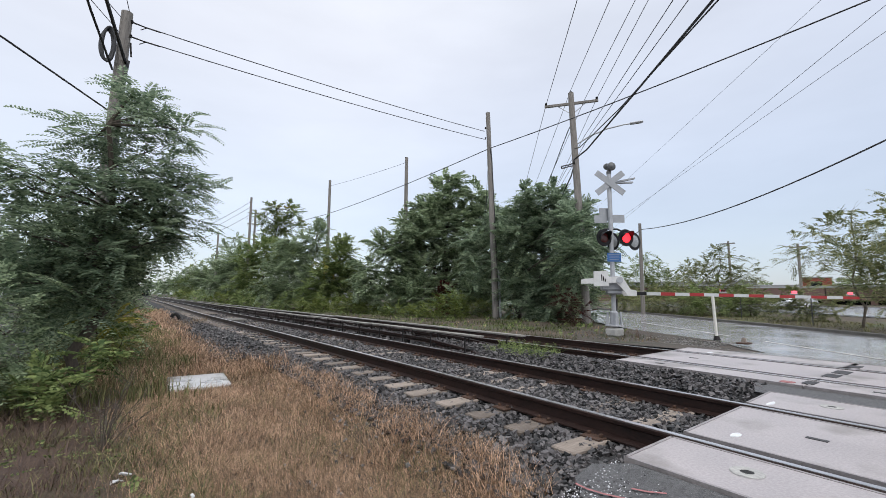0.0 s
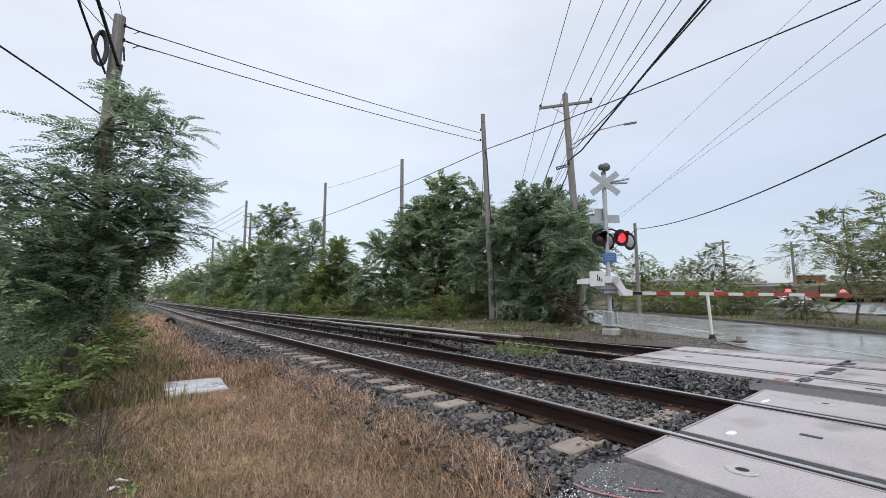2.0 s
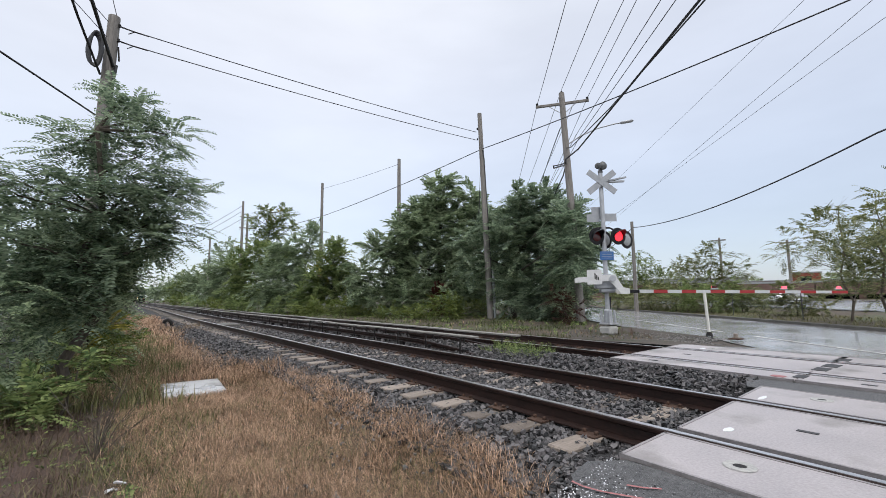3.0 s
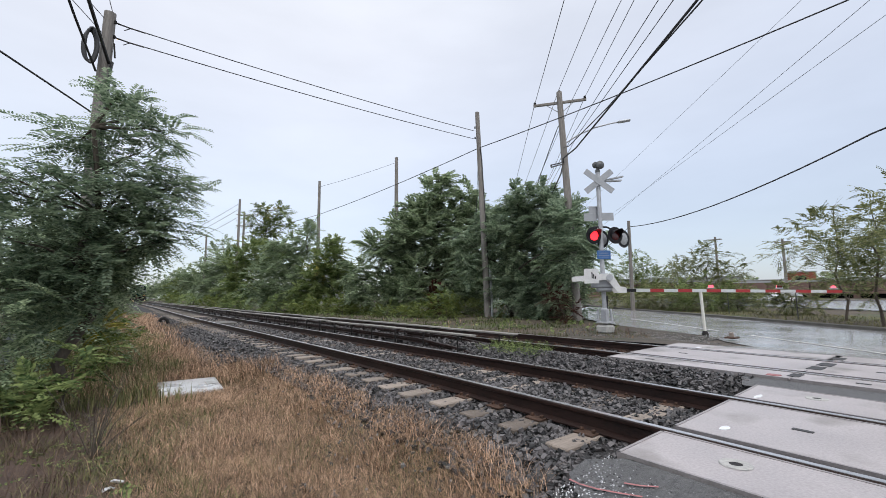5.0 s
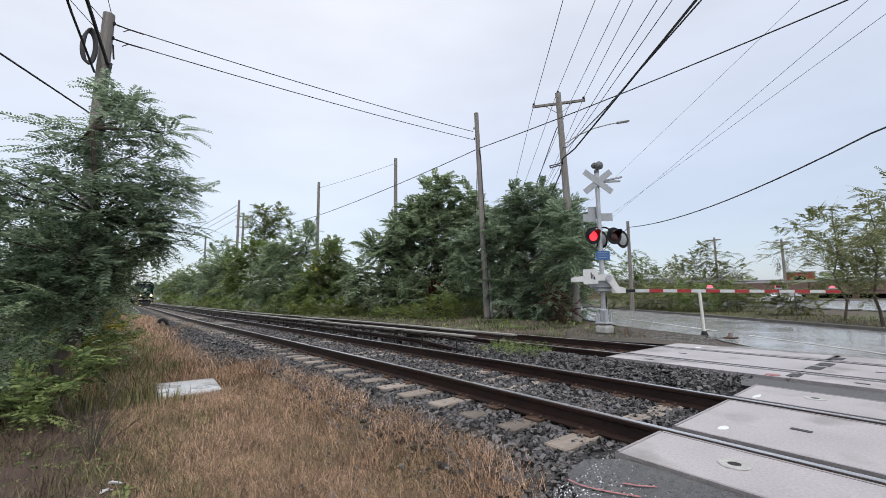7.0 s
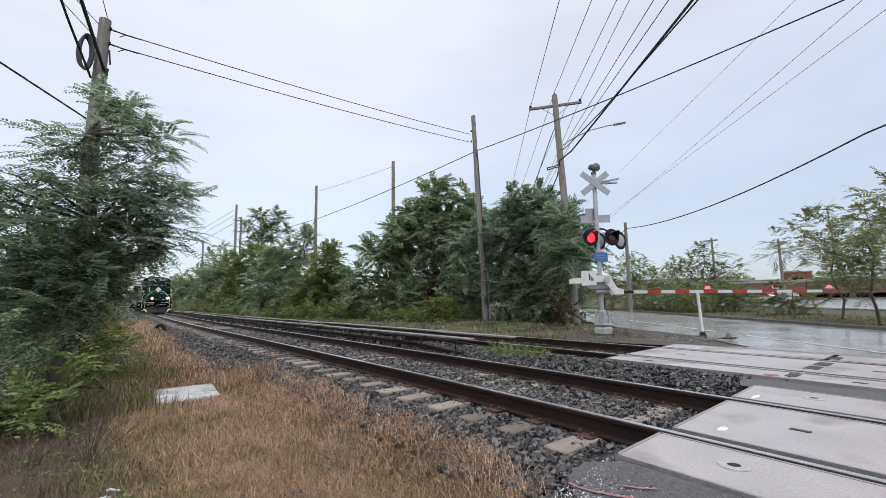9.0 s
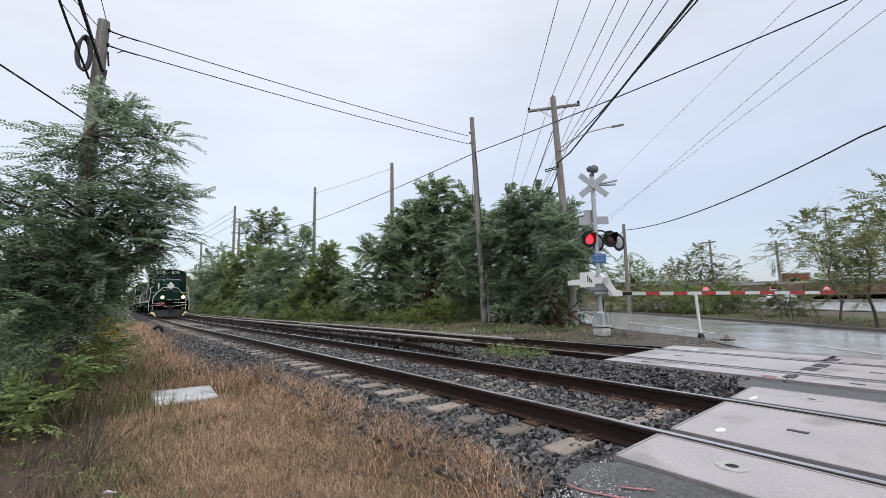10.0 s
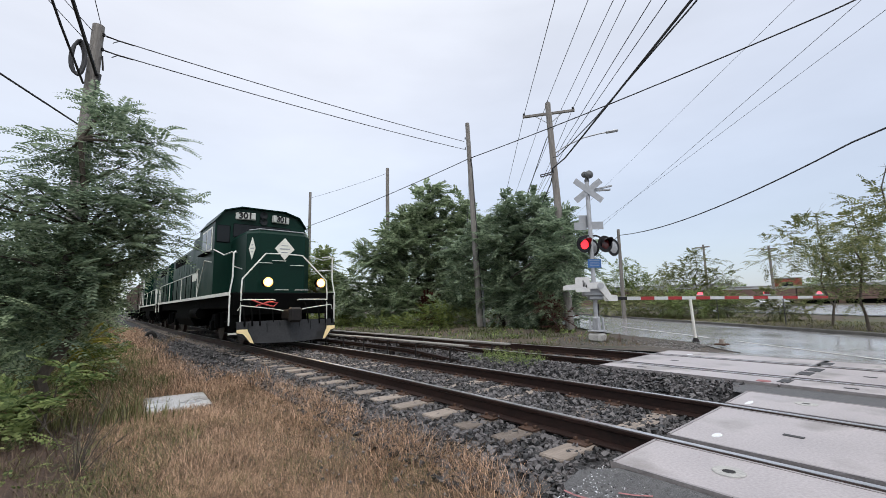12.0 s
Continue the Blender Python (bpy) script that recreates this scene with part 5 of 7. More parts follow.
    for i, (x, y, z, r, h, mat_name) in enumerate([(9.4, 30.0, 0.4, 1.1, 0.65, "leaf_light"), (7.6, 31.0, 0.3, 1.1, 0.6, "leaf_light"), (10.6, 30.0, 0.4, 0.8, 0.7, "leaf_light"), (6.2, 36.0, 0.3, 1.2, 0.8, "leaf_mid"), (5.2, 43.0, 0.4, 1.2, 0.9, "leaf_mid"), (4.2, 54.0, 0.4, 1.2, 1.0, "leaf_light"), (3.6, 72.0, 0.5, 1.4, 1.2, "leaf_mid"), (3.2, 100.0, 0.6, 1.6, 1.4, "leaf_light")]):
        k = 1 + y / 70
        tree("shrub", "yellow-green scrub at the foot of the trees" if mat_name == "leaf_light" else "green scrub at the edge of the line", (x, y, -0.25), [(x, y, z, r, r * 1.3, h), (x - 0.5, y + 1.8, z - 0.1, r, r, h * 0.8)], 420, mat_name, 80 + i, 0.3 * k, 6, 0.085 * k, 0.045 * k, 0.05, "shrub", twigs=8)
    tree("roadside_tree", "tall open tree with yellowing leaves behind the row", (11.2, 60.0, -0.25), [(10.6, 60, 13.0, 1.1, 1.0, 1.3), (8.9, 60, 12.1, 1.0, 0.9, 0.8), (12.9, 60, 12.9, 1.3, 1.2, 1.0), (11.8, 60, 10.9, 1.7, 1.5, 1.0), (8.6, 60, 11.0, 0.7, 0.7, 0.6), (14.0, 60, 11.1, 0.9, 0.9, 0.9), (10.8, 60, 9.2, 1.9, 1.7, 1.0), (11.2, 60, 7.0, 1.6, 1.5, 1.2)], 1500, "leaf_mid", 91, 0.7, 6, 0.24, 0.12, 0.2, twigs=40, accents=(("leaf_yellow", "yellowing leaves", (11.0, 60, 12.8, 1.5, 1.2, 1.0), 34),))
    tree("roadside_tree", "thin open tree behind the far row", (8.6, 80.0, -0.25), [(8.5, 80, 10.6, 1.0, 0.8, 1.1), (7.7, 80, 9.1, 0.9, 0.8, 0.9), (9.6, 80, 9.4, 1.0, 0.9, 0.9), (8.4, 80, 7.2, 1.4, 1.0, 1.2)], 300, "leaf_dark", 92, 1.0, 5, 0.30, 0.16, 0.16, twigs=24)
    for i, (x, y, h) in enumerate([(-7.5, 30, 5.5), (-8, 45, 7), (-9, 65, 8), (-10, 95, 9)]):
        k = 1 + y / 80
        tree("trackside_tree", "dark tree on the near side of the line", (x, y, -0.45), [(x, y, h * 0.6, 2.6, 2.6, h * 0.35), (x + 1.4, y + 1, h * 0.35, 1.8, 1.8, h * 0.3)], 800, "leaf_dark", 110 + i, 0.55 * k, 5, 0.17 * k, 0.075 * k, 0.14, twigs=14)
    # beyond the road
    for i, (deg, dist, h, w, n, mat_name, lab) in enumerate([
            (61.2, 44, 5.0, 2.5, 2300, "leaf_mid", "small round tree beyond the road"), (68.8, 42, 5.4, 2.6, 2300, "leaf_olive", "thin spreading tree beyond the road"),
            (65.8, 48, 3.9, 1.6, 500, "leaf_olive", "thin small tree beyond the road"), (76.0, 31, 2.0, 1.1, 800, "leaf_olive", "low bush at the fence"),
            (80.0, 26, 5.2, 2.3, 1150, "leaf_olive", "open airy tree near the road fence"), (82.6, 22, 4.3, 1.7, 900, "leaf_olive", "open airy tree near the road fence"), (85.4, 19, 5.4, 1.2, 380, "leaf_olive", "open airy tree beside the road"), (62.0, 40, 2.2, 3.0, 1500, "leaf_olive", "scrub hedge along the far kerb"),
            (65.0, 37, 2.1, 2.8, 1500, "leaf_olive", "scrub hedge along the far kerb"), (68.6, 35, 2.3, 2.2, 1500, "leaf_mid", "scrub hedge along the far kerb"), (71.3, 36, 1.8, 1.6, 900, "leaf_olive", "scrub hedge along the far kerb"), (58.5, 46, 2.6, 3.0, 1300, "leaf_mid", "scrub hedge along the far kerb"), (80.5, 70, 4.5, 4, 900, "leaf_mid", "far tree beyond the lot"), (64, 75, 2.5, 7, 1500, "leaf_olive", "far scrub behind the hedge"), (70, 80, 2.5, 7, 1500, "leaf_olive", "far scrub behind the hedge")]):
        x, y, _ = bearing(deg, dist)
        low = h < 2.4
        blobs = [(x, y, h * 0.45, w, w, h * 0.5), (x + w * 0.5, y - w * 0.5, h * 0.35, w * 0.7, w * 0.7, h * 0.35), (x - w * 0.5, y + w * 0.6, h * 0.35, w * 0.7, w * 0.7, h * 0.35)] if low else [(x, y, h * 0.75, w * 0.7, w * 0.7, h * 0.2), (x + w * 0.55, y - w * 0.5, h * 0.55, w * 0.6, w * 0.6, h * 0.16), (x - w * 0.55, y + w * 0.55, h * 0.6, w * 0.55, w * 0.55, h * 0.16), (x + 0.2, y, h * 0.38, w * 0.7, w * 0.7, h * 0.2), (x + 0.1, y, h * 0.95, w * 0.25, w * 0.25, h * 0.12)]
        tree("scrub_hedge" if low else "roadside_tree", lab, (x, y, -0.2), blobs, n, mat_name, 130 + i, 0.45, 6, 0.115, 0.055, 0.05 if low else 0.055, "shrub" if low else "tree", twigs=30)


poles_and_wires()
plants()
grass()

# ---- crossing signal ----
MAST = Vector((8.77, 7.78, -0.06))
L_ON = [(0.1, 0.55), (1.1, 1.55), (2.1, 2.55), (3.05, 3.5), (4.0, 4.45), (4.9, 5.4), (5.9, 6.4), (6.9, 7.35), (7.9, 8.35), (8.9, 9.35), (9.9, 10.35), (10.75, 11.3), (11.8, 12.1)]
ROTORS = []


def disc(radius, z, sides=24):
    return Shape().lathe([(0, z), (radius, z)], sides)


def flasher(parent, at, first):
    """A round hooded lamp facing its local -Y; a two-faced rotor inside shows its lit or its dark side."""
    m = at @ pose(0, 0, 0, 90)
    bg = Shape().lathe([(0.10, 0.0), (0.27, 0.0), (0.275, 0.008), (0.27, 0.016), (0.165, 0.016), (0.16, 0.03)], 32, m)
    back = part("background_disc", bg, M["black_paint"], parent, "round black lamp background", smooth=True)
    part("housing", Shape().lathe([(0.165, 0.0), (0.165, -0.1), (0.10, -0.15), (0.0, -0.16)], 24, m), M["black_paint"], back, "black lamp housing", smooth=True)
    hood = Shape()
    n = 16
    for r in (0.17, 0.177):
        for k in range(n + 1):
            a = math.pi * (-0.12 + 1.24 * k / n)
            x, y = r * math.cos(a), r * math.sin(a)
            hood.v += [(x, y, 0.015), (x, y, 0.07 + 0.27 * max(0, math.sin(a)))]
    for j in (0, 1):
        o = j * 2 * (n + 1)
        hood.f += [(o + 2 * k, o + 2 * k + 1, o + 2 * k + 3, o + 2 * k + 2) for k in range(n)]
    o = 2 * (n + 1)
    hood.f += [(2 * k + 1, o + 2 * k + 1, o + 2 * k + 3, 2 * k + 3) for k in range(n)]
    hood.v = [tuple(m @ Vector(p)) for p in hood.v]
    part("hood", hood, M["black_paint"], back, "black lamp hood", smooth=True)
    rotor = new("rotor")
    rotor.parent = parent
    rotor.matrix_basis = at @ pose(0, 0.0, 0)
    part("lit_lens", Shape().lathe([(0, 0.035), (0.09, 0.031), (0.158, 0.02)], 24, pose(0, 0, 0, 90)), M["lamp_red"], rotor, "glowing red lens")
    part("dark_lens", Shape().lathe([(0, 0.035), (0.09, 0.031), (0.158, 0.02)], 24, pose(0, 0, 0, -90)), M["lens_dark"], rotor, "unlit dark red lens")
    ROTORS.append((rotor, at, first))


def crossing_signal():
    t = thing("crossing_signal", "grey steel crossing signal mast with crossbuck, red flashers and gate", "crossing signal", at=Matrix.Translation(MAST))
    part("foundation", Shape().box((0, 0, 0.0), (0.44, 0.44, 0.28), 0.06), M["concrete_rough"], t, "rough concrete foundation")
    base = Shape().box((0, 0, 0.21), (0.42, 0.42, 0.05), 0.01)
    for k in range(4):
        sx, sy = (0.15, -0.15)[k % 2], (0.15, -0.15)[k // 2]
        base.tube([(sx, sy, 0.2), (sx * 0.9, sy * 0.9, 0.62)], 0.035, 8)
    base.lathe([(0.13, 0.22), (0.12, 0.62), (0.075, 0.66)], 14)
    part("junction_base", base, M["galvanised"], t, "grey junction box base")
    part("mast", Shape().tube([(0, 0, 0.2), (0, 0, 5.15)], 0.07, 16), M["galvanised"], t, smooth=True)
    bell = Shape().lathe([(0, -0.05), (0.06, -0.05), (0.13, 0), (0.14, 0.06), (0.09, 0.1), (0.0, 0.12)], 18, pose(0, -0.08, 5.33, 90, 0, -30))
    bell.lathe([(0.075, 5.1), (0.08, 5.18), (0.05, 5.22), (0.05, 5.35)], 14)
    bell.lathe([(0, -0.03), (0.10, -0.02), (0.10, 0.05), (0, 0.06)], 18, pose(0, 0.06, 5.38, -90, 0, -30))
    part("bell", bell, M["bell_grey"], t, "grey warning bell", smooth=True)
    # crossbuck towards the near road, and the blades of the other one seen almost from the edge
    m = pose(-0.02, 0, 4.78, 0, 0, -36)
    for ang in (38, -38):
        b = Shape().box((0, 0, 0), (1.12, 0.014, 0.2), 0.003, m @ pose(0, -0.11 if ang > 0 else -0.096, 0, 0, ang, 0))
        part("crossbuck_blade", b, M["sign_back"], t, "grey metal crossbuck blade")
    for tip, length in ((0.17, 0.82), (0.03, 0.74)):
        b = Shape().box((length / 2, 0, 0), (length, 0.10, 0.05), 0.004, m @ pose(0.06, 0.05, 0.03, 0, -math.degrees(math.atan2(tip, length)), 0))
        part("crossbuck_blade", b, M["sign_back"], t, "grey metal crossbuck blade seen from its edge")
    part("blade_clamp", Shape().box((0, -0.05, 0), (0.17, 0.12, 0.14), 0.01, m), M["galvanised"], t, "steel clamp")
    for dx, h in ((-0.28, 0.0), (0.28, 0.02)):
        part("side_sign", Shape().box((dx, 0.09, 3.62 + h), (0.42, 0.01, 0.26), 0.003, pose(0, 0, 0, 0, 0, -36)), M["sign_back"], t, "grey back of a small plate")
    part("side_sign", Shape().box((-0.15, 0.10, 3.78), (0.34, 0.01, 0.42), 0.003, pose(0, 0, 0, 0, 0, -36)), M["sign_back"], t, "grey back of a small plate")
    # crossarm with two pairs of lamps
    arm = Shape().tube([(-0.36, 0, 3.12), (-0.2, 0, 3.28), (0.2, 0, 3.28), (0.4, 0, 3.18)], 0.03, 8)
    arm.v = [tuple(pose(0, 0, 0, 0, 0, -36) @ Vector(p)) for p in arm.v]
    part("lamp_crossarm", arm, M["black_paint"], t, "black lamp crossarm", smooth=True)
    for x, first in ((-0.33, True), (0.36, False)):
        p = pose(0, 0, 0, 0, 0, -36) @ Vector((x, 0, 2.98))
        flasher(t, Matrix.Translation(p) @ pose(0, 0, 0, 0, 0, -22) @ pose(0, -0.16, 0), first)
        p = pose(0, 0, 0, 0, 0, -36) @ Vector((x + 0.36, 0.22, 2.9))
        m = Matrix.Translation(p) @ pose(0, 0, 0, 0, 0, -8) @ pose(0, -0.12, 0, 90)
        back = part("background_disc", Shape().lathe([(0.12, 0.0), (0.29, 0.0), (0.295, 0.008), (0.29, 0.016), (0.20, 0.02)], 32, m), M["black_paint"], t, "round black lamp background", smooth=True)
        part("unlit_lens", Shape().lathe([(0, 0.05), (0.12, 0.045), (0.2, 0.018)], 24, m), M["lens_grey"], back, "pale grey unlit lens", smooth=True)
        part("housing", Shape().lathe([(0.15, 0.0), (0.15, -0.12), (0.0, -0.16)], 20, m), M["black_paint"], back, "black lamp housing")
    # blue notice with unreadable lines
    m = pose(0, 0, 2.36, 0, 0, -30)
    plate = part("blue_notice", Shape().box((0.02, -0.10, 0), (0.46, 0.008, 0.28), 0.003, m), M["blue_sign"], t, "small blue notice plate")
    for k in range(4):
        part("text_bar", Shape().box((0.02, -0.107, 0.09 - 0.055 * k), (0.36 - 0.05 * (k % 2), 0.004, 0.011), 0, m), M["sign_back"], plate, "pale line of unreadable writing")
    # gate mechanism
    along = Vector(GATE_TIP) - Vector((8.86, 7.72, 1.05))
    yaw = math.degrees(math.atan2(along.y, along.x))
    m = pose(0, 0, 1.5, 0, 0, yaw)
    part("gate_mechanism", Shape().box((-0.05, -0.1, 0.0), (0.66, 0.36, 0.40), 0.04, m).box((0.0, -0.1, -0.25), (0.46, 0.3, 0.14), 0.04, m).box((0.0, -0.1, 0.22), (0.3, 0.26, 0.08), 0.03, m), M["sign_back"], t, "grey gate mechanism housing")
    part("warning_plate", Shape().box((-0.42, -0.432, 0.17), (0.44, 0.014, 0.46), 0.003, m), M["white_paint"], t, "white plate with dark marks")
    for k in range(3):
        part("mark", Shape().box((-0.40 + 0.05 * k, -0.442, 0.2 - 0.04 * k), (0.03, 0.005, 0.2 - 0.05 * k), 0, m), M["black_paint"], t, "dark mark on the plate")
    cw = Shape().prism([(-0.95, 0.02), (-0.95, 0.16), (-0.5, 0.2), (0.18, 0.24), (0.3, 0.06), (0.42, -0.16), (0.6, -0.2), (0.6, -0.36), (0.34, -0.36), (0.16, -0.1), (0.03, 0.04)], "y", -0.42, -0.36, m)
    cw.prism([(-0.95, 0.02), (-0.95, 0.16), (-0.5, 0.2), (0.18, 0.24), (0.3, 0.06), (0.42, -0.16), (0.6, -0.2), (0.6, -0.36), (0.34, -0.36), (0.16, -0.1), (0.03, 0.04)], "y", 0.12, 0.18, m)
    cw.box((0.56, -0.12, -0.28), (0.1, 0.5, 0.14), 0.02, m)
    part("counterweight_arm", cw, M["white_paint"], t, "white curved gate support arm")
    part("pivot", Shape().lathe([(0, -0.03), (0.1, -0.03), (0.1, 0.03), (0, 0.03)], 16, m @ pose(0.12, -0.43, 0.12, 90)), M["galvanised"], t, "round pivot boss")
    part("conduit", Shape().tube([(0.1, -0.05, 1.05), (0.13, -0.02, 0.8), (0.1, 0, 0.4), (0.08, 0, 0.25)], 0.025, 8), M["rubber"], t, "black conduit hose")

    # gate arm
    a, b = MAST + (m @ Vector((0.55, -0.12, -0.28))), Vector(GATE_TIP)
    d = b - a
    length = d.length
    arm = thing("crossing_gate", "lowered crossing gate with red and white stripes", "crossing gate")
    q = d.to_track_quat("X", "Z").to_matrix().to_4x4()
    base = Matrix.Translation(a) @ q
    arm.matrix_basis = base
    stripes = 15
    step = length / stripes
    part("adapter", Shape().box((0.15, 0, 0), (0.5, 0.06, 0.1), 0.01), M["black_paint"], arm, "black arm bracket")
    for k in range(stripes):
        h = 0.105 - 0.03 * k / stripes
        s = Shape().box((step * (k + 0.5), 0, 0), (step - 0.001, 0.035, h), 0.003)
        part("stripe", s, M["red_sheet"] if k % 2 == 0 and k else M["white_sheet"], arm)
    for u, first in ((0.42, True), (0.73, False), (0.965, None)):
        l = part("arm_lamp", Shape().box((u * length, 0, 0.085), (0.2, 0.06, 0.05), 0.015), M["sign_back"], arm, "small arm lamp body")
        if first is None:
            part("lens", Shape().lathe([(0, 0.07), (0.05, 0.055), (0.06, 0)], 14, pose(u * length, 0, 0.1)), M["lamp_pink"], l, "glowing pink-red arm lens", smooth=True)
        else:
            rotor = new("rotor")
            rotor.parent = arm
            at = pose(u * length, 0, 0.13)
            rotor.matrix_basis = at
            part("lit_lens", Shape().box((0, -0.022, 0), (0.14, 0.02, 0.08), 0.008), M["lamp_pink"], rotor, "glowing pink-red arm lens")
            part("dark_lens", Shape().box((0, 0.012, 0), (0.14, 0.02, 0.08), 0.008), M["lens_dark"], rotor, "unlit red arm lens")
            ROTORS.append((rotor, at, first))
    # rest post and stub
    p = thing("gate_rest_post", "white painted post holding up the gate arm", "post")
    part("post", Shape().tube([(10.18, 5.45, -0.2), (10.12, 5.47, 1.08)], 0.042, 10), M["wood_post"], p, smooth=True)
    part("foot", Shape().lathe([(0.0, 0.08), (0.055, 0.08), (0.07, 0.05), (0.1, -0.03), (0.0, -0.03)], 12, pose(10.18, 5.45, -0.13)), M["dark_iron"], p, "rusty iron foot")
    p = thing("post_stub", "broken stub of a post on a rusty plate", "post stub")
    part("stub", Shape().lathe([(0.0, 0.12), (0.05, 0.13), (0.06, 0.0)], 10, pose(9.1, 4.4, -0.1)), M["tie"], p)
    part("base_plate", Shape().box((9.1, 4.4, -0.1), (0.3, 0.26, 0.04), 0.01), M["tie_plate"], p, "rusty base plate")


GATE_TIP = (13.3, 2.95, 1.06)
crossing_signal()

# ---- the train ----
def wheelset(parent, y, r=0.5):
    w = new("wheelset")
    w.parent = parent
    w.matrix_basis = pose(0, y, r)
    for x in (-0.75, 0.75):
        part("wheel", Shape().lathe([(0.0, -0.07), (r, -0.07), (r * 0.99, 0.04), (r + 0.03, 0.05), (r + 0.03, 0.07), (0.0, 0.07)], 24, pose(x, 0, 0, 0, -90 if x > 0 else 90, 0)), M["rail_rust"], w, "dark steel wheel")
    part("axle", Shape().tube([(-0.9, 0, 0), (0.9, 0, 0)], 0.09, 10), M["dark_iron"], w)
    return w


def truck(parent, y, wheels):
    s = Shape()
    for x in (-1.02, 1.02):
        s.prism([(y - 1.75, 0.55), (y - 1.6, 0.9), (y - 0.6, 0.98), (y + 0.6, 0.98), (y + 1.6, 0.9), (y + 1.75, 0.55), (y + 1.0, 0.42), (y + 0.5, 0.62), (y - 0.5, 0.62), (y - 1.0, 0.42)], "x", x - 0.07, x + 0.07)
        for dy in (-1.35, 1.35):
            s.box((x * 1.08, y + dy, 0.52), (0.16, 0.36, 0.34), 0.03)
        s.tube([(x * 1.12, y - 0.4, 0.5), (x * 1.12, y - 0.4, 0.95)], 0.08, 8)
        s.tube([(x * 1.12, y + 0.4, 0.5), (x * 1.12, y + 0.4, 0.95)], 0.08, 8)
    s.box((0, y, 0.8), (2.0, 0.7, 0.3), 0.05)
    part("truck_frame", s, M["loco_dark"], parent, "black truck side frames with springs")
    for dy in (-1.35, 1.35):
        wheels.append(wheelset(parent, y + dy))


def letters(parent, text, size, m, material, label):
    """Raised letters of the built-in font, as a mesh."""
    c = bpy.data.curves.new("lettering", "FONT")
    c.offset, c.body, c.size, c.extrude, c.align_x, c.align_y = 0.012, text, size, 0.004, "CENTER", "CENTER"
    tmp = bpy.data.objects.new("lettering", c)
    scene.collection.objects.link(tmp)
    data = bpy.data.meshes.new_from_object(tmp.evaluated_get(bpy.context.evaluated_depsgraph_get()))
    bpy.data.objects.remove(tmp)
    data.transform(m)
    data.materials.clear()
    data.materials.append(material)
    ob = new("number", data)
    ob.parent = parent
    tagged(ob, label)


def diamond(parent, m, w=0.30, h=0.34):
    s = Shape().add([(-w, 0, 0), (0, 0, -h), (w, 0, 0), (0, 0, h), (-w, -0.01, 0), (0, -0.01, -h), (w, -0.01, 0), (0, -0.01, h)], [(4, 5, 6, 7), (0, 1, 5, 4), (1, 2, 6, 5), (2, 3, 7, 6), (3, 0, 4, 7)], m)
    d = part("emblem", s, M["cream"], parent, "plain cream diamond emblem")
    part("emblem_bar", Shape().box((0, -0.014, 0), (w * 1.0, 0.006, 0.03), 0, m), M["sign_back"], d, "grey line of unreadable writing on the emblem")
    part("emblem_bar", Shape().box((0, -0.014, -0.11), (w * 0.7, 0.006, 0.02), 0, m), M["sign_back"], d, "grey line of unreadable writing on the emblem")
    part("emblem_bar", Shape().box((0, -0.014, 0.1), (w * 0.7, 0.006, 0.02), 0, m), M["sign_back"], d, "grey line of unreadable writing on the emblem")


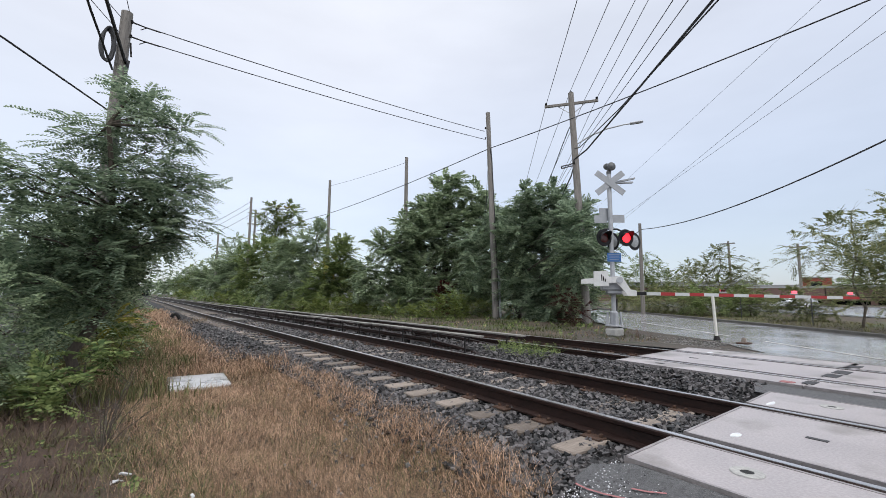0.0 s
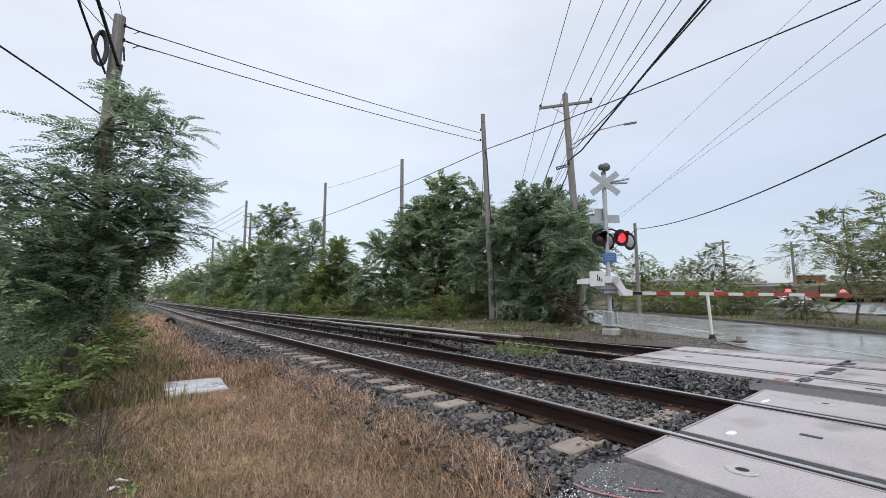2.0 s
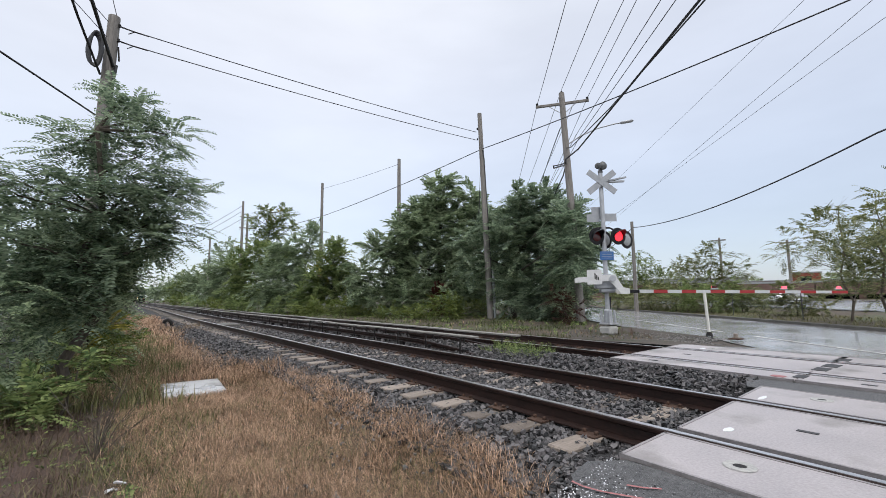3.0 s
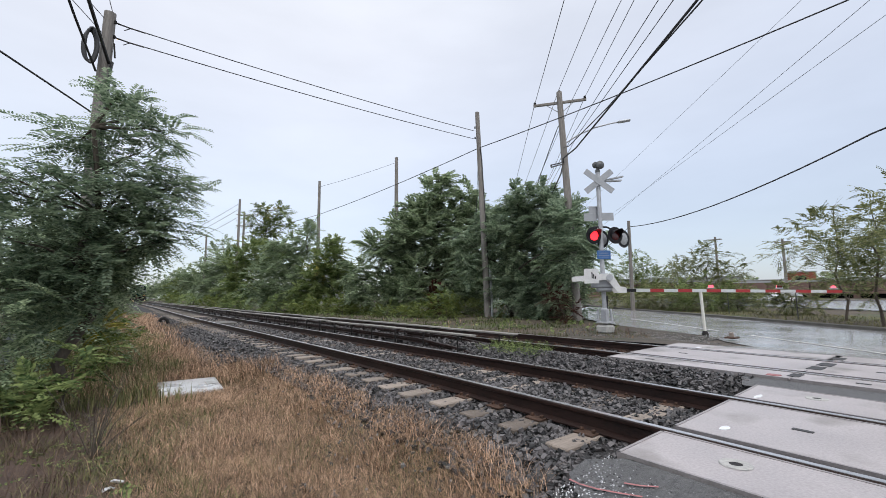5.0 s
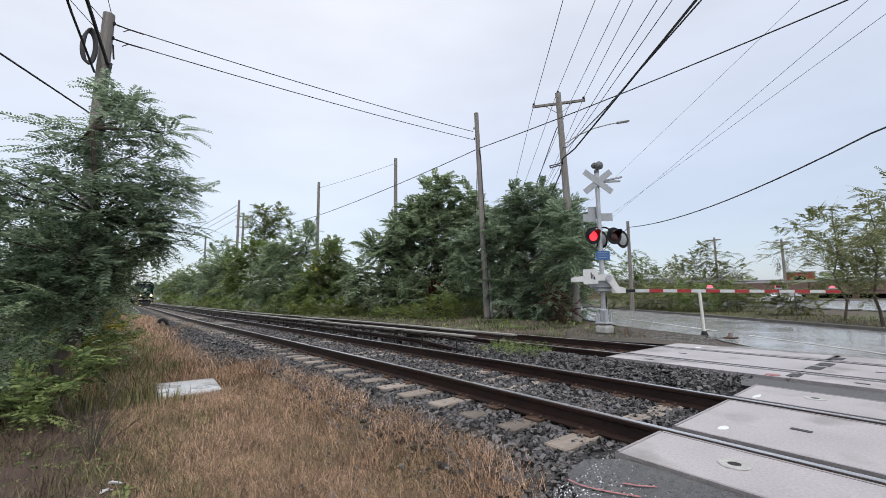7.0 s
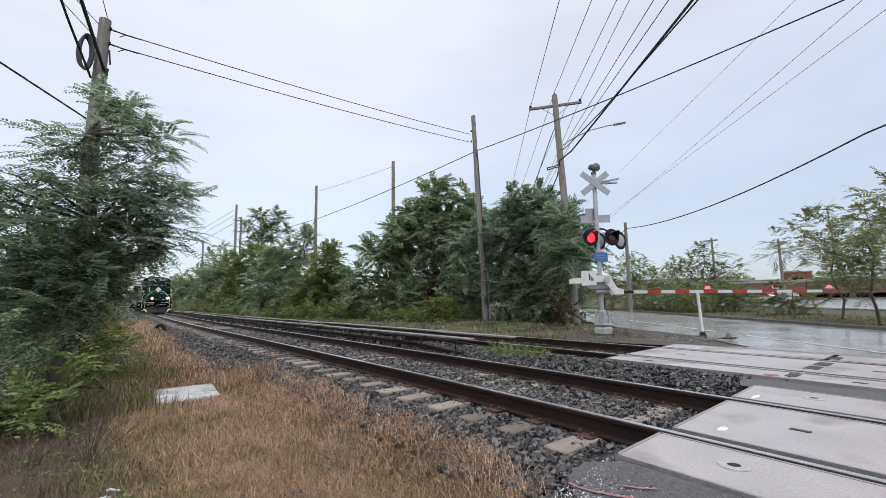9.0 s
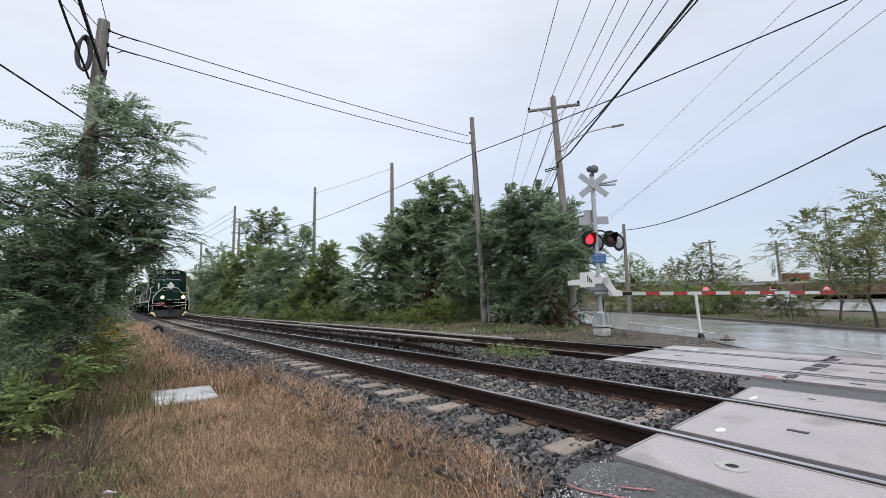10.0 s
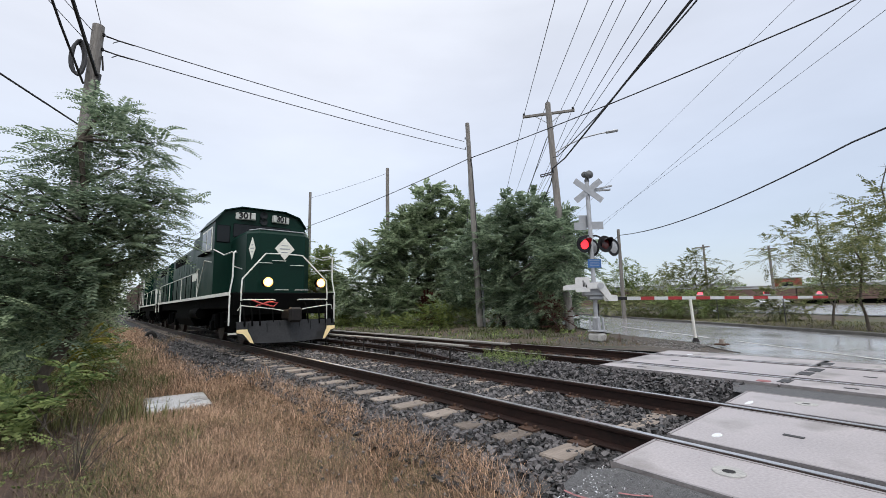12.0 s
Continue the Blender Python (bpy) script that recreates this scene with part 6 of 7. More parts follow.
def locomotive(lit):
    """Front at y = 0 facing -y, rail top at z = 0."""
    t = thing("locomotive", "dark green diesel locomotive with white handrails and lit headlights" if lit else "dark green diesel locomotive coupled behind the first", "locomotive", "train")
    wheels = []
    # frame and deck
    part("underframe", Shape().box((0, 9.0, 1.28), (2.7, 16.6, 0.36), 0.02), M["loco_dark"], t, "black underframe")
    part("deck", Shape().box((0, 9.0, 1.49), (3.05, 17.0, 0.07), 0.01), M["loco_dark"], t, "black walkway deck")
    for x in (-1.535, 1.535):
        part("sill_stripe", Shape().box((x, 9.0, 1.49), (0.02, 17.0, 0.10), 0.003), M["rail_white"], t, "white stripe along the walkway edge")
    part("fuel_tank", Shape().prism([(-1.25, 0.45), (-1.4, 0.75), (-1.4, 1.12), (1.4, 1.12), (1.4, 0.75), (1.25, 0.45)], "y", 7.2, 11.0), M["loco_dark"], t, "black fuel tank")
    part("air_tank", Shape().tube([(-1.3, 5.6, 0.95), (-1.3, 7.1, 0.95)], 0.2, 12), M["loco_dark"], t, "black air reservoir")
    # front end
    part("end_sheet", Shape().box((0, 0.5, 1.2), (2.9, 0.12, 0.62), 0.02), M["loco_dark"], t, "black pilot sheet")
    plow = Shape()
    for sx in (-1, 1):
        rim = [(0, -0.04, 0.12), (sx * 1.02, 0.09, 0.145), (sx * 1.37, 0.17, 0.40), (sx * 1.39, 0.22, 0.72), (0, 0.10, 0.74)]
        plow.add(rim + [(x, y + 0.08, z) for x, y, z in rim], [(0, 1, 2, 3, 4), (9, 8, 7, 6, 5)] + [(i, i + 5, (i + 1) % 5 + 5, (i + 1) % 5) for i in range(4)])
        for x in (0.28, 0.62, 1.1):
            plow.box((sx * x, 0.09 + 0.05 * x, 0.45), (0.03, 0.04, 0.5), 0.006)
    part("snow_plow", plow, M["plow_grey"], t, "grey steel snow plow with welded ribs")
    for sx in (-1, 1):
        s = Shape().add([(sx * 1.395, 0.165, 0.52), (sx * 1.13, 0.140, 0.52), (sx * 0.97, 0.068, 0.142), (sx * 1.055, 0.082, 0.160), (sx * 1.24, 0.118, 0.40), (sx * 1.395, 0.155, 0.43)], [(1, 2, 3, 4), (0, 1, 4, 5)])
        part("corner_stripe", s, M["stripe_yellow"], t, "pale yellow plow corner stripe")
    for sx in (-1, 1):
        part("uncoupling_lever", Shape().tube([(sx * 1.36, 0.30, 1.02), (sx * 1.3, 0.24, 1.16), (sx * 0.5, 0.2, 1.06), (sx * 0.2, 0.1, 1.0)], 0.014, 6), M["rail_white"], t, "thin pale uncoupling lever")
    c = Shape().box((0, 0.1, 0.88), (0.30, 0.7, 0.30), 0.05).box((0, -0.26, 0.88), (0.36, 0.2, 0.42), 0.06)
    part("coupler", c, M["dark_iron"], t, "black knuckle coupler")
    for x in (-1.25, -1.05, -0.85, -0.5, 0.5, 0.85, 1.05, 1.25):
        part("air_hose", Shape().tube([(x, 0.42, 1.28), (x, 0.25, 1.15), (x + 0.03, 0.16, 0.9), (x + 0.05, 0.15, 0.6)], 0.025, 6), M["loco_dark"], t, "black air hose")
    part("red_cable", Shape().tube([(-1.0, 0.35, 1.32), (-0.75, 0.2, 1.2), (-0.45, 0.2, 1.12), (-0.3, 0.3, 1.22), (-0.55, 0.25, 1.26), (-0.9, 0.25, 1.14)], 0.022, 6), M["hose_red"], t, "looped red control cable")
    for x in (-0.8, 0.75):
        part("grab_bar", Shape().tube([(x - 0.45, 0.4, 1.30), (x - 0.43, 0.33, 1.32), (x + 0.43, 0.33, 1.32), (x + 0.45, 0.4, 1.30)], 0.016, 6), M["rail_white"], t, "white grab bar")
    for sx in (-1, 1):
        for k in range(4):
            part("step", Shape().box((sx * 1.38, 0.75, 0.42 + 0.3 * k), (0.3, 0.45, 0.03), 0.005), M["loco_dark"], t, "black boarding step")
        part("step_side", Shape().box((sx * 1.38, 0.52, 0.85), (0.32, 0.02, 0.95)), M["loco_dark"], t, "black step side sheet")
        part("step_edge", Shape().box((sx * 1.38, 0.50, 0.40), (0.3, 0.02, 0.05)), M["rail_white"], t, "white step edge")
    # nose
    n = [(-0.98, 3.02), (-0.96, 1.26), (-0.70, 0.92), (0.70, 0.92), (0.96, 1.26), (0.98, 3.02)]
    nose = Shape().prism(n, "z", 1.52, 3.32)
    top = [(-0.98, 3.02), (-0.96, 1.26), (-0.70, 0.92), (0.70, 0.92), (0.96, 1.26), (0.98, 3.02)]
    inner = [(x * 0.90, y + (0.10 if y < 2 else 0)) for x, y in top]
    nose.add([(x, y, 3.32) for x, y in top] + [(x, y, 3.46) for x, y in inner], [(i, (i + 1) % 6, 6 + (i + 1) % 6, 6 + i) for i in range(6)] + [tuple(range(6, 12))])
    part("nose", nose, M["loco_green"], t, "dark green high nose")
    trim = Shape().tube([(-0.88, 1.30, 3.44), (-0.66, 0.98, 3.45), (0.66, 0.98, 3.45), (0.88, 1.30, 3.44)], 0.018, 6)
    part("nose_trim", trim, M["sign_back"], t, "pale edge along the nose top")
    diamond(t, pose(0.06, 0.915, 2.88))
    diamond(t, pose(-0.84, 1.075, 2.86, 0, 0, -52), 0.11, 0.34)
    for x, z in ((-0.5, 2.42), (0.45, 2.38), (0, 1.62), (0.62, 1.62), (-0.1, 2.5)):
        part("nose_grab", Shape().tube([(x - 0.2, 0.92, z), (x - 0.19, 0.86, z), (x + 0.19, 0.86, z), (x + 0.2, 0.92, z)], 0.012, 6), M["rail_white"], t, "white nose grab iron")
    # ditch lights
    for x in (-0.56, 1.02):
        h = part("ditch_light", Shape().lathe([(0.0, 0.0), (0.14, 0.0), (0.145, 0.17), (0.14, 0.18), (0.135, 0.15)], 18, pose(x, 0.56, 1.82, 90)), M["loco_dark"], t, "round ditch light casing")
        if lit:
            # added glowing ring: widens the bulb's look the way glare would
            part("glare_ring", Shape().lathe([(0.07, 0.182), (0.135, 0.184)], 18, pose(x, 0.56, 1.82, 90)), M["lamp_glare"], h, "emissive orange ring imitating glare around the lamp")
        part("bulb", Shape().lathe([(0, 0.205), (0.05, 0.20), (0.078, 0.182)], 18, pose(x, 0.56, 1.82, 90)), M["lamp_warm"] if lit else M["lens_grey"], h, "glowing warm yellow lamp" if lit else "unlit lamp")
    # cab
    roof = [(-1.49, 1.5), (-1.49, 3.95), (-1.22, 4.32), (-0.72, 4.48), (0.72, 4.48), (1.22, 4.32), (1.49, 3.95), (1.49, 1.5)]
    cab = part("cab", Shape().prism(roof, "y", 2.3, 4.9), M["loco_green"], t, "dark green cab with chamfered roof")
    part("cab_roof", Shape().prism([(-1.53, 3.95), (-1.25, 4.35), (-0.73, 4.515), (0.73, 4.515), (1.25, 4.35), (1.53, 3.95), (1.50, 3.95), (1.22, 4.325), (0.72, 4.485), (-0.72, 4.485), (-1.22, 4.325), (-1.50, 3.95)], "y", 2.18, 5.0), M["loco_green"], cab, "green cab roof with a small overhang")
    for x in (-1.24, 1.24):
        part("front_window", Shape().box((x, 2.285, 3.55), (0.40, 0.03, 0.58), 0.02), M["glass_dark"], cab, "dark front window")
    part("centre_window", Shape().box((0, 2.285, 3.70), (1.9, 0.03, 0.46), 0.02), M["glass_dark"], cab, "dark centre windscreen")
    for sx in (-1, 1):
        fr = part("side_window", Shape().box((sx * 1.495, 3.45, 3.42), (0.03, 1.6, 0.82), 0.02), M["rail_white"], cab, "white side window frame")
        for dy in (-0.4, 0.4):
            part("pane", Shape().box((sx * 1.508, 3.45 + dy, 3.42), (0.02, 0.66, 0.66)), M["glass_dark"], fr, "dark pane")
        part("arm_rest", Shape().box((sx * 1.58, 3.45, 2.96), (0.16, 1.4, 0.05), 0.015), M["loco_dark"], cab, "window arm rest")
    for x, turn in ((-0.60, -16), (0.60, 16)):
        m = pose(x, 2.2, 4.2, 0, 0, turn)
        board = part("number_board", Shape().box((0, 0.06, 0), (0.62, 0.16, 0.25), 0.02, m), M["number_plate"], cab, "lit cream number board")
        letters(board, "301", 0.29, m @ pose(0, -0.024, 0, 90), M["black_paint"], "black number 301")
    for z in (4.30, 4.08):
        h = part("headlight", Shape().lathe([(0.13, -0.02), (0.13, 0.06), (0.1, 0.05), (0.0, 0.02)], 16, pose(0.0, 2.3, z, 90)), M["glass_dark"], cab, "unlit twin headlight")
    part("antenna", Shape().tube([(-0.3, 3.2, 4.5), (-0.3, 3.2, 4.75)], 0.02, 6).box((0.2, 3.6, 4.55), (0.3, 0.5, 0.12), 0.03), M["loco_dark"], cab, "black roof antenna")
    cab.matrix_basis = pose(0, 0.72, 0)
    # long hood with doors and grilles
    hood = part("long_hood", Shape().prism([(-0.92, 1.5), (-0.92, 3.9), (-0.75, 4.12), (0.75, 4.12), (0.92, 3.9), (0.92, 1.5)], "y", 4.9, 17.0), M["loco_green"], t, "dark green long hood")
    for sx in (-1, 1):
        for k in range(12):
            part("hood_door", Shape().box((sx * 0.93, 6.1 + 0.8 * k, 2.55), (0.025, 0.72, 1.7), 0.008), M["loco_green"], hood)
        for k in range(3):
            part("intake_grille", Shape().box((sx * 0.94, 13.0 + 1.25 * k, 3.65), (0.03, 1.1, 0.42), 0.01), M["loco_dark"], hood, "black intake grille")
        part("side_stripe", Shape().box((sx * 0.95, 9.5, 2.55), (0.012, 1.8, 0.35), 0), M["cream"], hood, "pale lettering panel bar")
        part("battery_box", Shape().box((sx * 1.2, 5.6, 1.9), (0.5, 1.2, 0.75), 0.03), M["loco_green"], t, "green battery box")
    for k in range(3):
        part("radiator_fan", Shape().lathe([(0.55, 4.1), (0.55, 4.3), (0.5, 4.3), (0.45, 4.24), (0, 4.24)], 20, pose(0, 13.2 + 1.3 * k, 0)), M["loco_dark"], hood, "round black radiator fan")
    part("exhaust_stack", Shape().box((0, 10.2, 4.3), (0.35, 0.7, 0.4), 0.04), M["loco_dark"], hood, "black exhaust stack")
    part("dynamic_brake", Shape().box((0, 8.6, 4.05), (2.1, 2.4, 0.55), 0.12), M["loco_green"], hood, "bulged roof housing")
    # handrails
    for sx in (-1, 1):
        # corner rails at the front steps and sloping rail to the nose
        part("handrail", Shape().tube([(sx * 1.52, 0.5, 0.62), (sx * 1.52, 0.52, 1.55), (sx * 1.46, 0.55, 1.95), (sx * 1.46, 0.55, 2.62), (sx * 1.40, 0.62, 2.68), (sx * 1.30, 0.95, 2.68)], 0.022, 8), M["rail_white"], t, "white corner handrail", smooth=True)
        part("handrail", Shape().tube([(sx * 1.25, 0.45, 0.62), (sx * 1.25, 0.45, 1.55), (sx * 1.23, 0.47, 1.9), (sx * 0.55, 0.72, 2.68), (sx * 0.1, 0.76, 2.70)], 0.022, 8), M["rail_white"], t, "white front handrail", smooth=True)
        part("handrail", Shape().tube([(sx * 1.46, 0.55, 2.25), (sx * 1.05, 1.3, 2.25)], 0.016, 6), M["rail_white"], t, "white handrail")
        part("handrail", Shape().tube([(sx * 1.5, 0.56, 2.65), (sx * 1.52, 1.4, 2.65), (sx * 1.50, 3.0, 3.0)], 0.02, 8), M["rail_white"], t, "white side handrail")
        part("handrail", Shape().tube([(sx * 1.52, 5.3, 2.55), (sx * 1.50, 5.65, 2.55), (sx * 1.50, 5.9, 2.45), (sx * 1.50, 16.9, 2.45), (sx * 1.50, 17.45, 2.3), (sx * 1.50, 17.45, 1.0)], 0.02, 8), M["rail_white"], t, "white walkway handrail")
        part("handrail", Shape().tube([(sx * 1.54, 3.1, 2.6), (sx * 1.54, 4.2, 2.75), (sx * 1.54, 5.3, 1.65)], 0.018, 6), M["rail_white"], t, "white cab side rail")
        for k in range(10):
            part("stanchion", Shape().tube([(sx * 1.5, 5.6 + 1.25 * k, 1.5), (sx * 1.5, 5.6 + 1.25 * k, 2.45)], 0.017, 6), M["loco_dark"] if k % 3 else M["rail_white"], t)
        for k in range(4):
            part("step", Shape().box((sx * 1.38, 17.2, 0.42 + 0.3 * k), (0.3, 0.45, 0.03), 0.005), M["loco_dark"], t, "black boarding step")
    part("coupler", Shape().box((0, 17.9, 0.88), (0.30, 0.8, 0.30), 0.05), M["dark_iron"], t, "black knuckle coupler")
    part("end_sheet", Shape().box((0, 17.5, 1.05), (2.9, 0.1, 0.9), 0.02), M["loco_dark"], t, "black pilot sheet")
    truck(t, 3.3, wheels)
    truck(t, 14.6, wheels)
    return t, wheels


def hopper():
    """Covered freight wagon with ribbed sides; its front at y = 0."""
    t = thing("freight_wagon", "brown ribbed steel freight wagon behind the locomotives", "freight wagon", "train")
    wheels = []
    part("body", Shape().prism([(-1.3, 1.15), (-1.5, 1.9), (-1.5, 3.8), (-1.1, 4.3), (1.1, 4.3), (1.5, 3.8), (1.5, 1.9), (1.3, 1.15)], "y", 0.6, 15.2), M["wagon_brown"], t)
    for sx in (-1, 1):
        for k in range(11):
            part("rib", Shape().box((sx * 1.53, 1.2 + 1.35 * k, 2.85), (0.07, 0.12, 1.9), 0.01), M["wagon_brown"], t)
        part("sill", Shape().box((sx * 1.45, 7.9, 1.15), (0.1, 15.0, 0.25), 0.01), M["loco_dark"], t, "dark side sill")
        part("ladder", Shape().tube([(sx * 1.58, 0.7, 1.0), (sx * 1.58, 0.7, 3.9)], 0.02, 6).tube([(sx * 1.58, 1.1, 1.0), (sx * 1.58, 1.1, 3.9)], 0.02, 6), M["loco_dark"], t, "dark end ladder")
    part("coupler", Shape().box((0, 7.9, 0.88), (0.3, 16.4, 0.28), 0.03), M["dark_iron"], t, "black draft gear")
    truck(t, 2.2, wheels)
    truck(t, 13.4, wheels)
    return t, wheels


LOCO, LOCO_WHEELS = locomotive(True)
LOCO_REAR, LOCO_REAR_WHEELS = locomotive(False)
WAGON, WAGON_WHEELS = hopper()
WAGON_LAST, WAGON_LAST_WHEELS = hopper()


# ---- small things ----
def small_things():
    s = Shape()
    for k in range(24):
        for j in range(14):
            x, y = -5.6 + 0.17 * j, 2.0 + 0.25 * k
            s.v.append((x + 0.1 * math.sin(y * 3) if j == 13 else x, y, ground_z(x, y) + 0.055 * noise.noise(Vector((x * 1.5, y * 1.5, 3))) + (0.012 if j < 13 else -0.05)))
    s.f = [(k * 14 + j, k * 14 + j + 1, (k + 1) * 14 + j + 1, (k + 1) * 14 + j) for k in range(23) for j in range(13)]
    solid("soil", s, M["mulch"], "dark brown leaf-littered soil under the bushes", "soil", kind="structure", smooth=True)
    s = Shape().box((0, 0, 0), (0.9, 1.28, 0.1), 0.015, pose(-2.52, 8.35, -0.475, 0.4, 0.3, -2))
    solid("concrete_slab", s, M["slab_wet"], "pale wet concrete slab lying in dry grass", "concrete slab")
    for x, y, w, l in ((0.12, 21.6, 0.75, 1.5), (2.25, 17.3, 0.4, 1.0), (2.5, 14.0, 0.3, 1.3)):
        solid("concrete_cover", Shape().box((x, y, -0.15 if x < 2 else -0.12), (w, l, 0.16), 0.02), M["kerb_stone"], "grey concrete cover set in the ballast", "concrete cover")
    p = thing("bent_pipe", "short bent black pipe standing beside the ballast", "pipe")
    part("pipe", Shape().tube([(-2.16, 26.0, -0.16), (-2.12, 26.0, -0.03), (-1.98, 25.95, 0.02), (-1.86, 25.9, -0.08), (-1.74, 25.9, -0.45)], 0.085, 10), M["dark_iron"], p, smooth=True)
    rng = random.Random(8)
    for x, y, r in ((-3.40, 4.32, 0.05), (-2.72, 2.95, 0.03), (-2.95, 2.6, 0.03), (-3.35, 3.0, 0.035), (-3.0, 3.6, 0.02)):
        s = Shape()
        for k in range(3):
            s.box((rng.uniform(-r, r), rng.uniform(-r, r), 0.02 * k), (r * 1.6, r, 0.012), 0.003, pose(x, y, ground_z(x, y) + 0.03, rng.uniform(-40, 40), rng.uniform(-40, 40), rng.uniform(0, 180)))
        solid("litter", s, M["litter"], "crumpled scrap of white litter in the grass", "litter", "litter")
    # chain-link fence
    f = thing("chain_link_fence", "grey chain-link fence half hidden by bushes", "fence", kind="structure")
    for k in range(6):
        part("fence_post", Shape().tube([(-5.35, 5.0 + 2.4 * k, -0.5), (-5.35, 5.0 + 2.4 * k, 1.25)], 0.03, 8), M["chain"], f)
    part("top_rail", Shape().tube([(-5.35, 4.9, 1.22), (-5.35, 17.1, 1.22)], 0.022, 8), M["chain"], f)
    s = Shape()
    n = 130
    for k in range(n):
        y = 4.0 + 0.1 * k
        for sgn in (-1, 1):
            s.tube([(-5.35, y, -0.45), (-5.35, y + sgn * 1.6, 1.2)], 0.0025, 3, caps=False)
    tagged(part("mesh", s, M["chain"], f), kind="stuff")
    # posts and rail of the lot fence beyond the road
    f = thing("lot_fence", "thin post fence on the far side of the road", "fence", kind="structure")
    for k in range(6):
        p = road_point(-2 + 5.1 * k, 13.0, -0.2)
        part("fence_post", Shape().tube([p, (p[0], p[1], 1.15)], 0.022, 6), M["chain_dark"], f)
    for z in (0.35, 0.7, 1.1):
        p, q = road_point(-2, 13.0, z), road_point(23.6, 13.0, z)
        part("fence_wire", Shape().tube([p, q], 0.008, 4), M["dark_iron"], f)


def lot_and_distance():
    s = Shape()
    s.v = [road_point(a, b, -0.17) for a, b in ((-30, 24), (90, 24), (90, 60), (-30, 60))]
    s.f = [(0, 1, 2, 3)]
    solid("parking_lot", s, M["road_asphalt"], "grey paved lot beyond the road", "paved lot", kind="structure")

    def car(p, turn, paint, label):
        t = thing("car", label, "car", "parked cars", at=pose(p[0], p[1], -0.17, 0, 0, turn))
        part("body", Shape().prism([(-2.2, 0.3), (-2.25, 0.7), (-1.4, 0.85), (-0.7, 1.35), (0.9, 1.4), (1.7, 0.95), (2.2, 0.85), (2.25, 0.35)], "y", -0.85, 0.85), M[paint], t)
        part("window", Shape().prism([(-1.2, 0.9), (-0.65, 1.28), (0.85, 1.32), (1.45, 0.95)], "y", -0.87, 0.87), M["glass_dark"], t, "dark side glass")
        for x in (-1.4, 1.4):
            for y in (-0.8, 0.8):
                part("wheel", Shape().lathe([(0, -0.1), (0.32, -0.1), (0.32, 0.1), (0, 0.1)], 16, pose(x, y, 0.32, 90)), M["rubber"], t)

    car(bearing(74.3, 62), 60, "car_white", "small white parked car beyond the road")
    car(bearing(76.2, 75), 20, "far_grey", "grey parked car in the far lot")

    def building(name, deg, dist, w, d, h, mat_name, label, rows=1):
        x, y, _ = bearing(deg, dist)
        t = thing(name, label, "building", at=pose(x, y, -0.2, 0, 0, -deg))
        part("wall", Shape().box((0, 0, h / 2), (w, d, h)), M[mat_name], t)
        part("roof", Shape().box((0, 0, h + 0.12), (w + 0.6, d + 0.6, 0.3), 0.05), M["far_grey"], t, "flat grey roof edge")
        k = int(w / 5)
        for r in range(rows):
            for i in range(k):
                wd = part("window", Shape().box((-w / 2 + (i + 0.5) * w / k, -d / 2 - 0.02, h * (r + 0.55) / rows), (2.2, 0.1, h * 0.35 / rows)), M["glass_dark"], t, "dark window")
                part("sill", Shape().box((-w / 2 + (i + 0.5) * w / k, -d / 2 - 0.08, h * (r + 0.55) / rows - h * 0.19 / rows), (2.4, 0.14, 0.12)), M["far_grey"], wd)

    building("warehouse", 70.5, 170, 90, 20, 5.0, "far_brown", "long low brown warehouse in the distance")
    building("brick_building", 77.0, 150, 6, 8, 6.6, "brick_red", "red brick building in the distance", 2)
    building("warehouse", 79.0, 135, 60, 18, 3.8, "far_brown", "long low brown warehouse in the distance")
    building("warehouse", 64.0, 220, 60, 18, 8.0, "far_grey", "long grey warehouse in the distance")
    building("shed", 20.5, 62, 8, 5, 4.5, "far_grey", "pale grey shed glimpsed between the trees")
    # boxcars standing beyond the lot
    for k in range(4):
        x, y, _ = bearing(72.5 + 3.4 * k, 118)
        t = thing("boxcar", "standing rust-red freight car beyond the lot", "freight car", "standing freight cars", at=pose(x, y, -0.2, 0, 0, -75))
        part("body", Shape().box((0, 0, 2.2), (6.8, 3, 2.6), 0.05), M["far_brown"], t)
        part("roof", Shape().box((0, 0, 3.55), (6.9, 3.1, 0.18), 0.03), M["far_grey"], t, "pale roof")
        part("running_gear", Shape().box((0, 0, 0.5), (5.8, 2.2, 0.9), 0.05), M["loco_dark"], t, "dark running gear")
    rng = np.random.default_rng(77)
    # distant belt of woods
    n = 7000
    a = rng.uniform(-40, 120, n)
    d = rng.uniform(260, 330, n)
    h = (7 + 3 * np.sin(a * 0.9) + 2 * np.sin(a * 2.7)) * rng.uniform(0, 1, n) ** 0.8
    pts = np.column_stack([-3.37 + d * np.sin(np.radians(a)), d * np.cos(np.radians(a)), h])
    v, f = fronds(rng, pts, rng.normal(0, 1, (n, 3)), 2.0, 2, 2.4, 1.8)
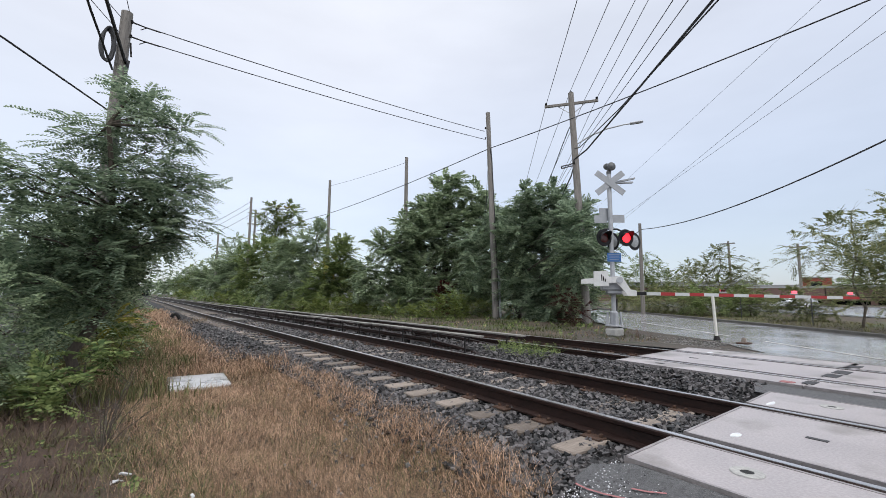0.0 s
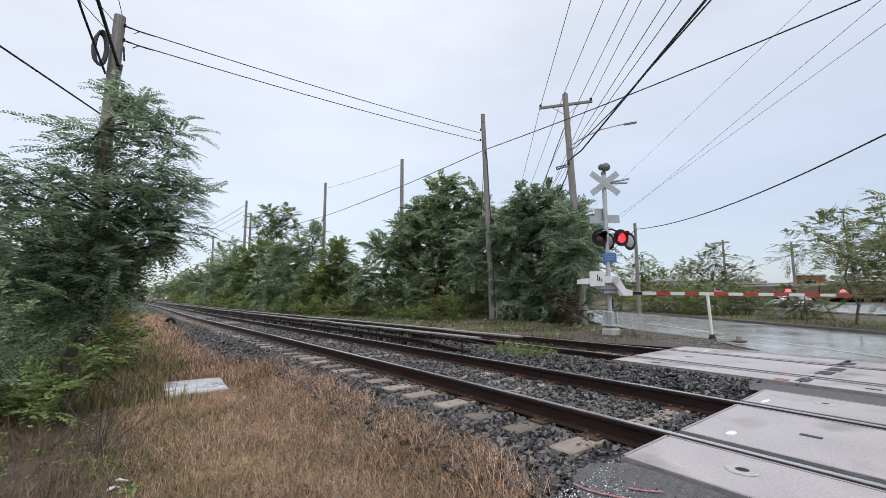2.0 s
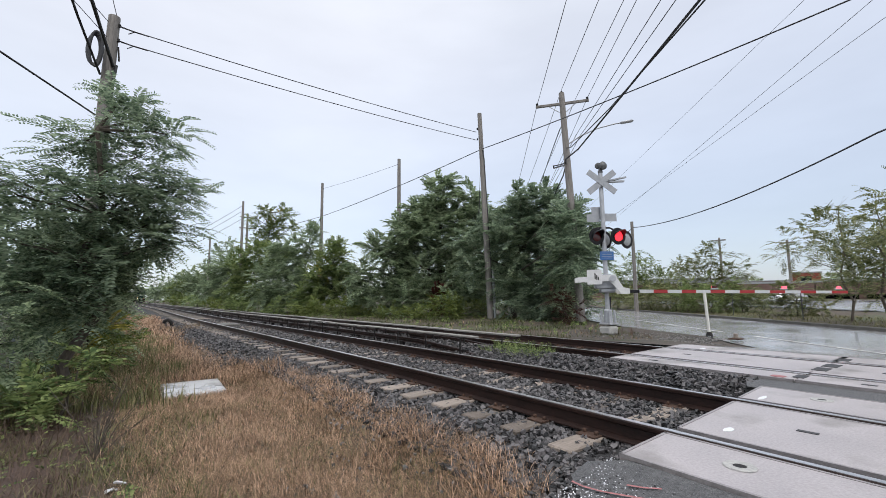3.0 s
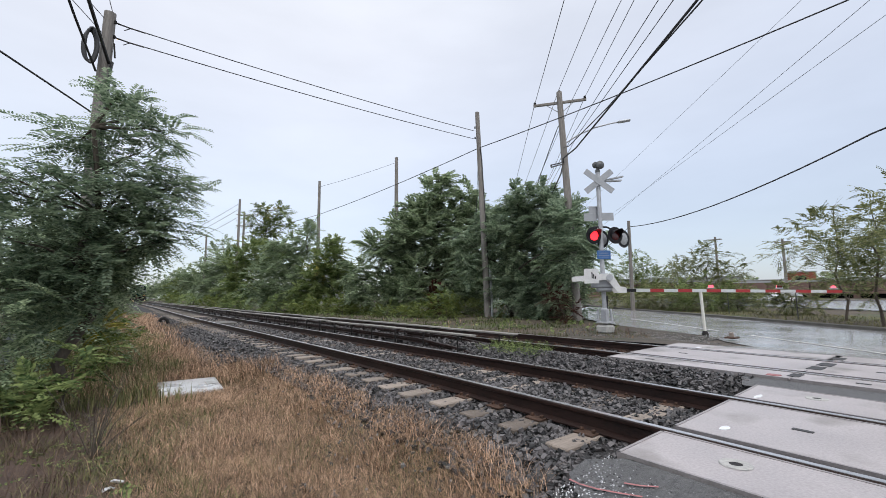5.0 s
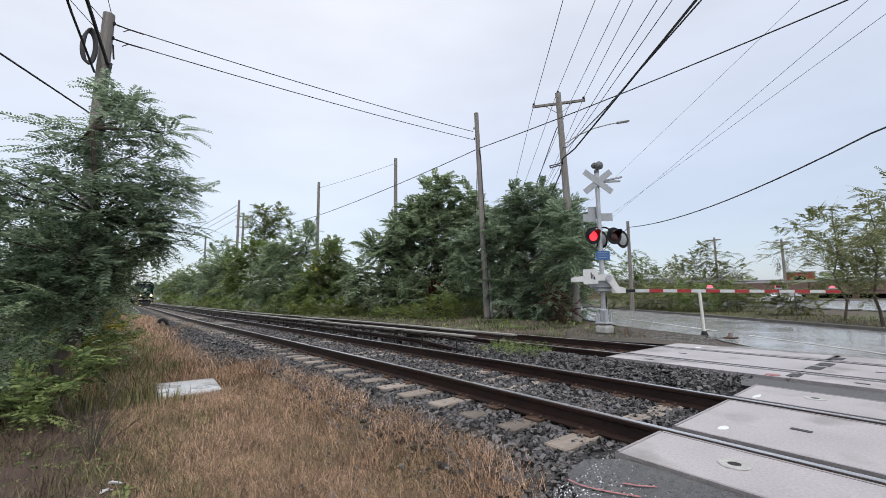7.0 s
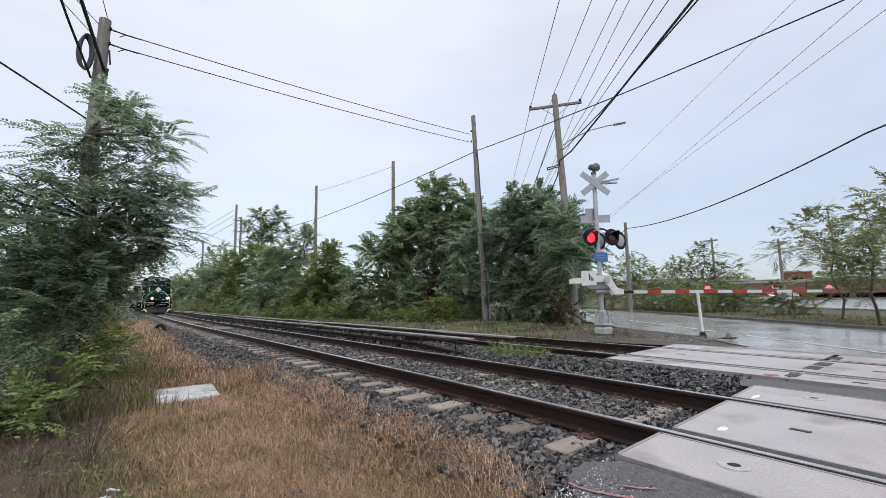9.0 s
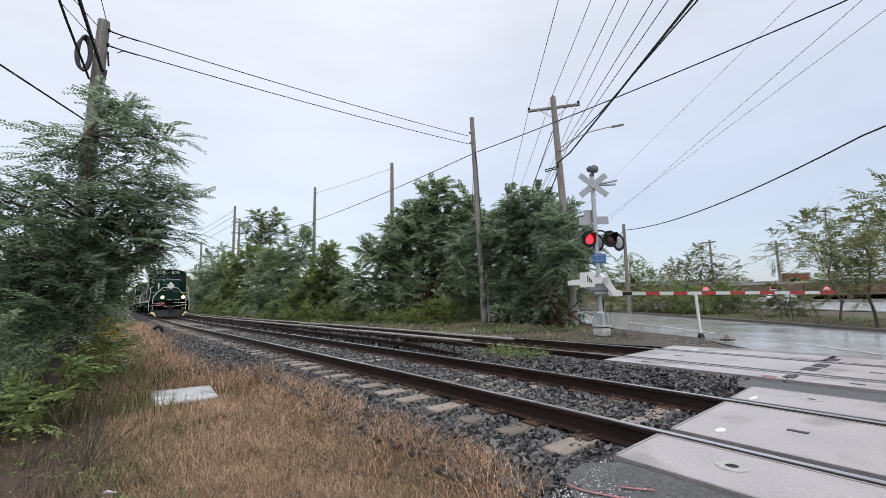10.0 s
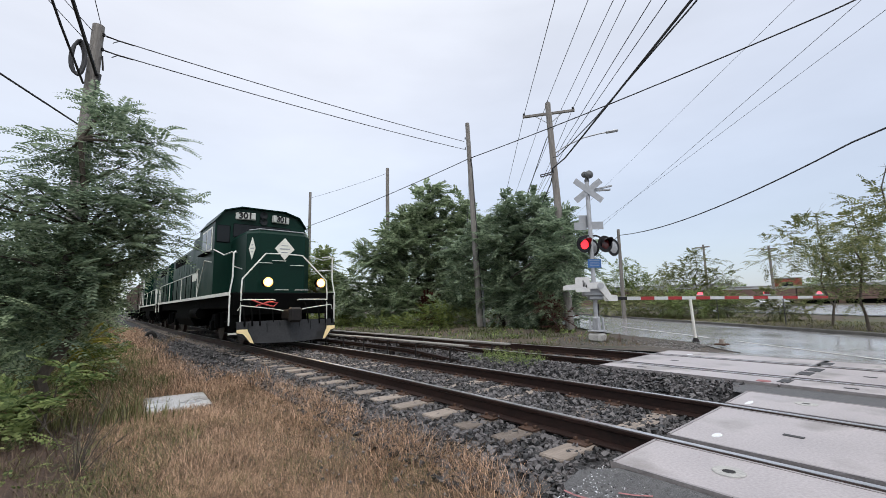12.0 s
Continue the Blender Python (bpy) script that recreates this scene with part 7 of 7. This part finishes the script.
    tagged(new("distant_woods", quick_mesh("distant_woods", v, f, M["leaf_dark"])), "low belt of dark woods on the horizon", "woods", kind="stuff")


small_things()
lot_and_distance()


# ---- what moves ----
def front_at(t):
    """Where the train's nose is along the line; it brakes gently."""
    return 12.2 + 15.6 * (12 - t) + 0.29 * (12 - t) ** 2


def motions():
    def along(y):
        return 0.79 + bend(y)

    def run(ob, offset, length, turned=False):
        rows = []
        for k in range(25):
            t = k / 2
            y = front_at(t) + offset
            lead, tail = along(y), along(y + length)
            yaw = math.degrees(math.atan2(lead - tail, length))
            if turned:
                rows.append((t, pose(tail, y + length, 0, 0, 0, 180 + yaw)))
            else:
                rows.append((t, pose(lead, y, 0, 0, 0, yaw)))
        walk(ob, rows)

    run(LOCO, 0.0, 17.9)
    run(LOCO_REAR, 18.6, 17.9, True)
    run(WAGON, 37.2, 15.5)
    run(WAGON_LAST, 53.4, 15.5)
    for sets, sign in ((LOCO_WHEELS, 1), (LOCO_REAR_WHEELS, -1)):
        for w in sets:
            p = w.matrix_basis.translation.copy()
            walk(w, [(k / FPS, pose(p.x, p.y, p.z, sign * math.degrees((front_at(0) - front_at(k / FPS)) / 0.5))) for k in range(361)])
    for rotor, at, first in ROTORS:
        rows, events = [], []
        for a, b in L_ON:
            events += [(a, first), (b, not first)]
        lit = not first
        ang = 0 if lit else 180
        rows.append((0.0, at @ pose(0, 0, 0, 0, 0, ang)))
        for tt, on in events:
            if tt > 11.95:
                break
            goal = ang + 180
            f0 = round(tt * FPS)
            rows.append(((f0 - 1) / FPS, at @ pose(0, 0, 0, 0, 0, ang)))
            rows.append((f0 / FPS, at @ pose(0, 0, 0, 0, 0, ang + 60)))
            rows.append(((f0 + 1) / FPS, at @ pose(0, 0, 0, 0, 0, ang + 120)))
            rows.append(((f0 + 2) / FPS, at @ pose(0, 0, 0, 0, 0, goal)))
            ang = goal
        rows.append((12.0, at @ pose(0, 0, 0, 0, 0, ang)))
        walk(rotor, rows)


motions()
